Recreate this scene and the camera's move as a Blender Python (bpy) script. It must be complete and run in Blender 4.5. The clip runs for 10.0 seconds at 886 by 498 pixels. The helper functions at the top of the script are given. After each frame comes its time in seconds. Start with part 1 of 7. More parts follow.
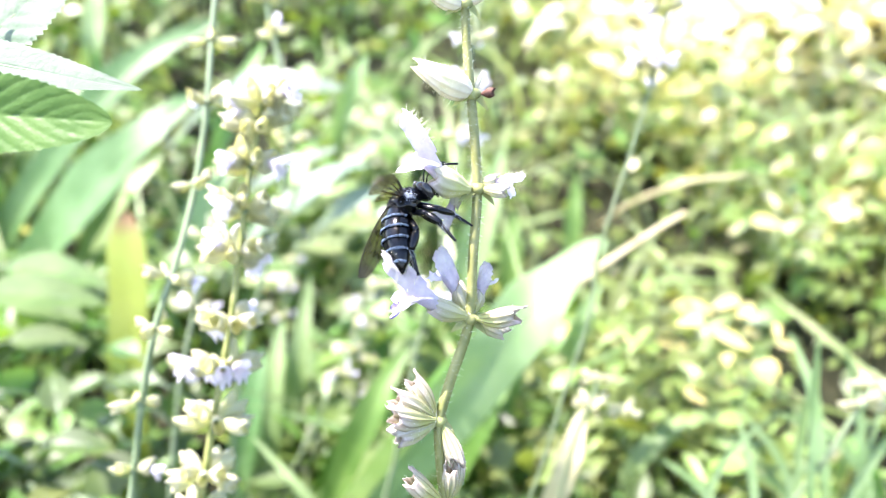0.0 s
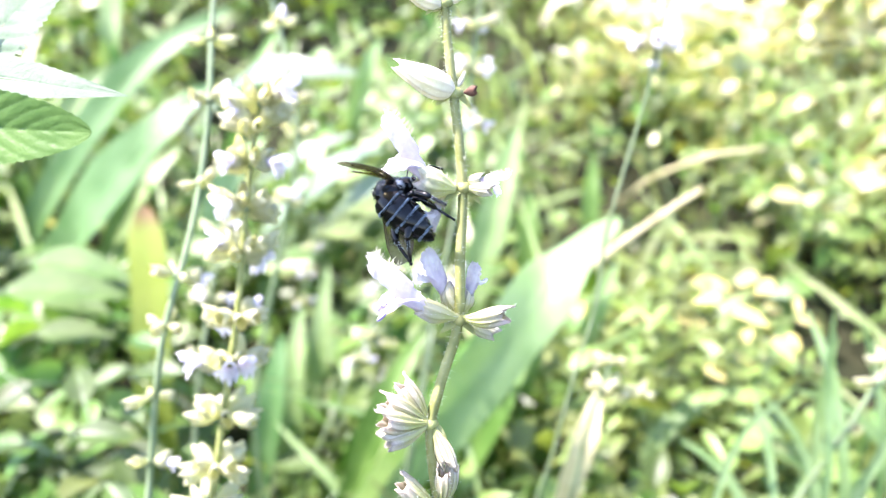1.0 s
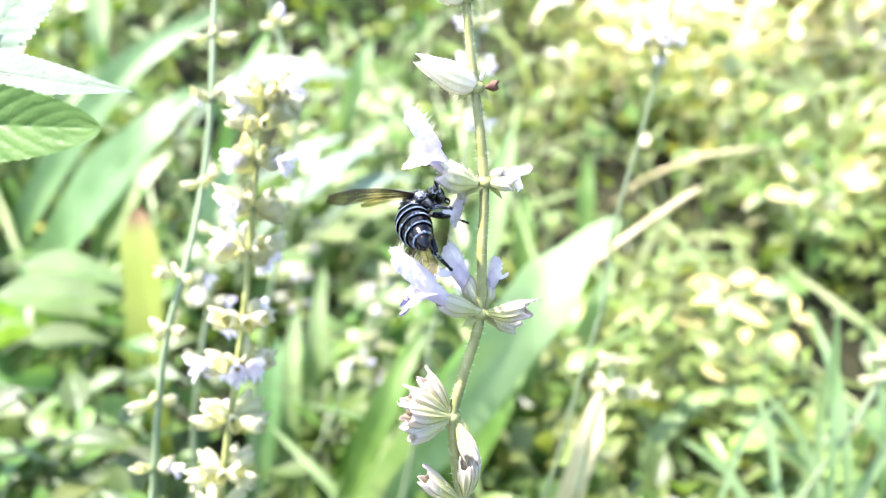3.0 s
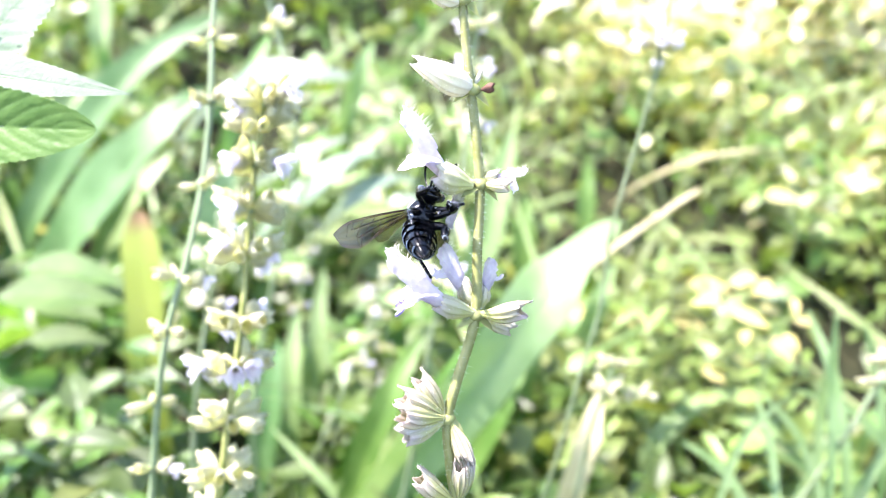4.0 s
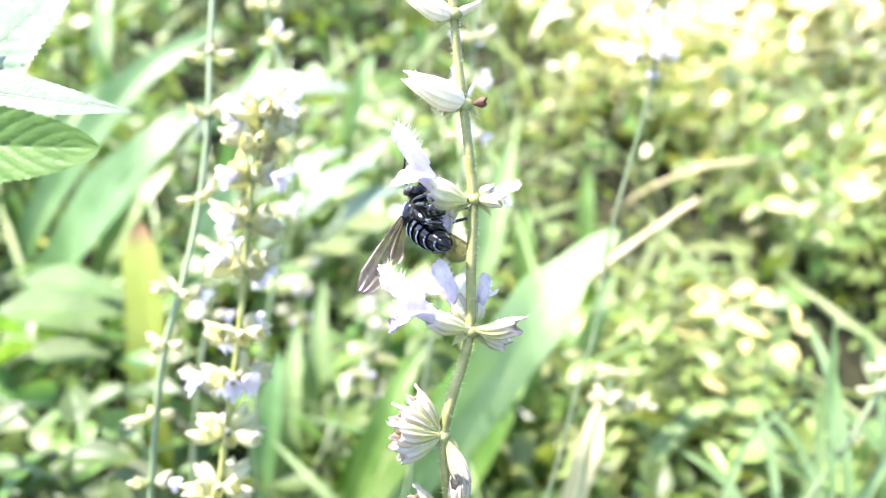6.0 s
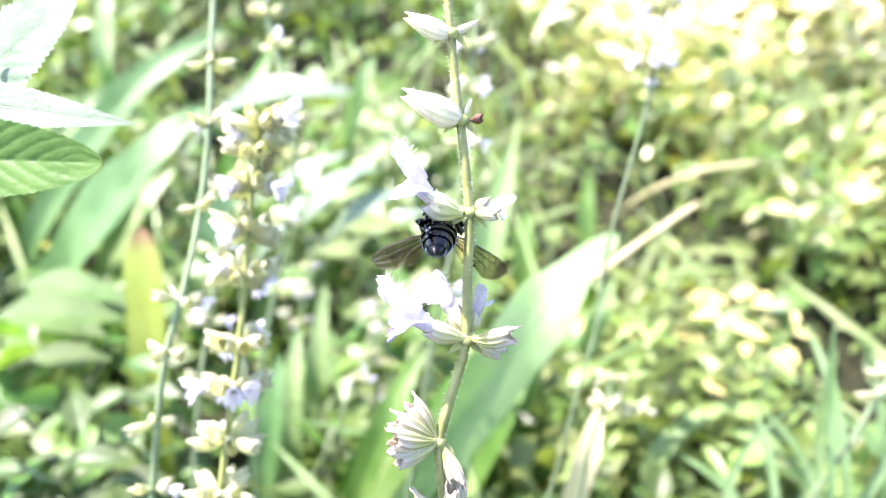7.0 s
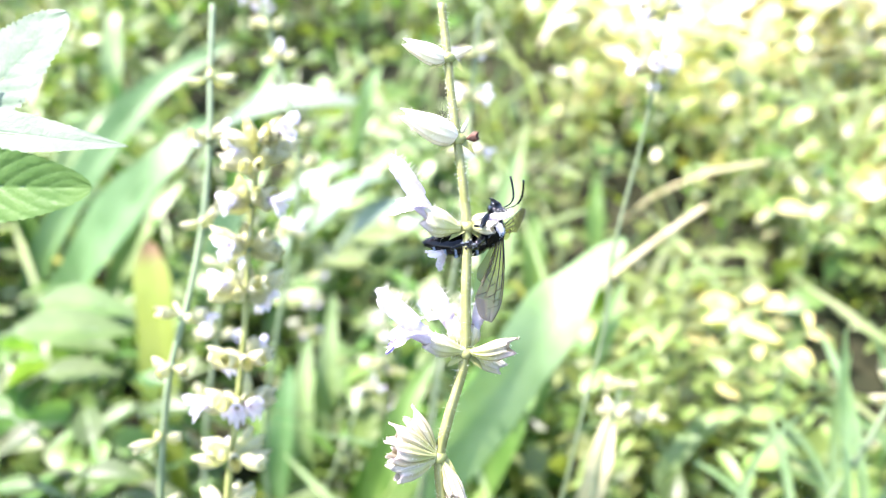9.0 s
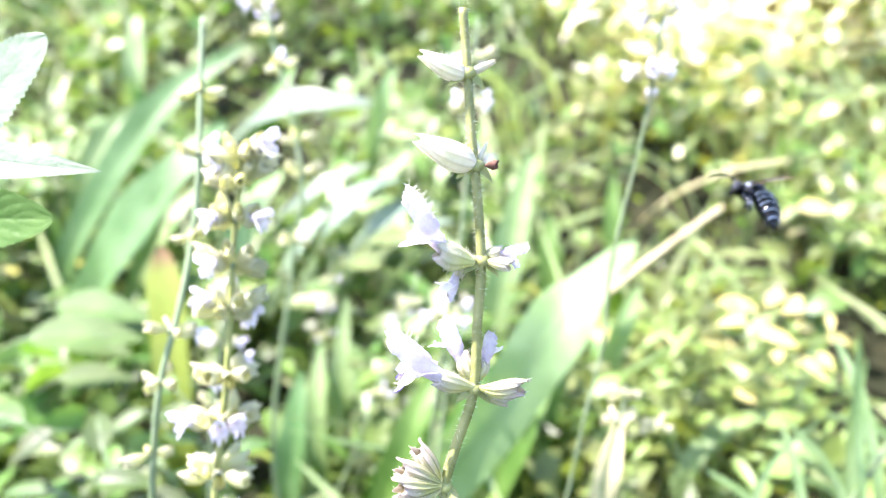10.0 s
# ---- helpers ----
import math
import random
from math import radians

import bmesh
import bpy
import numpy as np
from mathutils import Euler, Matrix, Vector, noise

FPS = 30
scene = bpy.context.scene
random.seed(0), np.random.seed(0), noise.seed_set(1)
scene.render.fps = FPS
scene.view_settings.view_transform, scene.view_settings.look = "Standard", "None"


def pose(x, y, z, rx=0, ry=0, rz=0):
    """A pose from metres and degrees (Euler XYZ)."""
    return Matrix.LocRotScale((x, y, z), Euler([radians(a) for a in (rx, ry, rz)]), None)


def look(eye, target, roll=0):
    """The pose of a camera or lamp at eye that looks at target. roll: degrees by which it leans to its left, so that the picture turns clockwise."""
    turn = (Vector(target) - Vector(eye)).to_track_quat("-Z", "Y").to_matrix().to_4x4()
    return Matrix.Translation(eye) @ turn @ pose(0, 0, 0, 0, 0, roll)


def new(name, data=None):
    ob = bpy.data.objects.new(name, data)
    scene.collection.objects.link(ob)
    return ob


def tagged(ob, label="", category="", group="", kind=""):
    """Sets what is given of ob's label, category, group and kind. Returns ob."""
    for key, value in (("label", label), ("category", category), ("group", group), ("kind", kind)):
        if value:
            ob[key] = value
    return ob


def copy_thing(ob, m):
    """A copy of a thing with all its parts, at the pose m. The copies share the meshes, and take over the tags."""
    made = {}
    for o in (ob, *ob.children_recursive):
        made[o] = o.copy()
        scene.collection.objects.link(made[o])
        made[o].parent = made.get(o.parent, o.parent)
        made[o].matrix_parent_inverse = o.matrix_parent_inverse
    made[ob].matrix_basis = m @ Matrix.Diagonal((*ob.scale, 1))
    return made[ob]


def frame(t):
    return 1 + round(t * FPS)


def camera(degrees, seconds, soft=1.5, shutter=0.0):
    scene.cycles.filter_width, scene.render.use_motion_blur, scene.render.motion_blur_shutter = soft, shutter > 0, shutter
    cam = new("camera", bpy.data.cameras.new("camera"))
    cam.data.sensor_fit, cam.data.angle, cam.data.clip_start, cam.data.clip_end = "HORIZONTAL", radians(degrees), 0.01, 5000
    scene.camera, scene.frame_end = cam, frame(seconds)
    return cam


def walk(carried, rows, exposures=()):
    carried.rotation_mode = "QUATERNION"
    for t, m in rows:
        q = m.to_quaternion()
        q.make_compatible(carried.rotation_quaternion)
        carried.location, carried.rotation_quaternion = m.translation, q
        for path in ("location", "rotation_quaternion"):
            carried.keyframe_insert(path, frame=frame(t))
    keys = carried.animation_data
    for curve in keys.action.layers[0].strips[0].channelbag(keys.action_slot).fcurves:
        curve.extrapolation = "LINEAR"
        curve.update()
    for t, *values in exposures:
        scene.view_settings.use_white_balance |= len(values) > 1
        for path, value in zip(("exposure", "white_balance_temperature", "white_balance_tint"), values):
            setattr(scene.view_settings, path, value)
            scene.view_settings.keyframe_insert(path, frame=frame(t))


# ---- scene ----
# ---- camera ----
cam = camera(60, 10.0, soft=1.1, shutter=0.55)
cam.data.dof.use_dof = True
cam.data.dof.focus_distance = 0.138
cam.data.dof.aperture_fstop = 11.5
PATH = [
    (0.00, pose(-0.00000, -0.00000, 0.47000, 64.946, -3.625, 1.693)),
    (0.50, pose(0.00370, -0.00008, 0.47273, 63.866, -2.330, 2.359)),
    (1.00, pose(0.00696, 0.00035, 0.47451, 63.242, -1.366, 2.805)),
    (1.50, pose(0.00404, 0.00144, 0.47267, 63.426, -1.232, 2.324)),
    (2.00, pose(0.00090, 0.00294, 0.47225, 63.389, -1.459, 1.854)),
    (2.50, pose(0.00033, 0.00305, 0.47171, 63.459, -1.459, 1.735)),
    (4.00, pose(0.00206, 0.00195, 0.47223, 63.631, -1.363, 1.921)),
    (4.50, pose(-0.00186, 0.00325, 0.47146, 63.899, -1.551, 1.259)),
    (5.00, pose(-0.00287, 0.00360, 0.47203, 64.001, -1.666, 1.118)),
    (5.50, pose(0.00199, 0.00159, 0.47223, 64.354, -1.123, 1.744)),
    (7.00, pose(0.00427, 0.00136, 0.47592, 64.380, -0.908, 2.004)),
    (7.50, pose(0.00496, 0.00063, 0.47609, 64.600, -0.608, 2.002)),
    (8.00, pose(0.00616, 0.00131, 0.47622, 64.697, -0.291, 2.157)),
    (8.50, pose(0.00400, 0.00400, 0.47534, 64.815, -0.039, 1.908)),
    (9.00, pose(0.00721, 0.00311, 0.47689, 64.780, 0.539, 2.365)),
    (9.50, pose(0.00970, 0.00511, 0.47723, 64.733, 1.096, 2.855)),
    (9.60, pose(0.01159, 0.00582, 0.47777, 64.683, 1.245, 3.136)),
    (9.70, pose(0.01489, 0.00705, 0.47871, 64.598, 1.506, 3.626)),
    (9.80, pose(0.01847, 0.00838, 0.47974, 64.508, 1.791, 4.158)),
    (9.90, pose(0.01899, 0.00858, 0.47988, 64.496, 1.832, 4.235)),
    (10.00, pose(0.01913, 0.00863, 0.47993, 64.492, 1.843, 4.256)),
]
walk(cam, PATH, exposures=[(0.0, 2.72, 6430, 19), (10.0, 2.72, 6430, 19)])

# ---- daylight: high sun on the left, clear sky ----
SUN_TURN, SUN_HEIGHT = -82.0, 60.0
world = bpy.data.worlds.new("sky")
scene.world = world
world.use_nodes = True
sky = world.node_tree.nodes.new("ShaderNodeTexSky")
sky.sky_type, sky.sun_disc = "NISHITA", False
sky.sun_elevation, sky.sun_rotation = radians(SUN_HEIGHT), radians(SUN_TURN)
back = world.node_tree.nodes["Background"]
back.inputs["Strength"].default_value = 0.14
world.node_tree.links.new(sky.outputs["Color"], back.inputs["Color"])
sun_data = bpy.data.lights.new("sun", "SUN")
sun_data.energy, sun_data.angle, sun_data.color = 4.1, radians(0.6), (1.0, 0.95, 0.93)
sun = new("sun", sun_data)
sun_way = Vector((math.sin(radians(SUN_TURN)) * math.cos(radians(SUN_HEIGHT)),
                  math.cos(radians(SUN_TURN)) * math.cos(radians(SUN_HEIGHT)), math.sin(radians(SUN_HEIGHT))))
sun.matrix_world = look(sun_way * 20, (0, 0, 0))

# ---- the frame of reference: right, up and ahead of the first standpoint, in metres ----
BASE = pose(0, 0, 0.47, 65, 0, 0) @ pose(0, 0, 0, 0, 0, 4)
RIGHT, UP, BACK = (BASE.to_3x3().col[k].copy() for k in range(3))


def at(x, y, d):
    return BASE @ Vector((x, y, -d))


def ground_z(x, y):
    """A bank that rises away from the path and levels out."""
    r = max(min(y, 5.0), -0.6)
    z = -0.075 + 0.2126 * r - 0.012 * max(r - 2.0, 0) ** 2
    return z + 0.03 * noise.noise(Vector((x * 1.7, y * 1.7, 3.1))) + 0.012 * noise.noise(Vector((x * 6, y * 6, 9.0)))


# ---- materials ----
def nodes_of(name):
    m = bpy.data.materials.new(name)
    m.use_nodes = True
    t = m.node_tree
    return m, t, t.nodes["Principled BSDF"], t.nodes["Material Output"]


def plant(name, c1, c2, scale=60.0, rough=0.45, through_light=0.35, glow=(1.25, 1.15, 0.5), vary=0.25, island=False, bump=0.15, tip=None, blush=None, spec=0.4, coat=0.0):
    """Leaf, petal or stem: mottled colour, fine relief, and light that passes through."""
    m, t, p, out = nodes_of(name)
    n, ln = t.nodes, t.links
    co = n.new("ShaderNodeTexCoord")
    a = n.new("ShaderNodeTexNoise")
    a.inputs["Scale"].default_value, a.inputs["Detail"].default_value = scale, 4
    ln.new(co.outputs["Object"], a.inputs["Vector"])
    ramp = n.new("ShaderNodeValToRGB")
    ramp.color_ramp.elements[0].position, ramp.color_ramp.elements[1].position = 0.32, 0.68
    ramp.color_ramp.elements[0].color, ramp.color_ramp.elements[1].color = (*c1, 1), (*c2, 1)
    ln.new(a.outputs["Fac"], ramp.inputs["Fac"])
    hsv = n.new("ShaderNodeHueSaturation")
    ln.new(ramp.outputs["Color"], hsv.inputs["Color"])
    if island:
        rnd = n.new("ShaderNodeNewGeometry").outputs["Random Per Island"]
    else:
        rnd = n.new("ShaderNodeObjectInfo").outputs["Random"]
    for sock, lo, hi in (("Value", 1 - vary, 1 + vary), ("Hue", 0.5 - 0.06 * vary, 0.5 + 0.06 * vary)):
        mp = n.new("ShaderNodeMapRange")
        mp.inputs["To Min"].default_value, mp.inputs["To Max"].default_value = lo, hi
        ln.new(rnd, mp.inputs["Value"])
        ln.new(mp.outputs["Result"], hsv.inputs[sock])
    fine = n.new("ShaderNodeTexNoise")
    fine.inputs["Scale"].default_value, fine.inputs["Detail"].default_value = scale * 9, 3
    ln.new(co.outputs["Object"], fine.inputs["Vector"])
    bp = n.new("ShaderNodeBump")
    bp.inputs["Strength"].default_value, bp.inputs["Distance"].default_value = bump, 0.0004
    ln.new(fine.outputs["Fac"], bp.inputs["Height"])
    ln.new(bp.outputs["Normal"], p.inputs["Normal"])
    colour = hsv.outputs["Color"]
    if blush:
        grade = n.new("ShaderNodeMix")
        grade.data_type = "RGBA"
        att = n.new("ShaderNodeAttribute")
        att.attribute_name = "blush"
        ln.new(att.outputs["Fac"], grade.inputs["Factor"])
        ln.new(colour, grade.inputs["A"])
        grade.inputs["B"].default_value = (*blush, 1)
        colour = grade.outputs["Result"]
    if tip:
        mix = n.new("ShaderNodeMix")
        mix.data_type = "RGBA"
        sep = n.new("ShaderNodeAttribute")
        sep.attribute_name = "wear"
        ln.new(sep.outputs["Fac"], mix.inputs["Factor"])
        ln.new(colour, mix.inputs["A"])
        mix.inputs["B"].default_value = (*tip, 1)
        colour = mix.outputs["Result"]
    ln.new(colour, p.inputs["Base Color"])
    p.inputs["Roughness"].default_value = rough
    p.inputs["Specular IOR Level"].default_value = spec
    p.inputs["Coat Weight"].default_value, p.inputs["Coat Roughness"].default_value = coat, 0.3
    if through_light:
        tr = n.new("ShaderNodeBsdfTranslucent")
        mul = n.new("ShaderNodeMix")
        mul.data_type, mul.blend_type = "RGBA", "MULTIPLY"
        mul.inputs["Factor"].default_value = 1.0
        ln.new(colour, mul.inputs["A"])
        mul.inputs["B"].default_value = (*glow, 1)
        ln.new(mul.outputs["Result"], tr.inputs["Color"])
        sh = n.new("ShaderNodeMixShader")
        sh.inputs["Fac"].default_value = through_light
        ln.new(p.outputs["BSDF"], sh.inputs[1])
        ln.new(tr.outputs["BSDF"], sh.inputs[2])
        ln.new(sh.outputs["Shader"], out.inputs["Surface"])
    return m


M_STEM = plant("spike_stem_green", (0.16, 0.175, 0.045), (0.27, 0.275, 0.095), 300, 0.5, 0.1, vary=0.1)
M_STEM_FAR = plant("stem_green", (0.12, 0.17, 0.075), (0.20, 0.25, 0.14), 120, 0.5, 0.15, vary=0.2)
M_CALYX = plant("calyx_pale", (0.44, 0.47, 0.17), (0.56, 0.55, 0.30), 260, 0.55, 0.4, (1.05, 1.05, 0.75), 0.08, tip=(0.20, 0.17, 0.08), blush=(0.58, 0.50, 0.50), bump=0.3)
M_CALYX_PINK = plant("calyx_mauve", (0.36, 0.39, 0.11), (0.48, 0.47, 0.21), 300, 0.55, 0.4, (1.05, 1.0, 0.85), 0.10, tip=(0.13, 0.12, 0.045), blush=(0.60, 0.49, 0.49), bump=0.3)
M_BUD = plant("bud_cream", (0.58, 0.58, 0.42), (0.74, 0.70, 0.64), 260, 0.55, 0.4, (1.05, 1.0, 0.8), 0.08, tip=(0.30, 0.24, 0.16), bump=0.3)
M_CALYX_FAR = plant("calyx_cream", (0.46, 0.49, 0.27), (0.60, 0.60, 0.42), 200, 0.5, 0.6, (1.05, 1.05, 0.8), 0.15, blush=(0.72, 0.69, 0.54))
M_PETAL = plant("petal_lavender", (0.58, 0.52, 0.58), (0.78, 0.73, 0.73), 420, 0.6, 0.6, (1.0, 1.0, 1.06), 0.06, spec=0.2, bump=0.9)
M_PETAL_DEEP = plant("petal_violet", (0.14, 0.12, 0.30), (0.28, 0.25, 0.48), 200, 0.5, 0.4, (1.0, 1.0, 1.05), 0.06, spec=0.2)
M_LIP = plant("lower_lip_lavender", (0.50, 0.45, 0.60), (0.68, 0.63, 0.71), 420, 0.55, 0.6, (1.0, 1.0, 1.08), 0.06, spec=0.2, bump=0.5)
M_PETAL_FAR = plant("petal_pale", (0.72, 0.67, 0.73), (0.82, 0.79, 0.82), 100, 0.5, 0.6, (1.0, 1.0, 1.05), 0.1, spec=0.2)
M_HAIR = plant("plant_hair", (0.75, 0.76, 0.62), (0.85, 0.85, 0.75), 100, 0.4, 0.4, (1, 1, 0.9), 0.05)
M_DRY = plant("dried_bud", (0.05, 0.022, 0.014), (0.14, 0.06, 0.035), 500, 0.7, 0.1, (1.1, 0.9, 0.6), 0.1)
M_SHOOT = plant("shoot_leaf", (0.050, 0.108, 0.018), (0.088, 0.155, 0.034), 130, 0.45, 0.18, (1.2, 1.3, 0.7), 0.05, bump=0.3, spec=0.2, tip=(0.13, 0.20, 0.07))
# lit copy of the shoot leaf: paler base imitates sun glare
M_SHOOT_LIT = plant("lit_shoot_leaf", (0.095, 0.14, 0.085), (0.15, 0.20, 0.13), 130, 0.6, 0.35, (1.1, 1.15, 0.9), 0.05, bump=0.35, spec=0.35, tip=(0.12, 0.18, 0.10))
M_BLADE = plant("blade_green", (0.065, 0.15, 0.022), (0.125, 0.235, 0.05), 40, 0.5, 0.4, (1.25, 1.2, 0.6), 0.2, spec=0.4)
M_BLADE_GREY = plant("blade_glaucous", (0.145, 0.235, 0.07), (0.23, 0.315, 0.125), 40, 0.55, 0.35, (1.15, 1.2, 0.7), 0.15, spec=0.6, coat=0.1)
M_BLADE_MINT = plant("blade_mint", (0.115, 0.165, 0.098), (0.18, 0.235, 0.155), 40, 0.5, 0.35, (1.1, 1.15, 0.85), 0.12, spec=0.7, coat=0.15)
M_BLADE_LEFT = plant("blade_blue_green", (0.070, 0.145, 0.042), (0.125, 0.215, 0.085), 40, 0.5, 0.35, (1.15, 1.2, 0.7), 0.15, spec=0.35)
M_BLADE_PALE = plant("blade_pale", (0.15, 0.24, 0.085), (0.23, 0.32, 0.15), 40, 0.4, 0.4, (1.2, 1.2, 0.6), 0.1, spec=0.5, coat=0.25)
M_BLADE_TIP = plant("blade_withering", (0.18, 0.235, 0.035), (0.26, 0.30, 0.06), 30, 0.45, 0.4, (1.3, 1.2, 0.5), 0.1, tip=(0.25, 0.15, 0.08))
M_STRAW = plant("straw", (0.38, 0.33, 0.15), (0.53, 0.47, 0.28), 80, 0.6, 0.15, (1, 1, 0.8), 0.15)
M_WEED = plant("weed_leaf", (0.054, 0.112, 0.018), (0.130, 0.208, 0.042), 50, 0.45, 0.42, (1.3, 1.2, 0.6), 0.35, island=True, spec=0.4, coat=0.05)
M_WEED_OLIVE = plant("weed_leaf_olive", (0.095, 0.145, 0.026), (0.205, 0.268, 0.070), 50, 0.5, 0.42, (1.25, 1.1, 0.5), 0.4, island=True, spec=0.5, coat=0.1)
# lighter copy of the weed leaf, with sun highlights put into its colour
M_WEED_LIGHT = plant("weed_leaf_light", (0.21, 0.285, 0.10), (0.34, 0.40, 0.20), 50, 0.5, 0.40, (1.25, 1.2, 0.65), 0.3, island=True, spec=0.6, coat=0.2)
# bright yellow-green base imitates sunlight on the right-hand weeds
M_WEED_SUNLIT = plant("weed_leaf_sunlit", (0.40, 0.40, 0.15), (0.66, 0.63, 0.36), 50, 0.42, 0.42, (1.15, 1.1, 0.65), 0.25, island=True, spec=0.7)
M_WEED_OBJ = plant("weed_leaf_single", (0.032, 0.070, 0.008), (0.078, 0.135, 0.022), 50, 0.45, 0.40, (1.3, 1.25, 0.6), 0.35, spec=0.4, coat=0.05)
# very pale base carries the full-sun brightness of the far right bank
M_SUN_PALE = plant("sun_pale_leaf", (0.74, 0.70, 0.44), (0.88, 0.86, 0.70), 40, 0.5, 0.35, (1.1, 1.05, 0.7), 0.2, island=True)
M_BROAD = plant("broad_weed_leaf", (0.058, 0.112, 0.022), (0.105, 0.168, 0.046), 60, 0.6, 0.4, (1.2, 1.2, 0.65), 0.2, spec=0.3)
M_YELLOW = plant("yellow_leaf", (0.55, 0.47, 0.14), (0.72, 0.64, 0.30), 50, 0.45, 0.45, (1.1, 1.05, 0.7), 0.12)
M_GRASS = plant("grass", (0.19, 0.27, 0.08), (0.37, 0.43, 0.20), 30, 0.42, 0.35, (1.2, 1.15, 0.6), 0.35, island=True, spec=0.6)
# near-black base stands for the shade in gaps between the leaves
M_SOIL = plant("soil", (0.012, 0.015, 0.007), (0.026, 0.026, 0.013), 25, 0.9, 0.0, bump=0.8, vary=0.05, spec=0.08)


def shell(name, c1, c2, rough, coat, scale=1500.0, metal=0.0):
    """Hard glossy insect cuticle with fine pits."""
    m, t, p, out = nodes_of(name)
    n, ln = t.nodes, t.links
    co = n.new("ShaderNodeTexCoord")
    a = n.new("ShaderNodeTexNoise")
    a.inputs["Scale"].default_value = scale * 0.4
    ln.new(co.outputs["Object"], a.inputs["Vector"])
    ramp = n.new("ShaderNodeValToRGB")
    ramp.color_ramp.elements[0].color, ramp.color_ramp.elements[1].color = (*c1, 1), (*c2, 1)
    ln.new(a.outputs["Fac"], ramp.inputs["Fac"])
    ln.new(ramp.outputs["Color"], p.inputs["Base Color"])
    v = n.new("ShaderNodeTexVoronoi")
    v.inputs["Scale"].default_value = scale * 2
    ln.new(co.outputs["Object"], v.inputs["Vector"])
    bp = n.new("ShaderNodeBump")
    bp.inputs["Strength"].default_value, bp.inputs["Distance"].default_value = 0.18, 0.00005
    add = n.new("ShaderNodeMath")
    add.operation = "ADD"
    ln.new(v.outputs["Distance"], add.inputs[0])
    ln.new(a.outputs["Fac"], add.inputs[1])
    ln.new(add.outputs["Value"], bp.inputs["Height"])
    ln.new(bp.outputs["Normal"], p.inputs["Normal"])
    p.inputs["Roughness"].default_value, p.inputs["Coat Weight"].default_value, p.inputs["Metallic"].default_value = rough, coat, metal
    p.inputs["Specular IOR Level"].default_value = 0.28
    return m


M_BEE = shell("bee_black", (0.0005, 0.0007, 0.0014), (0.0015, 0.002, 0.0032), 0.14, 0.0)
M_BAND = shell("bee_band_blue", (0.13, 0.19, 0.29), (0.32, 0.40, 0.50), 0.5, 0.0, 2500)
M_FUZZ = shell("bee_pale_hair", (0.22, 0.27, 0.34), (0.45, 0.50, 0.56), 0.7, 0.0)
M_VEIN = shell("wing_vein", (0.012, 0.007, 0.004), (0.03, 0.018, 0.008), 0.4, 0.0)
M_EYE = shell("bee_eye", (0.010, 0.010, 0.012), (0.03, 0.028, 0.026), 0.2, 0.5)

M_WING, t_, p_, o_ = nodes_of("bee_wing_smoky")
p_.inputs["Base Color"].default_value = (0.060, 0.042, 0.022, 1)
p_.inputs["Roughness"].default_value, p_.inputs["Specular IOR Level"].default_value = 0.30, 1.0
p_.inputs["Coat Weight"].default_value, p_.inputs["Coat Roughness"].default_value, p_.inputs["Coat IOR"].default_value = 0.22, 0.30, 1.6
w_noise = t_.nodes.new("ShaderNodeSeparateXYZ")
w_map = t_.nodes.new("ShaderNodeMapRange")
w_map.inputs["From Min"].default_value, w_map.inputs["From Max"].default_value = 0.006, 0.015
w_map.inputs["To Min"].default_value, w_map.inputs["To Max"].default_value = 0.20, 0.72
w_clear = t_.nodes.new("ShaderNodeBsdfTransparent")
w_clear.inputs["Color"].default_value = (0.60, 0.55, 0.34, 1)
w_mix = t_.nodes.new("ShaderNodeMixShader")
t_.links.new(t_.nodes.new("ShaderNodeTexCoord").outputs["Object"], w_noise.inputs["Vector"])
t_.links.new(w_noise.outputs["X"], w_map.inputs["Value"])
t_.links.new(w_map.outputs["Result"], w_mix.inputs["Fac"])
t_.links.new(w_clear.outputs["BSDF"], w_mix.inputs[1])
t_.links.new(p_.outputs["BSDF"], w_mix.inputs[2])
t_.links.new(w_mix.outputs["Shader"], o_.inputs["Surface"])


# ---- mesh helpers ----
def mesh_of(name, verts, faces, smooth=True):
    me = bpy.data.meshes.new(name)
    me.from_pydata([tuple(v) for v in verts], [], faces)
    if smooth:
        me.polygons.foreach_set("use_smooth", [True] * len(me.polygons))
    me.update()
    return me


def part(name, me, material, parent, label=""):
    """Links a mesh as ONE mesh object under a thing or under a part."""
    ob = new(name, me)
    if not me.materials:
        me.materials.append(material)
    ob.parent = parent
    return tagged(ob, label)


def thing(name, label, category, group="", place=None):
    ob = new(name)
    ob.empty_display_size = 0.01
    if place is not None:
        ob.matrix_world = place if isinstance(place, Matrix) else Matrix.Translation(place)
    return tagged(ob, label, category, group)


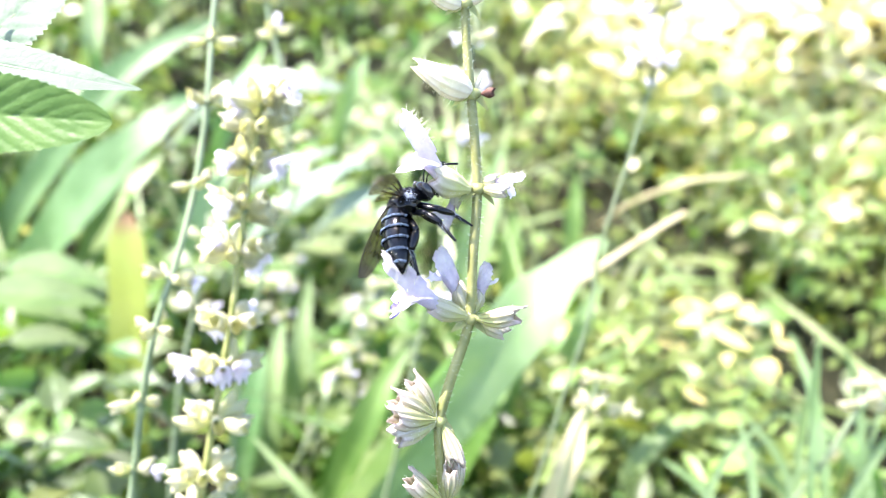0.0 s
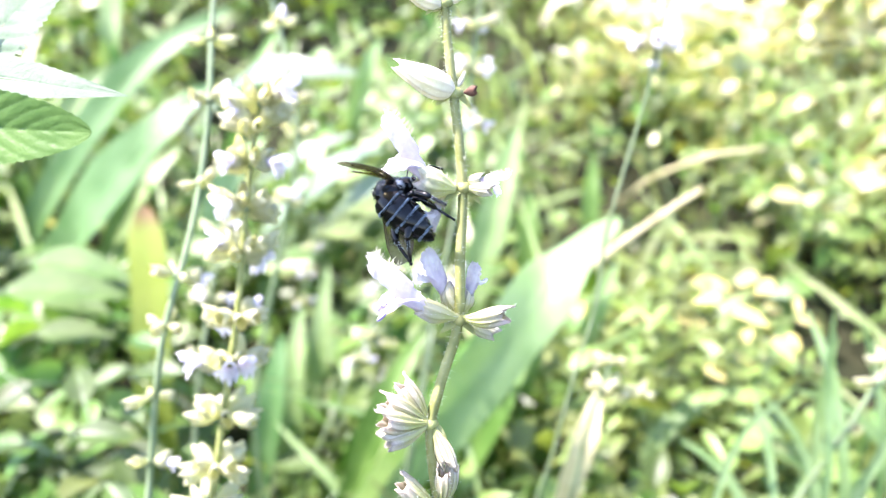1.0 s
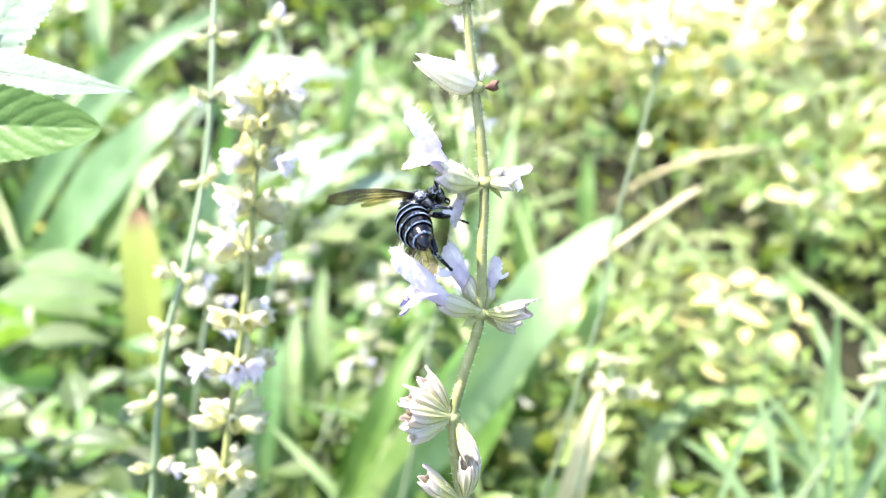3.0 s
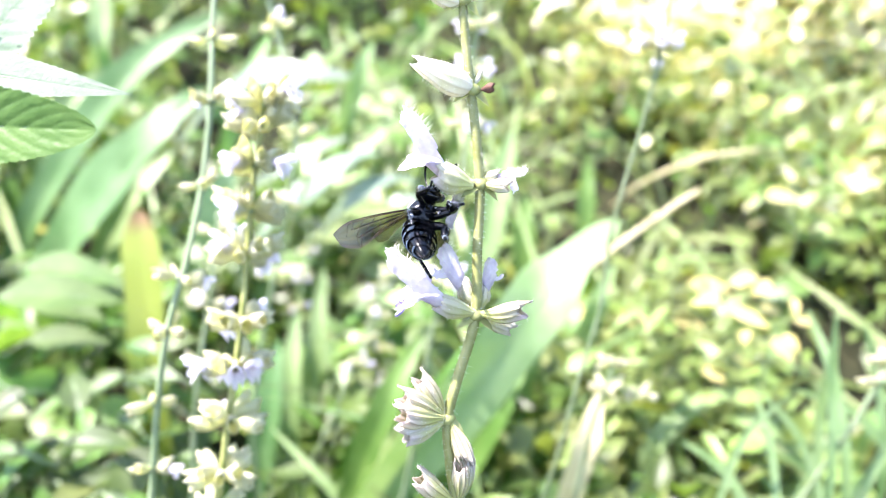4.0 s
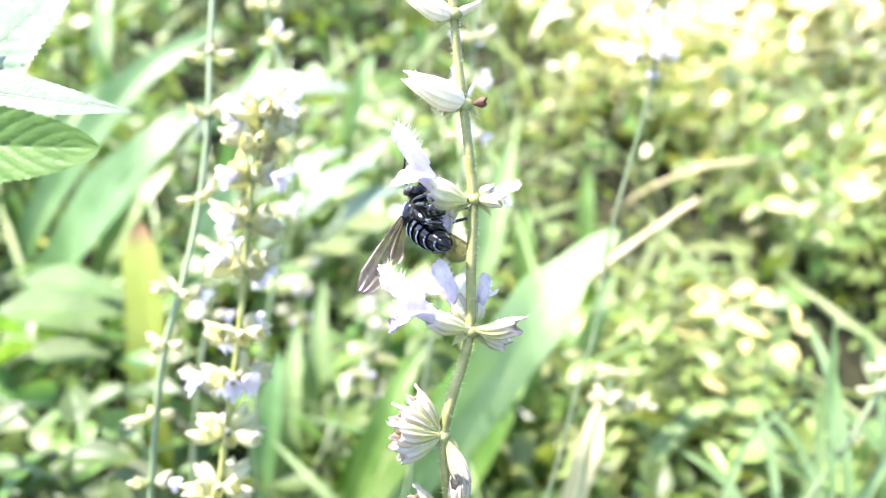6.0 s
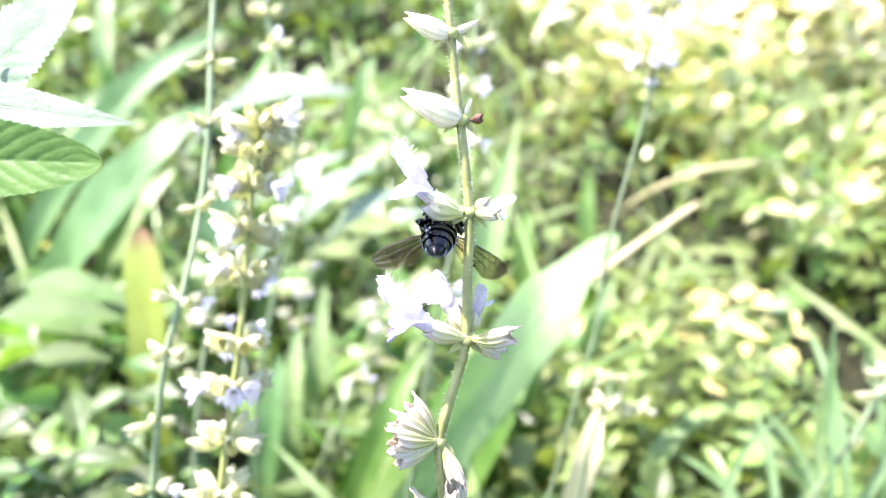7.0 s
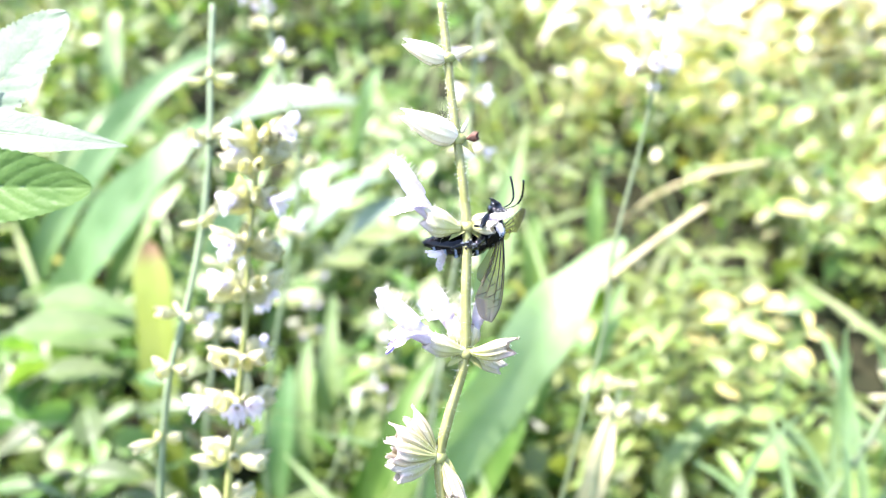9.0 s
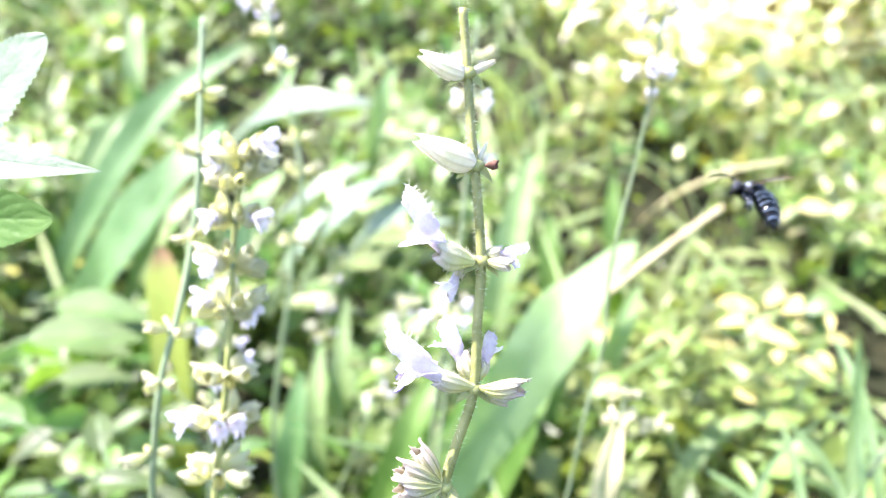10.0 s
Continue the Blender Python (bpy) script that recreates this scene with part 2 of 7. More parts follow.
def smooth_path(points, steps=8):
    """A smooth line through the points that does not overshoot where they are unevenly spaced."""
    p = [Vector(q) for q in points]
    t = [0.0]
    for q, r in zip(p, p[1:]):
        t.append(t[-1] + max((r - q).length, 1e-6))
    slope = []
    for i in range(len(p)):
        lo, hi = max(i - 1, 0), min(i + 1, len(p) - 1)
        if 0 < i < len(p) - 1:
            h0, h1 = t[i] - t[i - 1], t[i + 1] - t[i]
            slope.append(((p[i] - p[i - 1]) / h0 * h1 + (p[i + 1] - p[i]) / h1 * h0) / (h0 + h1))
        else:
            slope.append((p[hi] - p[lo]) / (t[hi] - t[lo]))
    out = []
    for i in range(len(p) - 1):
        h = t[i + 1] - t[i]
        for k in range(steps):
            u = k / steps
            out.append(p[i] * (2 * u ** 3 - 3 * u * u + 1) + slope[i] * (h * (u ** 3 - 2 * u * u + u))
                       + p[i + 1] * (3 * u * u - 2 * u ** 3) + slope[i + 1] * (h * (u ** 3 - u * u)))
    out.append(p[-1])
    return out


def tube(line, radius, sides=8, square=0.0, close=True):
    """Verts and faces of a tube along a line; radius(u), u from 0 to 1."""
    verts, faces = [], []
    side = None
    for i, q in enumerate(line):
        way = (line[min(i + 1, len(line) - 1)] - line[max(i - 1, 0)]).normalized()
        if side is None:
            side = way.orthogonal().normalized()
        side = (side - way * side.dot(way)).normalized()
        up = way.cross(side)
        r = radius(i / (len(line) - 1))
        for k in range(sides):
            a = math.tau * k / sides
            rr = r * (1 - square * math.cos(2 * a) ** 2 * 0.5 + square * 0.25)
            verts.append(q + (side * math.cos(a) + up * math.sin(a)) * rr)
    for i in range(len(line) - 1):
        for k in range(sides):
            a, b = i * sides + k, i * sides + (k + 1) % sides
            faces.append((a, b, b + sides, a + sides))
    if close:
        faces.append(tuple(range(sides - 1, -1, -1)))
        faces.append(tuple(range(len(verts) - sides, len(verts))))
    return verts, faces


def joined(pieces):
    verts, faces = [], []
    for v, f in pieces:
        k = len(verts)
        verts += v
        faces += [tuple(i + k for i in q) for q in f]
    return verts, faces


def facing(place, way, up=Vector((0, 0, 1)), roll=0.0):
    """A pose whose z axis goes along way and whose x axis lies towards up."""
    z = Vector(way).normalized()
    x = Vector(up) - z * Vector(up).dot(z)
    if x.length < 1e-4:
        x = z.orthogonal()
    x.normalize()
    m = Matrix((x, z.cross(x), z)).transposed().to_4x4()
    return Matrix.Translation(place) @ m @ Matrix.Rotation(roll, 4, "Z")


def sheet(rows, cols, fn):
    """A grid surface: fn(u, v) with u and v from 0 to 1."""
    verts = [fn(i / rows, j / cols) for i in range(rows + 1) for j in range(cols + 1)]
    w = cols + 1
    faces = [(i * w + j, i * w + j + 1, (i + 1) * w + j + 1, (i + 1) * w + j) for i in range(rows) for j in range(cols)]
    return verts, faces


def bristle(root, tip, r):
    """A hair: a thin three-sided cone."""
    way = (tip - root).normalized()
    a = way.orthogonal().normalized() * r
    b = Matrix.Rotation(math.tau / 3, 3, way) @ a
    c = Matrix.Rotation(-math.tau / 3, 3, way) @ a
    return [root + a, root + b, root + c, tip], [(0, 1, 3), (1, 2, 3), (2, 0, 3)]


# ---- ground ----
def build_ground():
    ys = [-60, -20, -6, -2, -1] + [-0.6 + 0.05 * k for k in range(72)] + [3.2, 3.6, 4.2, 5, 7, 12, 30, 80, 300, 1500]
    xs = [-1500, -300, -60, -20, -8, -4] + [-2.5 + 0.0625 * k for k in range(81)] + [4, 8, 20, 60, 300, 1500]
    verts = [(x, y, ground_z(x, y)) for y in ys for x in xs]
    w = len(xs)
    faces = [(i * w + j, i * w + j + 1, (i + 1) * w + j + 1, (i + 1) * w + j) for i in range(len(ys) - 1) for j in range(w - 1)]
    ob = new("ground", mesh_of("ground", verts, faces))
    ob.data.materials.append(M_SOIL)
    tagged(ob, "garden soil under dense weeds, darkened to stand for shade", "ground", kind="structure")


build_ground()


# ---- low cover of weeds ----
def leaf_shape(length, width, fold=0.25, droop=0.3, rows=4, cols=2):
    def fn(u, v):
        s = (v - 0.5) * 2
        w = width * 0.5 * (math.sin(math.pi * min(u * 0.97 + 0.03, 1) ** 0.75)) ** 0.9
        return Vector((u * length, s * w, abs(s) * w * fold - droop * length * u * u))
    return sheet(rows, cols, fn)


LEAF_SHAPES = [leaf_shape(1, w, f, d) for w, f, d in ((0.42, 0.3, 0.25), (0.55, 0.2, 0.35), (0.30, 0.4, 0.15), (0.22, 0.35, 0.5), (0.62, 0.25, 0.45))]


def spread(rng, near, far):
    """A place on the bank, thinner with distance."""
    y = near * (far / near) ** rng.random()
    return rng.uniform(-1, 1) * (0.78 * y + 0.42), y


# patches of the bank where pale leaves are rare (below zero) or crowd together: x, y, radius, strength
# the strengths imitate shaded and sunlit spots through leaf density
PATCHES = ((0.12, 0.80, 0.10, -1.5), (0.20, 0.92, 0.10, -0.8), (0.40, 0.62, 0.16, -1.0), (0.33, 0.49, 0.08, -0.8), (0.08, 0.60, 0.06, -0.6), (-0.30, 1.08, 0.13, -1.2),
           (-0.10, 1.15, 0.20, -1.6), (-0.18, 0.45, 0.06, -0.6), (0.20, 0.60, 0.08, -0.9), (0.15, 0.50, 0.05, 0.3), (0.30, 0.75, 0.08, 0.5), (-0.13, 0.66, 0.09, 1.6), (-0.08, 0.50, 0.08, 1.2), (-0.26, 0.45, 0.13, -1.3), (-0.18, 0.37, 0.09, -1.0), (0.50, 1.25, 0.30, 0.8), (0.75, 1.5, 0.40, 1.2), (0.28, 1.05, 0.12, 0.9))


# leaf density that stands for lit and shaded ground
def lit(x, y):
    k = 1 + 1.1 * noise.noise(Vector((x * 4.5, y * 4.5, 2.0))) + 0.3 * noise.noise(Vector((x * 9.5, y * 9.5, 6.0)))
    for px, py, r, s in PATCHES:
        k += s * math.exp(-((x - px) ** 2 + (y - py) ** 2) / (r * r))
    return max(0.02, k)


def cover(name, label, category, material, count, seed, near, far, size, height, keep, shade=False):
    """Many small leaves over a stretch of ground, joined."""
    rng = random.Random(seed)
    pieces = []
    while len(pieces) < count:
        x, y = spread(rng, near, far)
        # shade: weeds are thinned so that dark soil imitates shadow
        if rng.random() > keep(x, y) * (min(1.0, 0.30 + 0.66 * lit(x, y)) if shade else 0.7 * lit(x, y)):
            continue
        clump = 0.55 + 1.1 * noise.noise(Vector((x * 6, y * 6, seed * 0.1)))
        if clump < -0.1:
            continue
        h = (height[0] + (height[1] - height[0]) * rng.random() ** 0.6) * min(1.15, clump + 0.3)
        L = rng.uniform(*size) * (0.85 + 0.3 * max(y - 0.6, 0))
        m = pose(x, y, ground_z(x, y) + h, rng.gauss(0, 26), rng.gauss(-6, 28), rng.uniform(0, 360)) @ Matrix.Diagonal((L, L, L, 1))
        v, f = rng.choice(LEAF_SHAPES)
        pieces.append(([m @ q for q in v], f))
    ob = new(name, mesh_of(name, *joined(pieces)))
    ob.data.materials.append(material)
    tagged(ob, label, category, kind="stuff")


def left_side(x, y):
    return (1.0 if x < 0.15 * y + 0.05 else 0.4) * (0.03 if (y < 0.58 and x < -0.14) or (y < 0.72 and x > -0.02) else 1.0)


# where the leaves with sunlight in their colour grow
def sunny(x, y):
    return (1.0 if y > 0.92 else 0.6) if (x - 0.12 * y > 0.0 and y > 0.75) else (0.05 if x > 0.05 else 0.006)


def green_side(x, y):
    return max(0.12, min(1.0, 0.5 - (x - 0.06 * y - 0.02) * 7))


cover("weed_leaves", "dense mid-green broad weed leaves over the soil", "weeds", M_WEED, 14500, 11, 0.16, 2.6, (0.020, 0.044), (0.01, 0.19), green_side, True)
cover("olive_weed_leaves", "dense small olive-green weed leaves over the soil", "weeds", M_WEED_OLIVE, 14500, 16, 0.16, 2.6, (0.014, 0.034), (0.01, 0.19), lambda x, y: 1.05 - green_side(x, y), True)
cover("light_weed_leaves", "light green weed leaves with sun highlights put into their colour", "weeds", M_WEED_LIGHT, 4200, 12, 0.3, 2.6, (0.020, 0.040), (0.06, 0.20), left_side)
cover("golden_weed_leaves", "small yellow-green weed leaves with sunlight put into their colour", "weeds", M_WEED_SUNLIT, 7800, 13, 0.5, 2.8, (0.018, 0.038), (0.05, 0.20), sunny)
# right-bank sunlight comes from the pale colour of these leaves
cover("pale_dry_leaves", "pale straw-yellow leaves with full sun put into their colour", "weeds", M_SUN_PALE, 4200, 14, 0.75, 2.8, (0.022, 0.050), (0.10, 0.24), lambda x, y: max(0.0, min(1.0, (x - 0.1 * y) * 1.6 * (y > 1.0) + 0.04 * (x > 0.05))))

cover("large_pale_leaves", "broad pale yellow leaves with sun glare put into their colour", "weeds", M_SUN_PALE, 5200, 15, 1.0, 2.6, (0.055, 0.115), (0.14, 0.26), lambda x, y: max(0.0, min(1.0, (x - 0.13 * y) * 3.5)) * (y > 1.1))


def path_edge():
    """Low weeds beside and behind the standpoint."""
    rng = random.Random(19)
    pieces = []
    for _ in range(3600):
        x, y = rng.uniform(-2.4, 2.4), rng.uniform(-1.6, 0.35)
        if abs(x) < 0.5 and y > -0.3:
            continue
        L = rng.uniform(0.02, 0.05)
        m = pose(x, y, ground_z(x, y) + rng.uniform(0.01, 0.12), rng.gauss(0, 26), rng.gauss(-6, 28), rng.uniform(0, 360)) @ Matrix.Diagonal((L, L, L, 1))
        v, f = rng.choice(LEAF_SHAPES)
        pieces.append(([m @ q for q in v], f))
    ob = new("weed_leaves", mesh_of("weed_leaves", *joined(pieces)))
    ob.data.materials.append(M_WEED)
    tagged(ob, "sparse mid-green weed leaves on open soil", "weeds", kind="stuff")


path_edge()


def weed_plant(seed, tall, leaf, name="weed"):
    """An upright weed: a stem with crossed pairs of broad leaves."""
    rng = random.Random(seed)
    ob = thing(name, "leafy green weed with broad paired leaves", "weed", "leafy weeds", Matrix())
    line = smooth_path([Vector((0, 0, -0.01)), Vector((0.004, 0.003, tall * 0.4)), Vector((-0.003, 0.006, tall * 0.75)), Vector((0.004, 0.002, tall))], 5)
    part("stem", mesh_of("stem", *tube(line, lambda u: 0.0016 * (1 - 0.6 * u), 6)), M_STEM_FAR, ob)
    shapes = [mesh_of("leaf", *leaf_shape(leaf, leaf * 0.58, 0.3, 0.3, 6, 4)), mesh_of("leaf", *leaf_shape(leaf * 0.8, leaf * 0.5, 0.35, 0.22, 6, 4))]
    for i in range(6):
        q = line[int((0.35 + 0.65 * i / 5) * (len(line) - 1))]
        for s in (0, 180):
            lf = part("leaf", shapes[i > 3], M_WEED_OBJ, ob)
            lf.matrix_local = Matrix.Translation(q) @ pose(0, 0, 0, rng.gauss(0, 10), rng.uniform(-35, 5) - 4 * i, s + 90 * (i % 2) + rng.uniform(-25, 25))
    return ob


WEED_KINDS = [weed_plant(1, 0.15, 0.030), weed_plant(2, 0.19, 0.026), weed_plant(3, 0.12, 0.036)]
rng_w = random.Random(77)
for k_ in range(54):
    x_, y_ = spread(rng_w, 0.3, 1.6)
    if x_ > 0.15 + 0.1 * y_ and rng_w.random() < 0.55:
        x_ = -abs(x_)
    m_ = pose(x_, y_, ground_z(x_, y_), rng_w.gauss(0, 7), rng_w.gauss(0, 7), rng_w.uniform(0, 360))
    if k_ < 3:
        WEED_KINDS[k_].matrix_world = m_
    else:
        copy_thing(WEED_KINDS[k_ % 3], m_)


def grass_stuff(name, label, count, seed, xr, yr):
    rng = random.Random(seed)
    pieces = []
    for _ in range(count):
        x, y = rng.uniform(*xr), rng.uniform(*yr)
        if rng.random() > lit(x, y):
            continue
        root = Vector((x, y, ground_z(x, y)))
        a, L = rng.uniform(0, math.tau), rng.uniform(0.14, 0.29)
        lean = Vector((math.cos(a), math.sin(a), 0)) * rng.uniform(0.3, 1.0)
        pieces.append(ribbon([root, root + Vector((0, 0, L * 0.55)) + lean * L * 0.25, root + Vector((0, 0, L * 0.75)) + lean * L * 0.7], rng.uniform(0.002, 0.0065), steps=4, cols=1))
    ob = new(name, mesh_of(name, *joined(pieces)))
    ob.data.materials.append(M_GRASS)
    tagged(ob, label, "grass", kind="stuff")


def ribbon(points, width, fold=0.25, steps=10, cols=4, face=None, base=0.75, sharp=0.35):
    """A strap leaf along a line: broadest in the middle, pointed at the end, folded along its midrib."""
    line = smooth_path(points, steps)
    n = len(line) - 1
    verts, faces = [], []
    for i, q in enumerate(line):
        u = i / n
        way = (line[min(i + 1, n)] - line[max(i - 1, 0)]).normalized()
        front = BACK if face is None else face
        if isinstance(front, tuple):
            k = min(1.0, max(0.0, (u - 0.45) / 0.35))
            front = front[0].lerp(front[1], k * k * (3 - 2 * k))
        side = way.cross(front)
        if side.length < 1e-3:
            side = way.orthogonal()
        side.normalize()
        nor = side.cross(way)
        w = width * 0.5 * (base + (1 - base) * min(u / 0.4, 1)) * min(1.0, ((1 - u) / sharp)) ** 0.6 if u < 1 else 0.0
        for j in range(cols + 1):
            s = (j / cols - 0.5) * 2
            ripple = 0.03 * math.sin(u * 17 + s * 2) * width
            verts.append(q + side * (s * w) + nor * (abs(s) * w * fold + ripple))
    c = cols + 1
    for i in range(n):
        for j in range(cols):
            faces.append((i * c + j, i * c + j + 1, (i + 1) * c + j + 1, (i + 1) * c + j))
    return verts, faces


grass_stuff("grass_blades", "thin arching green grass blades among weeds", 1000, 21, (0.0, 1.2), (0.25, 1.0))
grass_stuff("grass_tufts", "arching mid-green grass blades between broad leaves", 900, 22, (-1.2, 0.15), (0.3, 1.8))


# ---- broad strap leaves ----
def strap(label, points, width, material, fold=0.3, face=None, wear=0.0, name="strap_leaf", base=0.75, sharp=0.35):
    ob = thing(name, label, "leaf", "strap leaves among the weeds", points[0])
    inv = Matrix.Translation(-Vector(points[0]))
    v, f = ribbon(points, width, fold, 12, 6, face, base, sharp)
    me = mesh_of("blade", [inv @ q for q in v], f)
    if wear:
        rows_n = len(v) // 7
        att = me.attributes.new("wear", "FLOAT", "POINT")
        att.data.foreach_set("value", [max(0.0, min(1.0, ((i // 7) / rows_n - (1 - wear)) / 0.05 + 0.35 * noise.noise(q * 60))) for i, q in enumerate(v)])
    part("blade", me, material, ob)
    rib = smooth_path(points, 12)
    v, f = tube([inv @ (q - BACK * 0.0004) for q in rib[: int(len(rib) * 0.93)]], lambda u: width * 0.03 * (1 - 0.8 * u), 5)
    part("midrib", mesh_of("midrib", v, f), material, ob)
    return ob


def down_to_ground(p, lean=0.0):
    """Where a stem under p enters the soil."""
    q = Vector(p)
    q.x += lean
    return Vector((q.x, q.y + 0.03, ground_z(q.x, q.y + 0.03) - 0.005))

GLAUC = "broad grey-green strap leaf arching among the weeds"
MIDGREEN = "long mid-green strap leaf rising from the weeds"
strap("large pale green strap leaf with a sunlit bent tip", [at(-0.0972, -0.2721, 0.5000), at(-0.0445, -0.1420, 0.4200), at(0.0047, -0.0822, 0.4000), at(0.0430, -0.0351, 0.4000), at(0.0682, -0.0103, 0.4100), at(0.0912, 0.0066, 0.4300)], 0.034, M_BLADE_PALE, 0.2, face=(BACK * 0.95 + RIGHT * 0.35, UP * 0.75 - RIGHT * 0.35 + BACK * 0.5), sharp=0.3)
strap(MIDGREEN, [at(-0.1434, -0.3074, 0.5500), at(-0.0741, -0.1519, 0.4700), at(-0.0454, -0.1013, 0.4600), at(-0.0170, -0.0498, 0.4700)], 0.018, M_BLADE)
strap(MIDGREEN, [at(0.0065, -0.2669, 0.5500), at(0.0280, -0.1396, 0.5000), at(0.0419, -0.0862, 0.4900), at(0.0648, -0.0438, 0.5000)], 0.016, M_BLADE)
strap(GLAUC, [at(-0.1520, -0.2912, 0.6000), at(-0.1126, -0.1451, 0.5200), at(-0.0935, -0.0659, 0.5000), at(-0.0879, -0.0165, 0.5100)], 0.014, M_BLADE_GREY)
strap(MIDGREEN, [at(-0.1520, -0.3133, 0.6000), at(-0.1156, -0.1543, 0.5000), at(-0.1097, -0.0935, 0.4900), at(-0.1046, -0.0438, 0.5000)], 0.016, M_BLADE_GREY)
strap("yellow-green strap leaf with a withered brown tip", [at(-0.2238, -0.3028, 0.5800), at(-0.1883, -0.1519, 0.4700), at(-0.1843, -0.0858, 0.4500), at(-0.1822, -0.0259, 0.4450), at(-0.1862, 0.0235, 0.4500)], 0.023, M_BLADE_TIP, 0.15, wear=0.11, base=0.95, sharp=0.12)
strap(GLAUC, [at(-0.4475, -0.1055, 0.7200), at(-0.3199, -0.0128, 0.6000), at(-0.2661, 0.0403, 0.5700), at(-0.2241, 0.0823, 0.5700), at(-0.1894, 0.1199, 0.5900)], 0.045, M_BLADE_LEFT, 0.22, face=(BACK * 0.86 + UP * 0.36 - RIGHT * 0.12), sharp=0.45)
strap(MIDGREEN, [at(-0.4972, -0.1172, 0.8000), at(-0.3519, 0.0539, 0.6600), at(-0.2741, 0.1512, 0.6600), at(-0.1973, 0.2058, 0.6800)], 0.030, M_BLADE_LEFT, 0.25, face=(BACK * 0.92 + UP * 0.25))
strap(MIDGREEN, [at(-0.4265, -0.2704, 0.8000), at(-0.2988, -0.0561, 0.6400), at(-0.2712, 0.0187, 0.6200), at(-0.2598, 0.0644, 0.6200)], 0.024, M_BLADE)
strap("pale strap leaf lying almost level in the sun", [at(-0.3342, 0.0695, 0.8500), at(-0.2195, 0.1331, 0.7200), at(-0.1773, 0.1457, 0.6800), at(-0.1283, 0.1434, 0.6600), at(-0.0846, 0.1375, 0.6600)], 0.036, M_BLADE_MINT, 0.1, face=(UP * 0.62 + BACK * 0.72 - RIGHT * 0.25), sharp=0.5)
strap(GLAUC, [at(-0.1402, 0.0131, 0.8500), at(-0.0976, 0.1119, 0.7200), at(-0.0794, 0.1552, 0.7000), at(-0.0701, 0.1784, 0.7000)], 0.017, M_BLADE_GREY)
strap(GLAUC, [at(-0.2144, -0.1172, 0.8000), at(-0.1380, -0.0044, 0.6600), at(-0.1009, 0.0429, 0.6400), at(-0.0651, 0.0588, 0.6600)], 0.024, M_BLADE_GREY, face=(UP * 0.8 + BACK * 0.5))
strap(GLAUC, [at(-0.1673, -0.1055, 0.8000), at(-0.1089, 0.0005, 0.6600), at(-0.0700, 0.0296, 0.6600), at(-0.0371, 0.0381, 0.6800)], 0.022, M_BLADE_GREY, face=(UP * 0.8 + BACK * 0.5))
for pts_, w_ in (([at(-0.1526, -0.0190, 0.6600), at(-0.1171, 0.0169, 0.5600), at(-0.0950, 0.0402, 0.5400), at(-0.0745, 0.0571, 0.5500), at(-0.0541, 0.0625, 0.5700)], 0.022),
                 ([at(-0.1283, -0.0287, 0.6600), at(-0.0940, 0.0109, 0.5700), at(-0.0705, 0.0308, 0.5500), at(-0.0491, 0.0416, 0.5600), at(-0.0273, 0.0410, 0.5800)], 0.020),
                 ([at(-0.2082, 0.0108, 0.7000), at(-0.1525, 0.0507, 0.6200), at(-0.1186, 0.0678, 0.6100), at(-0.0840, 0.0817, 0.6200)], 0.018),
                 ([at(-0.0948, -0.0149, 0.7000), at(-0.0657, 0.0164, 0.6200), at(-0.0422, 0.0274, 0.6100), at(-0.0201, 0.0315, 0.6200)], 0.016),
                 ([at(-0.1866, -0.0384, 0.6600), at(-0.1444, 0.0046, 0.5700), at(-0.1254, 0.0272, 0.5600), at(-0.1108, 0.0445, 0.5700)], 0.020)):
    strap(GLAUC, pts_, w_, M_BLADE_MINT, 0.15, face=(BACK * 0.62 + UP * 0.62 - RIGHT * 0.25))
strap(GLAUC, [at(-0.0115, -0.1718, 0.6500), at(0.0064, -0.0473, 0.5400), at(0.0258, 0.0160, 0.5300), at(0.0422, 0.0740, 0.5400)], 0.022, M_BLADE_GREY)
strap(MIDGREEN, [at(0.0598, -0.1644, 0.7000), at(0.0513, -0.0349, 0.6000), at(0.0535, 0.0004, 0.6000), at(0.0566, 0.0319, 0.6100)], 0.018, M_BLADE)
strap(GLAUC, [at(0.0804, -0.1456, 0.6200), at(0.0827, -0.0762, 0.5200), at(0.0924, -0.0484, 0.5100), at(0.1065, -0.0226, 0.5200)], 0.014, M_BLADE_GREY)
strap(MIDGREEN, [at(0.1217, -0.1026, 0.7000), at(0.1032, -0.0087, 0.6200), at(0.1055, 0.0279, 0.6200), at(0.1104, 0.0608, 0.6300)], 0.014, M_BLADE)
strap("withered straw-coloured strap leaf among the weeds", [at(0.0495, -0.2402, 0.4600), at(0.0534, -0.1284, 0.3800), at(0.0616, -0.0978, 0.3700), at(0.0702, -0.0767, 0.3800)], 0.012, M_STRAW, 0.15)
strap(GLAUC, [at(0.2900, -0.2872, 0.5500), at(0.2053, -0.1487, 0.4600), at(0.1816, -0.1216, 0.4600), at(0.1612, -0.1163, 0.4800)], 0.016, M_BLADE_GREY, face=(UP * 0.7 + BACK * 0.6))
strap(GLAUC, [at(0.1458, -0.2058, 0.5000), at(0.1163, -0.1346, 0.4700), at(0.1405, -0.1104, 0.4700), at(0.2047, -0.1083, 0.5000)], 0.013, M_BLADE_GREY, face=(UP * 0.7 + BACK * 0.6))
strap(MIDGREEN, [at(0.3467, -0.2872, 0.5500), at(0.2514, -0.1487, 0.4400), at(0.2378, -0.1200, 0.4300), at(0.2320, -0.1066, 0.4400)], 0.007, M_BLADE)
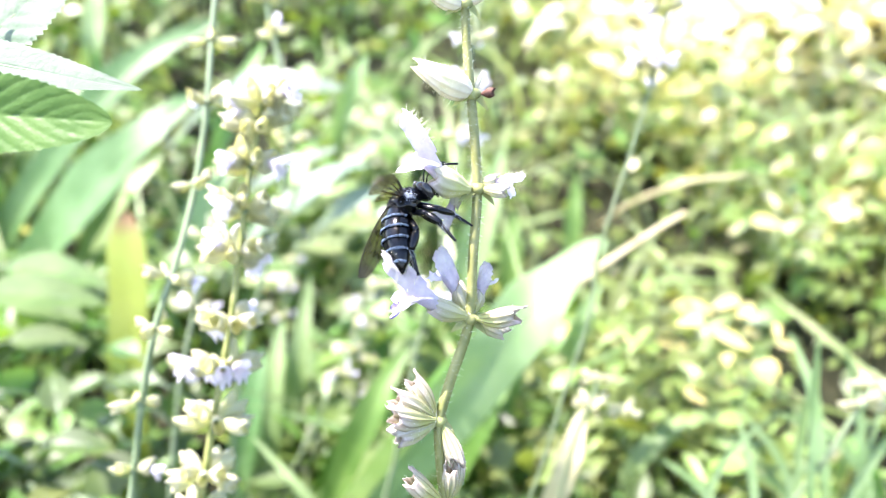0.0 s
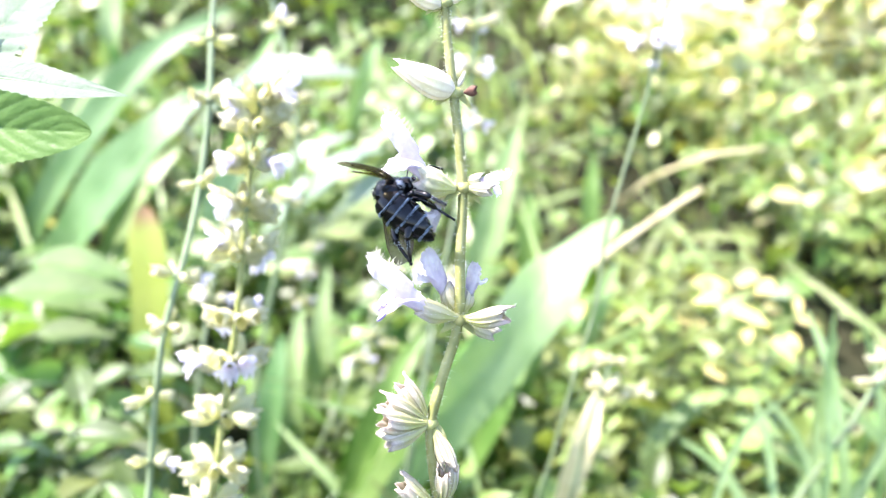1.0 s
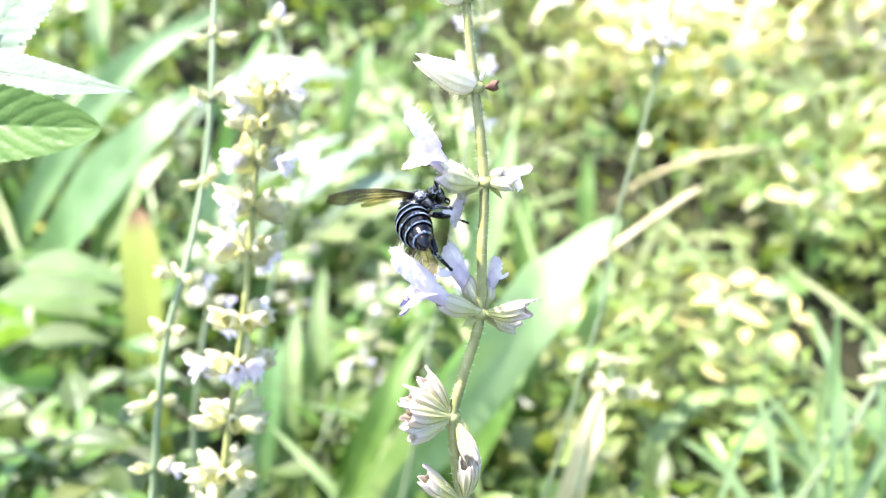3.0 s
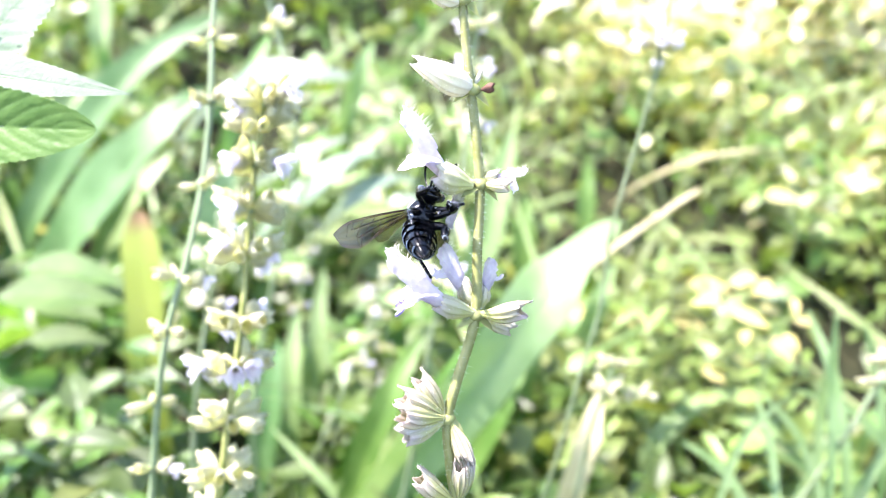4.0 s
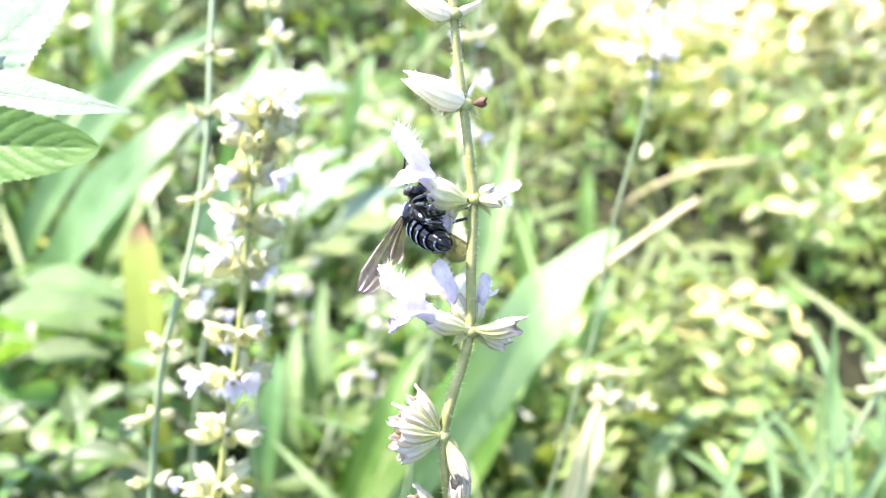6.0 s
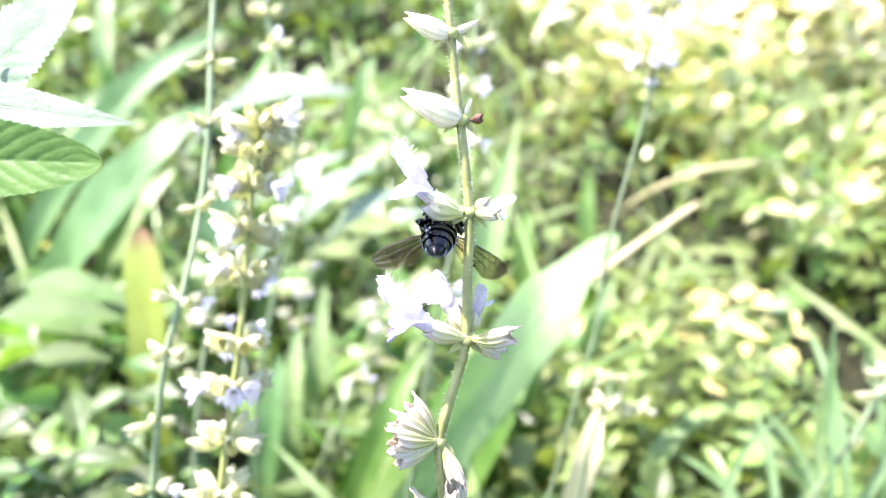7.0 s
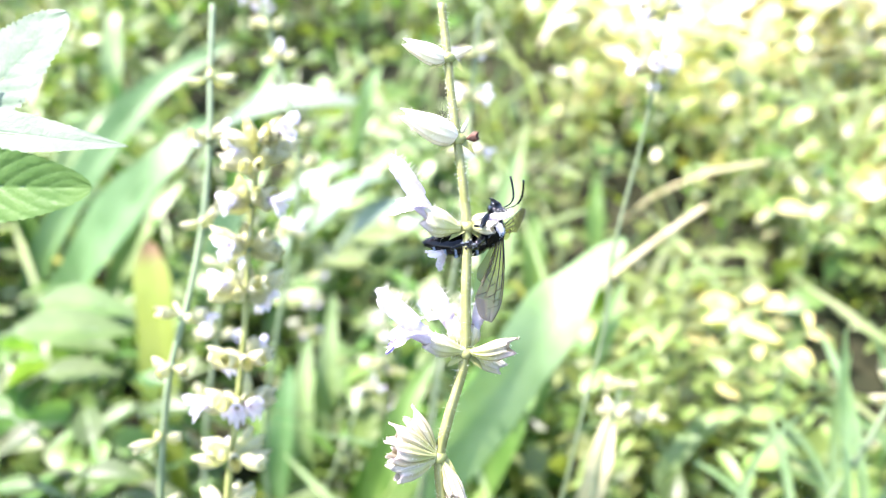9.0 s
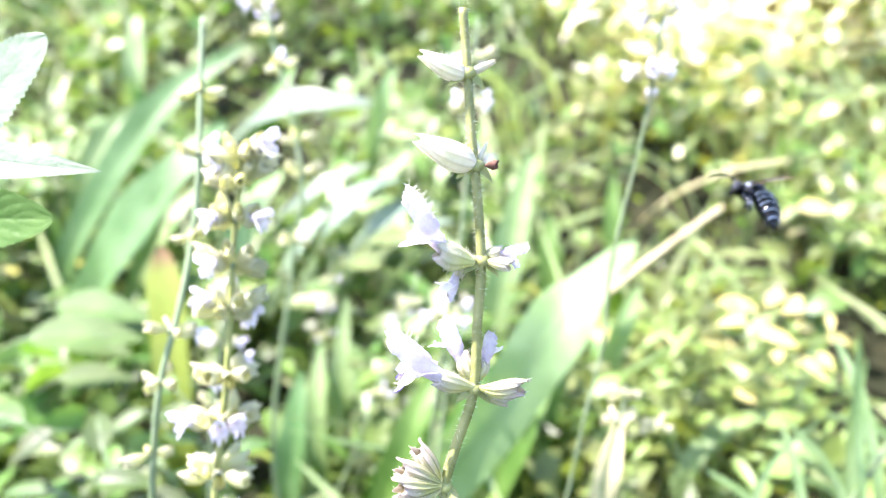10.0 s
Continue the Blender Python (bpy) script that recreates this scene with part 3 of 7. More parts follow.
strap(GLAUC, [at(-0.4435, 0.1686, 0.9500), at(-0.3875, 0.2260, 0.8500), at(-0.3843, 0.2635, 0.8500), at(-0.3857, 0.3046, 0.8600)], 0.026, M_BLADE_GREY)
strap(GLAUC, [at(-0.4501, 0.0124, 0.8000), at(-0.3839, 0.0960, 0.7200), at(-0.3574, 0.1384, 0.7200), at(-0.3237, 0.1749, 0.7400)], 0.024, M_BLADE_GREY)
for pts_, w_, m_ in (([at(-0.1088, -0.2715, 0.5200), at(-0.0583, -0.1327, 0.4300), at(-0.0384, -0.0863, 0.4200), at(-0.0203, -0.0535, 0.4300)], 0.016, M_BLADE),
                     ([at(-0.0825, -0.2611, 0.5000), at(-0.0291, -0.1265, 0.4200), at(-0.0042, -0.0812, 0.4100), at(0.0204, -0.0461, 0.4200)], 0.020, M_BLADE),
                     ([at(-0.0374, -0.2819, 0.5400), at(-0.0046, -0.1455, 0.4500), at(0.0214, -0.0969, 0.4400), at(0.0467, -0.0527, 0.4500)], 0.020, M_BLADE),
                     ([at(-0.1666, -0.2924, 0.5600), at(-0.1260, -0.1450, 0.4700), at(-0.1165, -0.1013, 0.4600), at(-0.1104, -0.0585, 0.4700)], 0.018, M_BLADE_LEFT),
                     ([at(-0.2566, -0.0949, 0.7200), at(-0.2006, 0.0004, 0.6000), at(-0.1785, 0.0490, 0.6000), at(-0.1571, 0.0826, 0.6200)], 0.024, M_BLADE_GREY),
                     ([at(-0.4041, -0.1335, 0.7000), at(-0.3155, -0.0084, 0.6000), at(-0.2801, 0.0490, 0.6000), at(-0.2461, 0.0986, 0.6200)], 0.026, M_BLADE),
                     ([at(-0.3578, -0.1438, 0.7000), at(-0.2801, -0.0172, 0.6000), at(-0.2580, 0.0314, 0.6000), at(-0.2255, 0.0781, 0.6200)], 0.024, M_BLADE_GREY),
                     ([at(-0.2675, 0.0124, 0.8000), at(-0.2031, 0.0933, 0.7000), at(-0.1876, 0.1397, 0.7000), at(-0.1665, 0.1967, 0.7200)], 0.020, M_BLADE),
                     ([at(-0.1320, -0.0348, 0.8000), at(-0.1000, 0.0572, 0.7000), at(-0.0639, 0.0959, 0.7000), at(-0.0127, 0.1092, 0.7200)], 0.018, M_BLADE_GREY)):
    strap(MIDGREEN if m_ is M_BLADE else GLAUC, pts_, w_, m_, face=(BACK * 0.8 + UP * 0.5))

grass_arcs = [([at(0.2390, -0.1622, 0.4800), at(0.2425, -0.1216, 0.4600), at(0.2634, -0.1018, 0.4700)], 0.006), ([at(0.2010, -0.1911, 0.5000), at(0.2142, -0.1481, 0.4800), at(0.2342, -0.1211, 0.5000)], 0.004),
              ([at(0.2629, -0.1758, 0.4600), at(0.2472, -0.1389, 0.4500), at(0.2466, -0.1216, 0.4600)], 0.008), ([at(0.1458, -0.1911, 0.5000), at(0.1609, -0.1512, 0.4900), at(0.2010, -0.1432, 0.5000)], 0.006),
              ([at(0.1746, -0.1375, 0.5200), at(0.2051, -0.0860, 0.5100), at(0.2148, -0.0647, 0.5200)], 0.004), ([at(0.0280, -0.1911, 0.5000), at(0.0707, -0.1476, 0.4900), at(0.1016, -0.1396, 0.5000)], 0.004)]
rng_g = random.Random(17)
for k_ in range(18):
    d_ = rng_g.uniform(0.33, 0.42)
    p_ = at(rng_g.uniform(0.32, 0.60) * d_, rng_g.uniform(-0.42, -0.28) * d_, d_)
    lean_ = RIGHT * rng_g.uniform(-0.05, 0.07) + BACK * rng_g.uniform(-0.01, 0.02)
    rise_ = UP * rng_g.uniform(0.03, 0.075)
    grass_arcs.append(([p_, p_ + lean_ * 0.4 + rise_ * 0.65, p_ + lean_ + rise_], rng_g.uniform(0.002, 0.0055)))
for pts_, w_ in grass_arcs:
    g = thing("grass_blade", "single pale green grass blade curving upward", "grass blade", "loose grass blades", pts_[0])
    inv_ = Matrix.Translation(-pts_[0])
    root_ = down_to_ground(pts_[0])
    v_, f_ = ribbon([root_] + pts_, w_, 0.4, 8, 2)
    part("blade", mesh_of("blade", [inv_ @ q for q in v_], f_), M_BLADE_PALE, g)


def stick(label, points, r, material, name="dry_stalk", category="stalk"):
    ob = thing(name, label, category, place=points[0])
    inv = Matrix.Translation(-Vector(points[0]))
    v, f = tube([inv @ q for q in smooth_path(points, 6)], lambda u: r * (1 - 0.4 * u) * (1 + 0.08 * math.sin(u * 40)), 8)
    part("stalk", mesh_of("stalk", v, f), material, ob)
    return ob


stick("pale straw-coloured dry stalk leaning over weeds", [at(0.0078, -0.1745, 0.6600), at(0.0795, -0.0291, 0.5000), at(0.1071, -0.0088, 0.5000), at(0.1348, 0.0096, 0.5000), at(0.1583, 0.0239, 0.5000)], 0.0026, M_STRAW)
stick("thin dry pale stalk lying across the weeds", [at(0.1504, 0.0223, 0.7400), at(0.1725, 0.0452, 0.6400), at(0.2003, 0.0544, 0.6100), at(0.2368, 0.0579, 0.6000)], 0.0020, M_STRAW)
stick("dry brown upright stalk in the weeds", [at(-0.3488, -0.2552, 0.6200), at(-0.3109, -0.1480, 0.5600), at(-0.3062, -0.1009, 0.5500)], 0.0016, M_STRAW)
stick("green bare stem rising through the weeds", [at(-0.1254, -0.2223, 0.5600), at(-0.0935, -0.1506, 0.5000), at(-0.0664, -0.0862, 0.4900), at(-0.0512, -0.0365, 0.5000)], 0.0012, M_STEM_FAR)
stick("green bare stem rising through the weeds", [at(-0.0488, -0.1894, 0.4600), at(-0.0277, -0.1205, 0.4000), at(-0.0130, -0.0498, 0.4000)], 0.0014, M_STEM_FAR)


# ---- flower parts of the sage spikes ----
def lathe(rows, cols, fn):
    verts = [fn(i / rows, math.tau * j / cols) for i in range(rows + 1) for j in range(cols)]
    faces = [(i * cols + j, i * cols + (j + 1) % cols, (i + 1) * cols + (j + 1) % cols, (i + 1) * cols + j) for i in range(rows) for j in range(cols)]
    return verts, faces


def calyx_mesh(name, mouth, seed, rows=14, cols=50, rib=0.45, relief=0.06, tooth=0.0020, point=1.2):
    """A slender ribbed two-lipped funnel, 10 mm long, with its inner wall; mouth: how far it gapes."""
    ph = random.Random(seed).uniform(0, 6)
    ribs, blush = [], []

    def fn(u, a):
        inner = max(0.0, (u - 0.75) / 0.25)
        s = min(u / 0.75, 1.0) - 0.4 * inner
        c = math.cos(a)
        lip = tooth * max(0.0, c) ** point
        for mid in (2.45, 3.83):
            lip += 0.65 * tooth * max(0.0, 1 - abs(a - mid) / 0.6)
        z = s * 0.0078 + lip * max(0.0, s) ** 3
        r = 0.0004 + 0.0010 * math.sin(math.pi * 0.5 * min(1, s * 1.25)) ** 1.3 + (0.0012 * mouth - 0.0004) * max(0.0, s - 0.3) ** 1.4
        r *= (1 + 0.28 * math.sin(math.pi * min(1.0, max(0.0, s)))) * (1 - 0.12 * max(0.0, s - 0.7) / 0.3)
        r *= 1 + relief * math.cos(10 * a) * min(1, s * 5) + 0.10 * math.sin(2 * a + ph + 2 * s) * s
        r *= 1 - 0.10 * inner
        ribs.append(max(0.0, math.cos(10 * a)) ** 4 * rib * (1 - inner) * (1 - 0.5 * s))
        blush.append(max(0.0, min(1.0, s * 1.15 - 0.32 + 0.35 * noise.noise(Vector((c * 2, math.sin(a) * 2, s * 3 + ph))))))
        bend = 0.0010 * s * s + 0.0004 * math.sin(3 * s + ph) * s
        return Vector((r * 1.15 * c + bend, r * 0.82 * math.sin(a) + 0.0003 * math.sin(ph) * s * s, z))
    me = mesh_of(name, *lathe(rows, cols, fn))
    me.attributes.new("wear", "FLOAT", "POINT").data.foreach_set("value", ribs)
    me.attributes.new("blush", "FLOAT", "POINT").data.foreach_set("value", blush)
    return me


def corolla_mesh(name, seed, rows=18, cols=22):
    """The tube and the straight crumpled hooded upper lip, 17 mm long."""
    ph = random.Random(seed).uniform(0, 6)
    pipe = lathe(8, 18, lambda u, a: Vector(((0.0009 + 0.0009 * u) * math.cos(a), (0.0009 + 0.0008 * u) * math.sin(a), 0.003 + 0.0065 * u)))

    def hood(u, v):
        s = (v - 0.5) * 2
        a = s * radians(112 - 34 * u)
        end = 1 - 0.22 * max(0.0, (u - 0.8) / 0.2) ** 2
        r = (0.0019 + 0.0009 * u ** 0.8) * end
        q = Vector((math.cos(a) * 3, math.sin(a) * 3, u * 4 + ph))
        r *= 1 + 0.16 * u * noise.noise(q) + 0.08 * noise.noise(q * 2.7) + 0.04 * math.cos(11 * a) * u
        edge = abs(s) ** 4
        frill = 0.00040 * u * math.sin(u * 26 + ph) * edge
        fringe = 0.0011 * max(0.0, (u - 0.8) / 0.2) * noise.noise(Vector((s * 8, ph, 1)))
        return Vector((r * math.cos(a) * 1.05 + 0.0003 * u - 0.0006 * u * u, r * math.sin(a) * 0.9 + frill, 0.0080 + 0.0086 * u + fringe - 0.0016 * u * s * s))
    return mesh_of(name, *joined([pipe, sheet(rows, cols, hood)]))


def lower_lip_mesh(name, seed):
    """A thin crumpled three-lobed sheet with a frilled margin that hangs under the hood."""
    ph = random.Random(seed).uniform(0, 6)

    def fn(u, v):
        s = (v - 0.5) * 2
        w = 0.0015 + 0.0018 * u ** 0.8
        lobe = 0.0010 * math.cos(3 * math.pi * s) * u * u
        q = Vector((s * 2.6, u * 3.5, ph))
        crumple = 0.0011 * noise.noise(q) + 0.0006 * noise.noise(q * 2.6) + 0.0003 * noise.noise(q * 6)
        frill = 0.00055 * math.sin(15 * s + ph) * u ** 3
        x = -0.0001 - 0.0042 * u - 0.0008 * u * u + 0.0030 * s * s * u - lobe * 0.9 + crumple * u + frill
        z = 0.0084 + 0.0042 * u - 0.0012 * u * u + 0.0012 * s * s * u + lobe * 0.3 + 0.0014 * noise.noise(q * 1.7 + Vector((5, 0, 0))) * u
        return Vector((x + 0.0012 * s * s * (1 - u), s * w, z))
    return mesh_of(name, *sheet(20, 30, fn))


def bud_mesh(name):
    """A shut two-lipped calyx: a flattened slim spindle with a split tip."""
    ribs = []

    def fn(u, a):
        r = 0.0005 + 0.0013 * math.sin(math.pi * min(u, 1) ** 0.75) ** 0.8 * (1 - 0.15 * u)
        r *= 1 + 0.07 * math.cos(10 * a)
        split = 0.0014 * max(0.0, u - 0.7) / 0.3 * abs(math.cos(a)) ** 2
        ribs.append(max(0.0, math.cos(10 * a)) ** 6 * 0.3)
        return Vector((r * math.cos(a) + 0.0010 * u * u, r * 0.8 * math.sin(a), 0.0105 * u + split))
    me = mesh_of(name, *lathe(12, 40, fn))
    me.attributes.new("wear", "FLOAT", "POINT").data.foreach_set("value", ribs)
    return me


def lip_lobe_mesh(name):
    """A small crumpled lobe that hangs from the lower lip."""
    def fn(u, v):
        s = (v - 0.5) * 2
        w = 0.0011 * math.sin(math.pi * (0.12 + 0.8 * u)) ** 0.7
        return Vector((-0.0032 * u + 0.0004 * math.sin(9 * v + 4 * u), s * w, 0.0009 * u * u + 0.0009 * s * s))
    return mesh_of(name, *sheet(6, 6, fn))


ME_CALYX = [calyx_mesh("calyx", 0.55, 1), calyx_mesh("calyx", 0.9, 2), calyx_mesh("calyx", 0.25, 3)]
ME_CALYX_PINK = [calyx_mesh("calyx", m_, k, 14, 60, 0.95, 0.10, 0.0026, 2.6) for m_, k in ((0.3, 4), (0.6, 5), (0.45, 6))]
ME_CALYX_FULL = [calyx_mesh("calyx", 0.1, 11), calyx_mesh("calyx", 0.25, 12)]
ME_COROLLA = [corolla_mesh("corolla", 1), corolla_mesh("corolla", 2)]
ME_BUD, ME_LOBE = bud_mesh("bud"), lip_lobe_mesh("lobe")
ME_LIP = [lower_lip_mesh("lower_lip", 1), lower_lip_mesh("lower_lip", 4)]
ME_CALYX_FAR = [calyx_mesh("calyx", m_, 7 + k, 7, 12) for k, m_ in enumerate((0.4, 0.9, 0.7))]
ME_COROLLA_FAR = [corolla_mesh("corolla", 9, 6, 8)]


def way_of(r, u, b):
    return (RIGHT * r + UP * u + BACK * b).normalized()


def hairs_on(ob, count, length, rng, zmin=0.0, thick=0.000032, forward=0.4):
    """Bristles on the outside of a part, in its parent's space."""
    me, pieces = ob.data, []
    polys = [p for p in me.polygons if p.center.z >= zmin]
    for _ in range(count):
        p = rng.choice(polys)
        vs = [me.vertices[i].co for i in p.vertices]
        q = vs[0].lerp(vs[2 % len(vs)], rng.random()).lerp(vs[1], rng.random() * 0.5)
        out = Vector((q.x, q.y, 0))
        out = (out.normalized() if out.length > 1e-5 else p.normal) + Vector((rng.gauss(0, 0.3), rng.gauss(0, 0.3), forward + rng.gauss(0, 0.3)))
        pieces.append(bristle(q, q + out.normalized() * length * rng.uniform(0.5, 1.2), thick))
    part("hairs", mesh_of("hairs", *joined(pieces)), M_HAIR, ob, "fine pale hairs")


def put_flower(parent, place, way, kind, size, roll, rng, near=True, up=None, cup=None, fat=1.0):
    """One flower, shut bud or spent calyx on a node, as parts of the spike."""
    m = parent.matrix_world.inverted() @ facing(place, way, up or (UP * 0.9 + BACK * 0.2), radians(roll)) @ Matrix.Scale(size, 4)
    if kind == "bud":
        b = part("bud", ME_BUD, M_BUD, parent)
        b.matrix_local = m @ Matrix.Diagonal((1.45, 1.3, 1, 1)) if size > 0.6 else m
        if near:
            hairs_on(b, 110, 0.0008, rng, thick=0.00003)
        return
    if kind == "pink":
        c = part("calyx", rng.choice(ME_CALYX_PINK), M_CALYX_PINK, parent)
    else:
        c = part("calyx", rng.choice((ME_CALYX_FULL if kind == "flower" else ME_CALYX) if near else ME_CALYX_FAR), M_CALYX if near else M_CALYX_FAR, parent)
    c.matrix_local = m @ Matrix.Diagonal((1.32, 1.32, 0.82, 1)) if kind == "flower" else m
    if cup:
        c.matrix_local = parent.matrix_world.inverted() @ facing(place, cup, UP * 0.9 + BACK * 0.2, radians(roll)) @ Matrix.Diagonal((size * 1.55 * fat, size * 1.35 * fat, size * 0.95, 1))
    if near:
        hairs_on(c, 130, 0.0008, rng, thick=0.00003)
    if kind == "flower":
        k = part("corolla", rng.choice(ME_COROLLA if near else ME_COROLLA_FAR), M_PETAL if near else M_PETAL_FAR, parent)
        k.matrix_local = m if near else m @ Matrix.Scale(0.72, 4)
        if cup:
            k.matrix_local = Matrix.Translation(parent.matrix_world.inverted().to_3x3() @ (cup * 0.0045 - way * 0.003) * size) @ m @ Matrix.Diagonal((1.12, 1.15, 1.12, 1))
        lip = part("lower_lip", rng.choice(ME_LIP), M_LIP if near else M_PETAL_FAR, k)
        if cup:
            lip.matrix_local = Matrix.Translation((0.0002, 0, -0.0024)) @ Matrix.Diagonal((0.95, 1, 1, 1))
        if near:
            hairs_on(k, 95, 0.0015, rng, zmin=0.0098, thick=0.00005, forward=0.2)
            hairs_on(lip, 70, 0.0012, rng, zmin=0.0100, thick=0.00004, forward=0.6)
            for sy, sx in ((-0.0028, -0.0046), (0.0027, -0.0045)) if size > 0.97 else ():
                lobe = part("lip_lobe", ME_LOBE, M_PETAL_DEEP, k)
                lobe.matrix_local = Matrix.Translation((sx * 0.80, sy * 0.7, 0.0090)) @ pose(0, 0, 0, sy * 6000, -8, 0) @ Matrix.Scale(0.50, 4)


def spike_stem(parent, points, r, material, sides=10):
    inv = parent.matrix_world.inverted()
    line = smooth_path(points, 8)
    v, f = tube([inv @ q for q in line], lambda u: r * (1 - 0.3 * u), sides, 0.35)
    part("stem", mesh_of("stem", v, f), material, parent)
    return line


def far_spike(label, points, r, nodes, seed, per=5, bloom=0.25, size=1.0, tip_bloom=0, stem=M_STEM_FAR):
    """A flower spike further off; nodes are places on the stem, each with a whorl of calyces."""
    rng = random.Random(seed)
    root = down_to_ground(points[0])
    ob = thing("sage_spike", label, "flower spike", "flower spikes", root)
    spike_stem(ob, [root] + points, r, stem, 8)
    for i, q in enumerate(nodes):
        for k in range(per):
            a = math.tau * (k + rng.uniform(-0.3, 0.3)) / per + i * 0.8
            w = way_of(math.cos(a), rng.uniform(-0.30, 0.55), math.sin(a))
            kind = "flower" if rng.random() < (0.9 if i < tip_bloom else bloom) else "spent"
            put_flower(ob, q + w * 0.0008, w, kind, size * rng.uniform(0.8, 1.08), rng.uniform(-20, 20), rng, near=False)
        knot = part("node", ME_NODE, M_STEM_FAR, ob)
        knot.matrix_local = ob.matrix_world.inverted() @ Matrix.Translation(q) @ Matrix.Scale(r / 0.001, 4)
    return ob


def node_mesh(name):
    def fn(u, a):
        th = math.pi * u
        r = 0.0015 * math.sin(th) * (1 + 0.1 * math.cos(4 * a))
        return Vector((r * math.cos(a), r * math.sin(a), -0.0012 * math.cos(th)))
    return mesh_of(name, *lathe(6, 10, fn))


ME_NODE, ME_KNOT = node_mesh("node"), node_mesh("node")
far_spike("hairy sage spike with cream calyces and lavender flowers", [at(-0.0685, -0.0814, 0.2050), at(-0.0638, -0.0656, 0.2020), at(-0.0602, -0.0470, 0.2000), at(-0.0573, -0.0308, 0.2000), at(-0.0551, -0.0175, 0.2000), at(-0.0529, 0.0001, 0.2000), at(-0.0502, 0.0208, 0.2000), at(-0.0485, 0.0296, 0.2000), at(-0.0465, 0.0392, 0.2000)],
          0.0010, [at(-0.0468, 0.0377, 0.2000), at(-0.0480, 0.0318, 0.2000), at(-0.0502, 0.0219, 0.2000), at(-0.0518, 0.0102, 0.2000), at(-0.0533, -0.0013, 0.2000), at(-0.0554, -0.0190, 0.2000), at(-0.0573, -0.0315, 0.2000), at(-0.0594, -0.0448, 0.2000), at(-0.0622, -0.0588, 0.2000), at(-0.0647, -0.0698, 0.2000)], 31, per=11, bloom=0.16, size=1.1, stem=M_STEM)
far_spike("tall sage spike with sparse small pale calyces", [at(-0.0922, -0.0873, 0.2200), at(-0.0894, -0.0714, 0.2200), at(-0.0857, -0.0448, 0.2180), at(-0.0810, -0.0221, 0.2160), at(-0.0768, -0.0047, 0.2200), at(-0.0734, 0.0186, 0.2270), at(-0.0710, 0.0408, 0.2300), at(-0.0708, 0.0659, 0.2350), at(-0.0705, 0.0885, 0.2400)],
          0.0011, [at(-0.0713, 0.0642, 0.2350), at(-0.0706, 0.0442, 0.2300), at(-0.0732, 0.0194, 0.2270), at(-0.0781, -0.0079, 0.2190), at(-0.0814, -0.0221, 0.2160), at(-0.0862, -0.0432, 0.2180), at(-0.0888, -0.0630, 0.2200)], 32, per=4, bloom=0.15, size=0.85)
far_spike("sage spike with pale flowers behind the others", [at(-0.1019, -0.0725, 0.3800), at(-0.0784, 0.0054, 0.3500), at(-0.0686, 0.0453, 0.3400), at(-0.0711, 0.0729, 0.3400), at(-0.0809, 0.1137, 0.3500), at(-0.0872, 0.1381, 0.3600)],
          0.0012, [at(-0.0809, 0.1137, 0.3500), at(-0.0760, 0.0968, 0.3450), at(-0.0691, 0.0628, 0.3400), at(-0.0674, 0.0478, 0.3400), at(-0.0747, 0.0180, 0.3450), at(-0.0859, 0.1302, 0.3600)], 33, per=5, bloom=0.3)
far_spike("sage spike with white flowers on a thin green stem", [at(-0.0355, -0.1482, 0.3600), at(-0.0235, -0.1024, 0.3400), at(-0.0104, -0.0398, 0.3200), at(0.0014, 0.0094, 0.3100), at(0.0071, 0.0436, 0.3100), at(0.0116, 0.0778, 0.3100), at(0.0151, 0.1007, 0.3100)],
          0.0009, [at(0.0128, 0.0847, 0.3100), at(0.0100, 0.0664, 0.3100), at(0.0071, 0.0459, 0.3100), at(-0.0056, -0.0183, 0.3150)], 34, per=4, bloom=0.7)
far_spike("slender sage spike with pale lavender flowers", [at(0.0265, -0.1230, 0.3100), at(0.0376, -0.0809, 0.2900), at(0.0445, -0.0513, 0.2800), at(0.0518, -0.0261, 0.2750), at(0.0549, -0.0018, 0.2700), at(0.0597, 0.0178, 0.2650), at(0.0648, 0.0349, 0.2620), at(0.0720, 0.0615, 0.2600), at(0.0768, 0.0844, 0.2600)],
          0.0007, [at(0.0735, 0.0816, 0.2600), at(0.0710, 0.0615, 0.2600)], 35, per=6, bloom=0.8, size=0.95)
far_spike("spent sage spike with a whorl of cream calyces", [at(0.0480, -0.1523, 0.3700), at(0.0541, -0.1024, 0.3400), at(0.0577, -0.0763, 0.3250), at(0.0627, -0.0610, 0.3200), at(0.0650, -0.0516, 0.3200)],
          0.0012, [at(0.0613, -0.0646, 0.3200), at(0.0641, -0.0544, 0.3200), at(0.0756, -0.0692, 0.3250)], 36, per=9, bloom=0.1, size=0.85)
far_spike("pale sage stem with a cream whorl at its top", [at(0.1447, -0.1482, 0.3600), at(0.1567, -0.1104, 0.3400), at(0.1667, -0.0872, 0.3300), at(0.1773, -0.0656, 0.3250), at(0.1833, -0.0572, 0.3250)],
          0.0016, [at(0.1773, -0.0656, 0.3250), at(0.1829, -0.0577, 0.3250)], 37, per=5, bloom=0.1, size=1.1)
far_spike("thin sage stem with one violet-blue flower", [at(-0.0935, -0.1690, 0.5000), at(-0.0664, -0.0862, 0.4900), at(-0.0530, -0.0365, 0.5000), at(-0.0493, -0.0254, 0.5000)], 0.0010, [at(-0.0508, -0.0320, 0.5000)], 38, per=3, bloom=0.9, size=0.9)
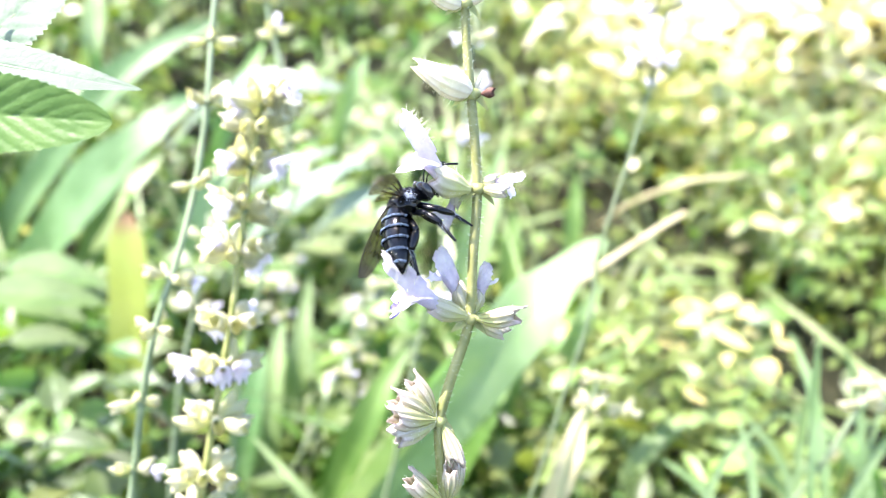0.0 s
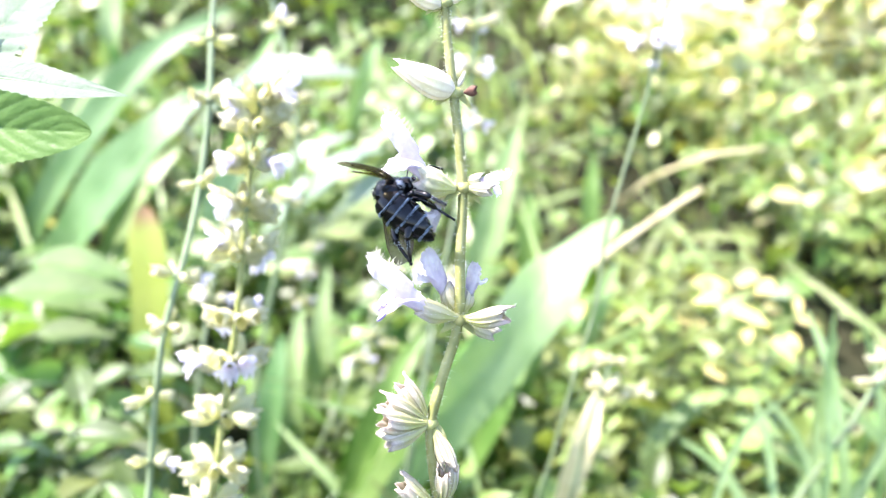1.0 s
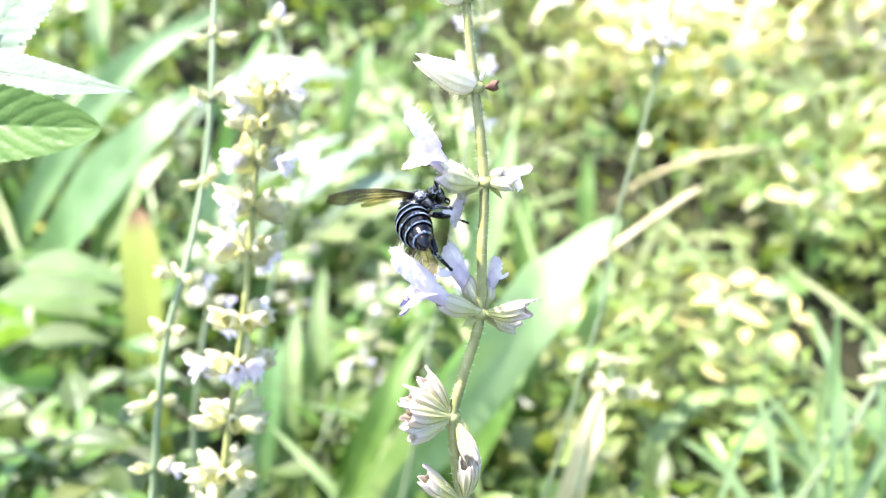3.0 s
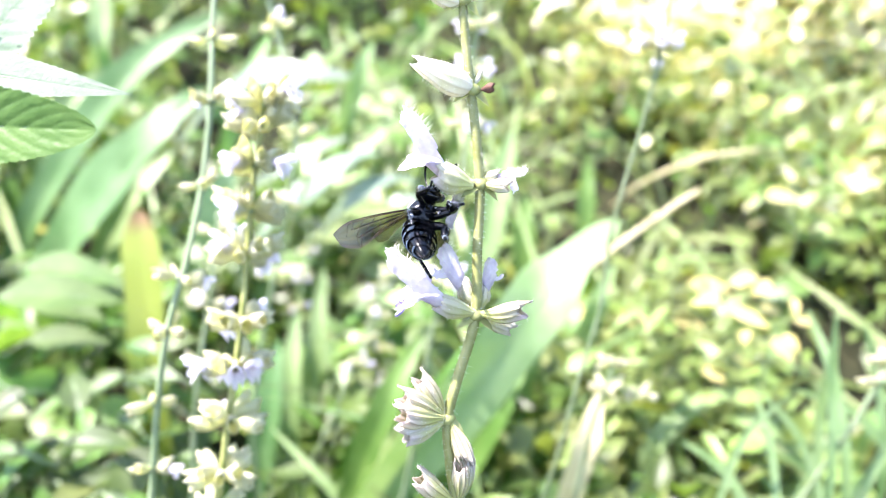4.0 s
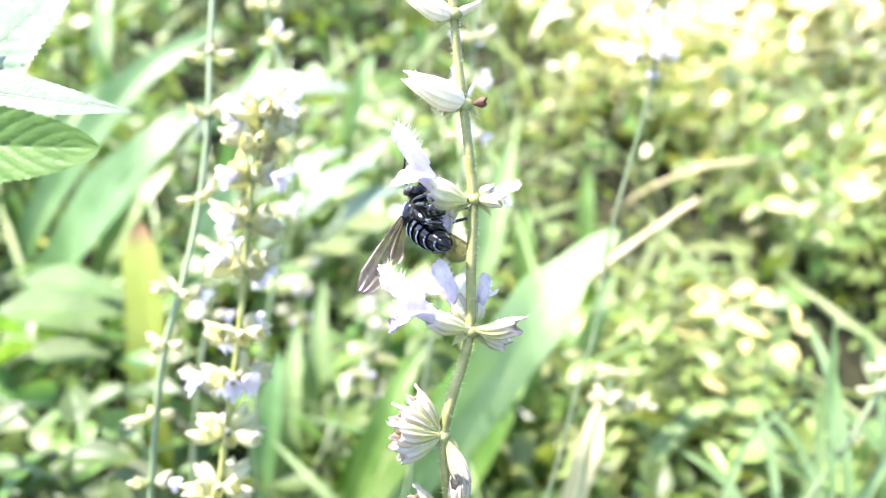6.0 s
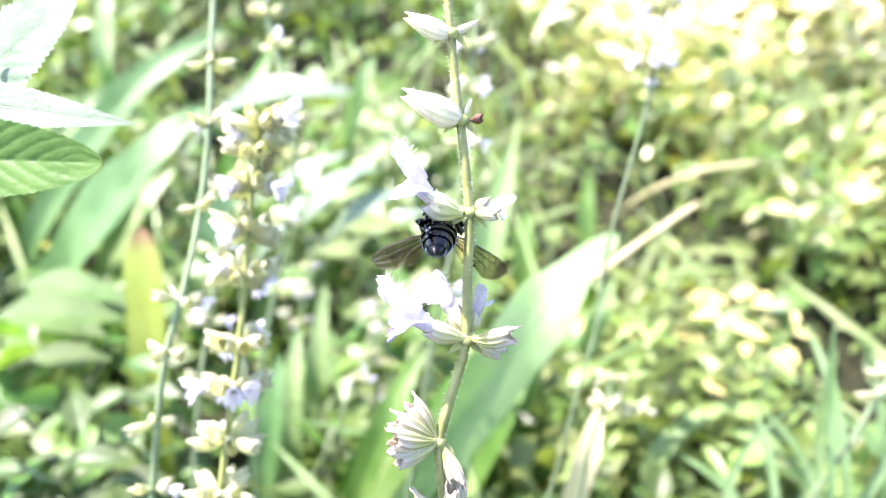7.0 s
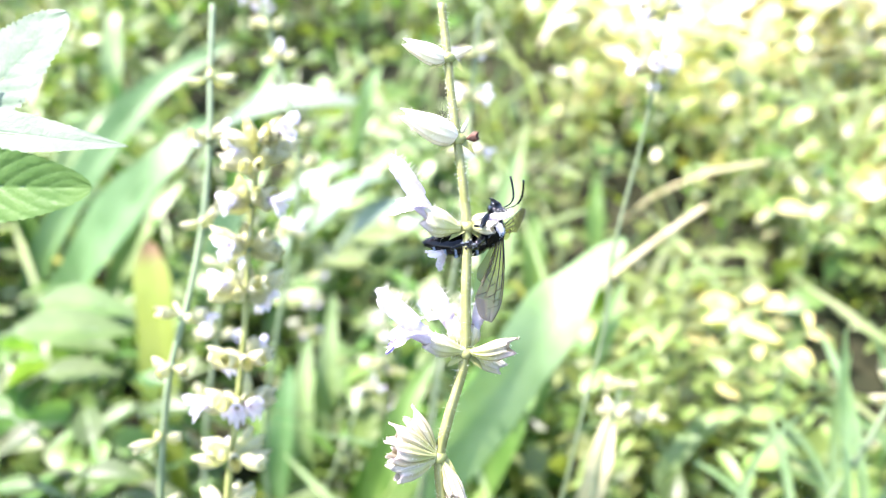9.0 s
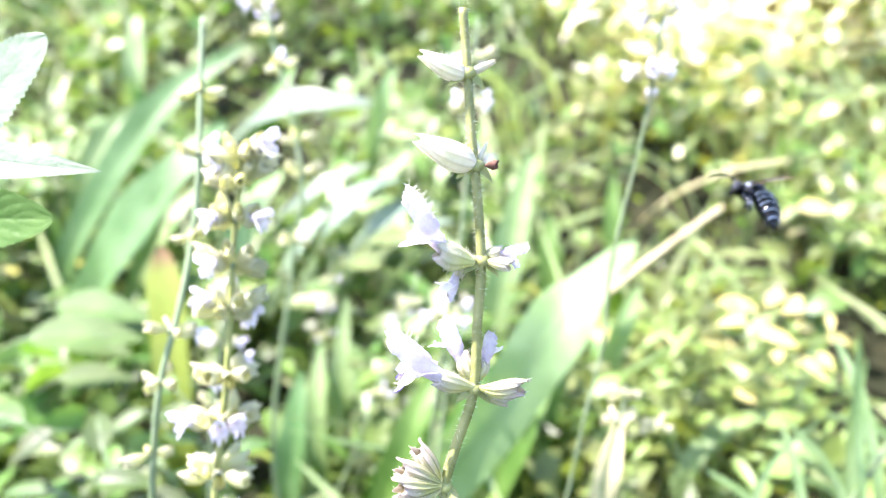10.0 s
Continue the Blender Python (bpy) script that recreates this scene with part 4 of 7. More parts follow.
far_spike("leafless sage stem with small pale buds", [at(-0.1212, -0.1149, 0.3400), at(-0.1115, -0.0484, 0.3300), at(-0.1055, -0.0192, 0.3300), at(-0.1037, 0.0153, 0.3400)], 0.0011, [at(-0.1067, -0.0253, 0.3300), at(-0.1103, -0.0508, 0.3300), at(-0.1049, 0.0053, 0.3400)], 39, per=4, bloom=0.3)

far_spike("thin far sage spike with small cream whorls", [at(-0.0945, -0.1419, 0.4600), at(-0.0742, -0.1034, 0.4400), at(-0.0583, -0.0693, 0.4300), at(-0.0456, -0.0472, 0.4300), at(-0.0305, -0.0029, 0.4400)], 0.0010, [at(-0.0583, -0.0693, 0.4300), at(-0.0513, -0.0573, 0.4300), at(-0.0431, -0.0424, 0.4300), at(-0.0359, -0.0205, 0.4350)], 41, per=6, bloom=0.2, size=0.85)
far_spike("thin far sage spike with small cream whorls", [at(-0.0551, -0.1375, 0.5200), at(-0.0475, -0.0917, 0.5000), at(-0.0475, -0.0585, 0.5000), at(-0.0493, -0.0217, 0.5000)], 0.0010, [at(-0.0475, -0.0917, 0.5000), at(-0.0475, -0.0733, 0.5000), at(-0.0486, -0.0438, 0.5000)], 42, per=6, bloom=0.2, size=0.85)
far_spike("far sage spike with pale whorls in the weeds", [at(-0.1295, -0.1068, 0.5600), at(-0.1129, -0.0473, 0.5400), at(-0.1050, -0.0115, 0.5400), at(-0.1037, 0.0166, 0.5500)], 0.0010, [at(-0.1129, -0.0473, 0.5400), at(-0.1082, -0.0274, 0.5400), at(-0.1050, -0.0076, 0.5400), at(-0.1045, 0.0126, 0.5500)], 43, per=6, bloom=0.2, size=0.85)

# ---- yellow leaves ----
def small_leaf(label, place, way, length, width, material, name="yellow_leaf"):
    ob = thing(name, label, "leaf", "single leaves in the weeds", facing(place, BACK * 0.6 + UP * 0.7, way))
    v, f = leaf_shape(length, width, 0.3, 0.15, 8, 6)
    part("blade", mesh_of("blade", v, f), material, ob)
    v, f = tube([Vector((-length * 0.5, 0, -0.012)), Vector((-length * 0.2, 0, -0.004)), Vector((0, 0, 0)), Vector((length * 0.7, 0, -length * 0.07))], lambda u: 0.0006, 5)
    part("leaf_stalk", mesh_of("leaf_stalk", v, f), M_STEM_FAR, ob)


for p_, w_, l_, b_ in ((at(0.1594, -0.0494, 0.4500), (0.7, -0.6, 0), 0.022, 0.011), (at(0.1809, -0.0659, 0.4500), (0.4, -0.9, 0), 0.018, 0.008), (at(0.1555, -0.0398, 0.5200), (1, -0.1, 0), 0.028, 0.014),
                       (at(0.1440, -0.0609, 0.5200), (1, -0.5, 0), 0.022, 0.012), (at(0.1569, -0.0917, 0.5000), (0.8, -0.4, 0.2), 0.024, 0.013), (at(0.1287, -0.0647, 0.5200), (-0.7, 0.4, 0), 0.022, 0.011),
                       (at(0.2412, 0.0203, 0.6000), (0.9, 0.1, 0), 0.028, 0.018), (at(0.0712, -0.0532, 0.5200), (0.8, -0.4, 0), 0.024, 0.012), (at(0.1400, -0.1057, 0.4800), (0.5, -0.8, 0), 0.018, 0.010)):
    small_leaf("bright yellow sunlit leaf among the weeds", p_, way_of(*w_), l_, b_, M_YELLOW)

rng_y = random.Random(91)
for k_ in range(11):
    d_ = rng_y.uniform(0.44, 0.54)
    small_leaf("bright yellow sunlit leaf among the weeds", at(rng_y.uniform(0.32, 0.44) * d_, rng_y.uniform(-0.17, -0.06) * d_, d_), way_of(rng_y.uniform(-1, 1), rng_y.uniform(-0.9, 0.3), 0.2),
               rng_y.uniform(0.010, 0.018), rng_y.uniform(0.005, 0.009), M_YELLOW)

for p_, w_, l_, b_ in ((at(-0.2398, -0.0233, 0.4000), (1, 0.15, 0.1), 0.062, 0.026), (at(-0.2363, -0.0492, 0.4200), (0.9, 0.25, 0.2), 0.042, 0.018),
                       (at(-0.0726, -0.1487, 0.4400), (0.9, 0.6, 0), 0.038, 0.022), (at(-0.0894, -0.1385, 0.4600), (-0.8, 0.3, 0.1), 0.034, 0.016)):
    small_leaf("large light green weed leaf in the sun", p_, way_of(*w_), l_, b_, M_BROAD, "weed_leaf")
for p_, w_, l_, b_ in ((at(-0.0850, 0.0180, 0.5900), (0.8, 0.5, 0.2), 0.052, 0.020), (at(-0.1130, 0.0020, 0.6100), (0.9, 0.3, 0.2), 0.056, 0.022), (at(-0.0660, -0.0010, 0.6000), (0.7, 0.6, 0.1), 0.046, 0.018),
                       (at(-0.1080, -0.0240, 0.5600), (-0.8, 0.4, 0.2), 0.044, 0.020), (at(-0.0700, -0.0230, 0.5700), (0.9, -0.2, 0.2), 0.042, 0.018)):
    small_leaf("broad pale green weed leaf lying level", p_, way_of(*w_), l_, b_, M_WEED_LIGHT, "weed_leaf")


for p_, w_, l_, b_ in ((at(-0.2644, -0.0100, 0.4700), (1, 0.10, 0.3), 0.060, 0.026),
                       (at(-0.2453, -0.0209, 0.4800), (1, 0.02, 0.2), 0.052, 0.022),
                       (at(-0.2622, -0.0268, 0.4600), (1, -0.12, 0.3), 0.055, 0.024),
                       (at(-0.2334, -0.0365, 0.5000), (-1, 0.2, 0.2), 0.045, 0.020),
                       (at(-0.1272, -0.0117, 0.5500), (0.9, 0.3, 0.4), 0.030, 0.016),
                       (at(-0.0924, -0.0326, 0.5600), (-0.9, 0.4, 0.4), 0.030, 0.016),
                       (at(-0.0769, 0.0004, 0.6000), (0.9, -0.2, 0.5), 0.034, 0.020),
                       (at(-0.0592, 0.0093, 0.6000), (-0.8, 0.3, 0.5), 0.030, 0.018),
                       (at(-0.1050, -0.0573, 0.5400), (0.8, 0.2, 0.5), 0.026, 0.014)):
    small_leaf("large light green weed leaf in the sun", p_, way_of(*w_), l_, b_, M_BROAD, "weed_leaf")
for p_, w_, l_, b_ in ((at(-0.0850, 0.0180, 0.5900), (0.8, 0.5, 0.2), 0.052, 0.020), (at(-0.1130, 0.0020, 0.6100), (0.9, 0.3, 0.2), 0.056, 0.022), (at(-0.0660, -0.0010, 0.6000), (0.7, 0.6, 0.1), 0.046, 0.018),
                       (at(-0.1080, -0.0240, 0.5600), (-0.8, 0.4, 0.2), 0.044, 0.020), (at(-0.0700, -0.0230, 0.5700), (0.9, -0.2, 0.2), 0.042, 0.018)):
    small_leaf("broad pale green weed leaf lying level", p_, way_of(*w_), l_, b_, M_WEED_LIGHT, "weed_leaf")

rng_l = random.Random(61)
for k_ in range(26):
    d_ = rng_l.uniform(0.34, 0.43)
    small_leaf("mid-green weed leaf on a thin bent stalk", at(rng_l.uniform(-0.62, -0.30) * d_, rng_l.uniform(-0.36, -0.12) * d_, d_), way_of(rng_l.uniform(-1, 1), rng_l.uniform(-0.6, 0.5), rng_l.uniform(-0.3, 0.3)),
               rng_l.uniform(0.018, 0.032), rng_l.uniform(0.009, 0.015), M_WEED_OBJ, "weed_leaf")


# ---- leafy shoot that reaches in from the side ----
def toothed_leaf(parent, base, tip, width, normal, cup, label, droop=0.08, bite=0.12, teeth=24, quilt=0.045, material=None, blunt=False):
    """A toothed, veined leaf with a rolled margin."""
    way = tip - base
    L = way.length
    x = way.normalized()
    z = (normal - x * normal.dot(x)).normalized()
    m = Matrix((x, z.cross(x), z)).transposed().to_4x4()
    m.translation = base

    lines = []

    def fn(u, v):
        s = (v - 0.5) * 2
        w = width * 0.5 * math.sin(math.pi * (0.04 + 0.96 * u) ** 0.8) ** (0.55 if blunt else 0.85) * (1 if blunt else 1 - 0.35 * u * u) if u < 1 else 0.0
        tooth = 1 + bite * (((u * teeth) % 1.0) - 0.5) * (abs(s) > 0.93)
        vein = abs(((u - abs(s) * 0.28) * 9) % 1.0 - 0.5) * 2
        lines.append(min(0.8, quilt * 20) * vein ** 16 * (1 - 0.4 * abs(s)))
        relief = quilt * width * (1 - vein ** 3) - 0.02 * width * math.exp(-(s / 0.05) ** 2)
        return m @ Vector((u * L, s * w * tooth, cup * abs(s) * w + relief * (1 - u) + 0.0005 * min(1.0, width / 0.033) ** 2 * noise.noise(Vector((u * 7, s * 3, L * 90))) - droop * L * u * u))
    ob = part("leaf", mesh_of("leaf", *sheet(104, 36, fn)), material or M_SHOOT, parent, label)
    ob.data.attributes.new("wear", "FLOAT", "POINT").data.foreach_set("value", lines)
    rib = [m @ Vector((u * L, 0, -0.0003 - droop * L * u * u)) for u in (0, 0.2, 0.4, 0.6, 0.8, 0.97)]
    v, f = tube(rib, lambda u: 0.0006 * (1 - 0.85 * u), 6)
    part("midrib", mesh_of("midrib", v, f), M_STEM_FAR, ob)


def leafy_shoot():
    base = at(-0.1076, -0.0131, 0.1500)
    root = down_to_ground(base)
    ob = thing("leafy_shoot", "leafy green shoot with toothed pointed leaves", "plant")
    line = [root, base, at(-0.0994, 0.0207, 0.1400), at(-0.0984, 0.0413, 0.1400), at(-0.1008, 0.0706, 0.1450)]
    v, f = tube(smooth_path(line, 6), lambda u: 0.0018 * (1 - 0.4 * u), 8, 0.3)
    part("stem", mesh_of("stem", v, f), M_STEM_FAR, ob)
    toothed_leaf(ob, at(-0.0862, 0.0226, 0.1220), at(-0.0505, 0.0194, 0.1180), 0.0128, way_of(0.0, 0.02, 1.0), 0.20, "green leaf folded along its midrib with clear veins", 0.0, 0.06, 24, 0.030, blunt=True)
    toothed_leaf(ob, at(-0.0975, 0.0364, 0.1380), at(-0.0550, 0.0293, 0.1420), 0.0110, way_of(-0.10, 0.52, 0.85), 0.12, "leaf seen along its blade, sun glare in its pale colour", 0.0, 0.08, 30, 0.003, M_SHOOT_LIT)
    toothed_leaf(ob, at(-0.1005, 0.0379, 0.1580), at(-0.0723, 0.0598, 0.1560), 0.025, way_of(-0.14, 0.46, 0.88), 0.06, "broad toothed leaf with sun glare in its pale colour", 0.0, 0.13, 26, 0.03, M_SHOOT_LIT, True)
    return ob


side_shoot = leafy_shoot()


# ---- the sage spike in front ----
def front_spike():
    rng = random.Random(5)
    ob = thing("sage_spike", "sage spike with hairy stem, pale calyces and lavender flowers", "flower spike", "flower spikes")
    low = at(0.0040, -0.0631, 0.1430)
    pts = [down_to_ground(low, 0.01), at(0.0078, -0.1248, 0.1600), low, at(0.0003, -0.0456, 0.1380), at(-0.0006, -0.0375, 0.1370), at(-0.0007, -0.0302, 0.1370), at(0.0010, -0.0241, 0.1370), at(0.0045, -0.0135, 0.1370), at(0.0054, -0.0009, 0.1370), at(0.0062, 0.0107, 0.1370), at(0.0058, 0.0193, 0.1370), at(0.0052, 0.0268, 0.1370), at(0.0045, 0.0354, 0.1370), at(0.0041, 0.0435, 0.1370), at(0.0034, 0.0541, 0.1370)]
    line = spike_stem(ob, pts, 0.00105, M_STEM, 12)
    hair = []
    for q in line[24:]:
        for _ in range(17):
            a = rng.uniform(0, math.tau)
            o = RIGHT * math.cos(a) + BACK * math.sin(a)
            q2 = q + UP * rng.uniform(-0.0012, 0.0012) + o * 0.0007
            hair.append(bristle(q2, q2 + (o + UP * rng.gauss(0, 0.3)) * rng.uniform(0.0003, 0.0011), 0.00003))
    part("stem_hairs", mesh_of("stem_hairs", *joined(hair)), M_HAIR, ob, "fine white stem hairs")
    F = lambda p, w, k, s=1.0, roll=0.0, cup=None, fat=1.0: put_flower(ob, p, way_of(*w), k, s, roll, rng, cup=cup and way_of(*cup), fat=fat)
    # top whorl
    F(at(0.0038, 0.0428, 0.1365), (-1, 0.32, 0.1), "bud", 0.75)
    F(at(0.0045, 0.0433, 0.1370), (1, 0.35, -0.1), "bud", 0.42)
    # second whorl: shut bud and a dried one
    F(at(0.0052, 0.0277, 0.1362), (-1, 0.30, 0.25), "bud", 0.98)
    F(at(0.0059, 0.0286, 0.1372), (0.5, 0.8, -0.2), "bud", 0.28)
    dry = part("dried_bud", calyx_mesh("dried_bud", 0.7, 21, 8, 16), M_DRY, ob, "shrivelled brown dried bud")
    dry.matrix_local = facing(at(0.0069, 0.0274, 0.1365), way_of(1, -0.05, 0.3)) @ Matrix.Diagonal((0.42, 0.42, 0.28, 1))
    # third whorl
    F(at(0.0050, 0.0106, 0.1362), (-0.62, 0.78, 0.12), "flower", 0.95, 0, (-0.95, 0.22, 0.2))
    F(at(0.0057, 0.0105, 0.1378), (-0.9, 0.15, -0.5), "spent", 0.85)
    F(at(0.0067, 0.0108, 0.1366), (0.92, -0.22, 0.3), "spent", 0.6)
    F(at(0.0062, 0.0118, 0.1374), (0.93, 0.04, 0.0), "flower", 0.52)
    F(at(0.0032, 0.0109, 0.1380), (-0.42, -0.88, -0.1), "flower", 0.50, 180)
    # fourth whorl
    F(at(0.0048, -0.0119, 0.1362), (-0.80, 0.60, 0.22), "flower", 1.0, -5, (-0.96, 0.24, 0.2), 0.72)
    F(at(0.0047, -0.0116, 0.1378), (-0.45, 0.85, -0.2), "flower", 0.80)
    F(at(0.0054, -0.0120, 0.1365), (0.95, -0.08, 0.25), "pink", 0.98)
    F(at(0.0058, -0.0113, 0.1382), (0.28, 0.92, -0.15), "flower", 0.56)
    F(at(0.0055, -0.0126, 0.1375), (0.8, -0.45, -0.3), "spent", 0.8)
    # fifth whorl: open empty calyces in a fan
    F(at(-0.0012, -0.0298, 0.1366), (-0.60, 0.80, 0.1), "pink", 1.0)
    F(at(-0.0014, -0.0298, 0.1362), (-0.95, 0.45, 0.3), "pink", 1.05)
    F(at(-0.0014, -0.0301, 0.1358), (-0.96, 0.10, 0.45), "pink", 1.05)
    F(at(-0.0012, -0.0305, 0.1362), (-0.85, -0.35, 0.3), "spent", 1.0)
    F(at(-0.0014, -0.0306, 0.1380), (-0.95, -0.05, -0.4), "spent", 1.0)
    F(at(-0.0004, -0.0309, 0.1368), (0.36, -0.92, 0.15), "pink", 0.90)
    # sixth whorl
    F(at(-0.0001, -0.0454, 0.1372), (-0.8, 0.55, 0.2), "pink", 1.0)
    F(at(0.0008, -0.0453, 0.1375), (0.14, 0.97, 0.3), "pink", 0.85)
    F(at(0.0008, -0.0458, 0.1380), (0.38, 0.9, -0.2), "pink", 0.9)
    for p in (at(0.0041, 0.0433, 0.1370), at(0.0053, 0.0275, 0.1370), at(0.0063, 0.0109, 0.1370), at(0.0048, -0.0122, 0.1370), at(-0.0009, -0.0304, 0.1370), at(0.0004, -0.0456, 0.1380)):
        k = part("node", ME_KNOT, M_STEM, ob)
        k.matrix_local = Matrix.Translation(p)
        for s in (-1, 1):
            w = way_of(s * 0.8, -0.5, 0.3)
            v, f = leaf_shape(0.0042, 0.0016, 0.4, 0.3, 5, 2)
            m = facing(p, way_of(0.2, 0.5, 0.8), w)
            part("bract", mesh_of("bract", [m @ q for q in v], f), M_STEM, ob)
    return ob


# ---- bee ----
def ball(rx, ry, rz, centre=(0, 0, 0), rows=14, cols=20, lump=0.0):
    def fn(u, a):
        th = math.pi * u
        k = 1 + lump * noise.noise(Vector((math.cos(a) * math.sin(th), math.sin(a) * math.sin(th), math.cos(th))) * 3)
        return Vector((centre[0] - rx * math.cos(th) * k, centre[1] + ry * math.sin(th) * math.cos(a) * k, centre[2] + rz * math.sin(th) * math.sin(a) * k))
    return lathe(rows, cols, fn)


AB_LEN, AB_R = 0.0118, 0.0030


def ab_radius(u):
    if u < 0.3:
        return AB_R * (0.74 + 0.26 * math.sin(math.pi * 0.5 * u / 0.3))
    return AB_R * max(0.02, math.cos(math.pi * 0.5 * ((u - 0.3) / 0.7) ** 1.2)) ** 0.82


def tergite(i, n):
    """One overlapping ring of the abdomen, slightly flared at its hind edge."""
    a0, a1 = max(0.0, i / n - 0.03), (i + 1) / n
    def fn(u, a):
        s = a0 + (a1 - a0) * u
        r = ab_radius(min(s, 0.999)) * (0.90 + 0.15 * u ** 0.7) * (1 if s < 0.995 else 0.1)
        return Vector((-s * AB_LEN, r * 1.04 * math.cos(a), r * 0.86 * math.sin(a) - 0.0010 * s * s))
    return lathe(6, 32, fn)


def band_mesh(i, n):
    """A band of short pale hairs over the back of one ring."""
    rng = random.Random(40 + i)
    pieces = []
    for _ in range(190):
        a = math.pi / 2 + radians(92) * rng.uniform(-1, 1)
        s = min((i + 1) / n - 0.012 - rng.random() * 0.027 * (0.55 + 0.45 * abs(math.sin(a * 2))), 0.985)
        r = ab_radius(s) * 1.055
        o = Vector((0, 1.04 * math.cos(a), 0.86 * math.sin(a)))
        q = Vector((-s * AB_LEN, 0, -0.0010 * s * s)) + o * r * 0.985
        pieces.append(bristle(q, q + Vector((-0.00042, rng.gauss(0, 0.00006), 0)) + o * 0.00006, 0.000045))
    return mesh_of("band", *joined(pieces))


def wing_outline(L, chord):
    """A narrow-based wing that widens to a rounded end; the front edge is nearly straight."""
    def fn(u, v):
        w = chord * (0.14 + 0.86 * (u / 0.72) ** 0.9) if u < 0.72 else chord * math.sqrt(max(0.0, 1 - ((u - 0.72) / 0.28) ** 2.6))
        lead = 0.03 * L * math.sin(math.pi * u)
        if u > 0.72:
            lead -= 0.25 * chord * ((u - 0.72) / 0.28) ** 2
            w *= 0.75 + 0.25 * (1 - (u - 0.72) / 0.28)
        wave = 0.00016 * math.sin(v * 22 + u * 3) * min(1, u * 3)
        return Vector((u * L, lead - v * w, wave + 0.0004 * math.sin(math.pi * u)))
    return fn


def bee_wing(parent, name, side):
    fn = wing_outline(0.0165, 0.0052)
    w = part(name, mesh_of("fore_wing", *sheet(22, 10, fn)), M_WING, parent, "smoky brown translucent wing")
    veins = []
    for v0, v1, u1 in ((0.02, 0.02, 0.97), (0.10, 0.08, 0.8), (0.35, 0.3, 0.78), (0.55, 0.62, 0.72), (0.85, 0.9, 0.6)):
        veins.append(tube([fn(u1 * k / 8, v0 + (v1 - v0) * k / 8) for k in range(9)], lambda u: 0.00013 * (1 - 0.5 * u), 5))
    for u0, a, b in ((0.45, 0.08, 0.35), (0.6, 0.08, 0.33), (0.72, 0.1, 0.32), (0.5, 0.85, 0.6), (0.66, 0.62, 0.95), (0.80, 0.1, 0.5), (0.55, 0.34, 0.6), (0.68, 0.32, 0.6), (0.4, 0.45, 0.86)):
        veins.append(tube([fn(u0 + 0.05 * k / 3, a + (b - a) * k / 3) for k in range(4)], lambda u: 0.00007, 5))
    part("venation", mesh_of("venation", *joined(veins)), M_VEIN, w)
    hf = wing_outline(0.0095, 0.0026)
    part("hind_wing", mesh_of("hind_wing", *sheet(14, 6, lambda u, v: hf(u, v) + Vector((-0.0002, -0.0006 - 0.0022 * u, -0.0003)))), M_WING, w)
    return w


def leg_mesh(points, thick, rng):
    """Thigh, shin and jointed foot with bristles and two claws."""
    pts = [Vector(p) - Vector(points[0]) for p in points]
    pieces = []
    for i in range(len(pts) - 1):
        a, b = pts[i], pts[i + 1]
        r = thick * (1.2, 1.25, 0.5)[min(i, 2)]
        n = 7
        pieces.append(tube([a.lerp(b, k / n) for k in range(n + 1)], lambda u: r * (0.55 + 0.6 * math.sin(math.pi * min(1, 0.15 + 0.75 * u))), 8))
        if i >= 2:
            pieces += [ball(r * 1.2, r * 1.2, r * 1.2, a.lerp(b, k / 4), 5, 8) for k in range(1, 5)]
        for _ in range(26 if i else 8):
            q = a.lerp(b, rng.random())
            w = Vector((rng.gauss(0, 1), rng.gauss(0, 1), rng.gauss(0, 1))).normalized()
            pieces.append(bristle(q + w * r * 0.6, q + w * r * 1.3 + (b - a).normalized() * r * 0.9, 0.00004))
    end, way = pts[-1], (pts[-1] - pts[-2]).normalized()
    for s in (-1, 1):
        o = way.orthogonal().normalized() * s * 0.0002
        pieces.append(bristle(end, end + way * 0.0004 + o, 0.00006))
    return mesh_of("leg", *joined(pieces))


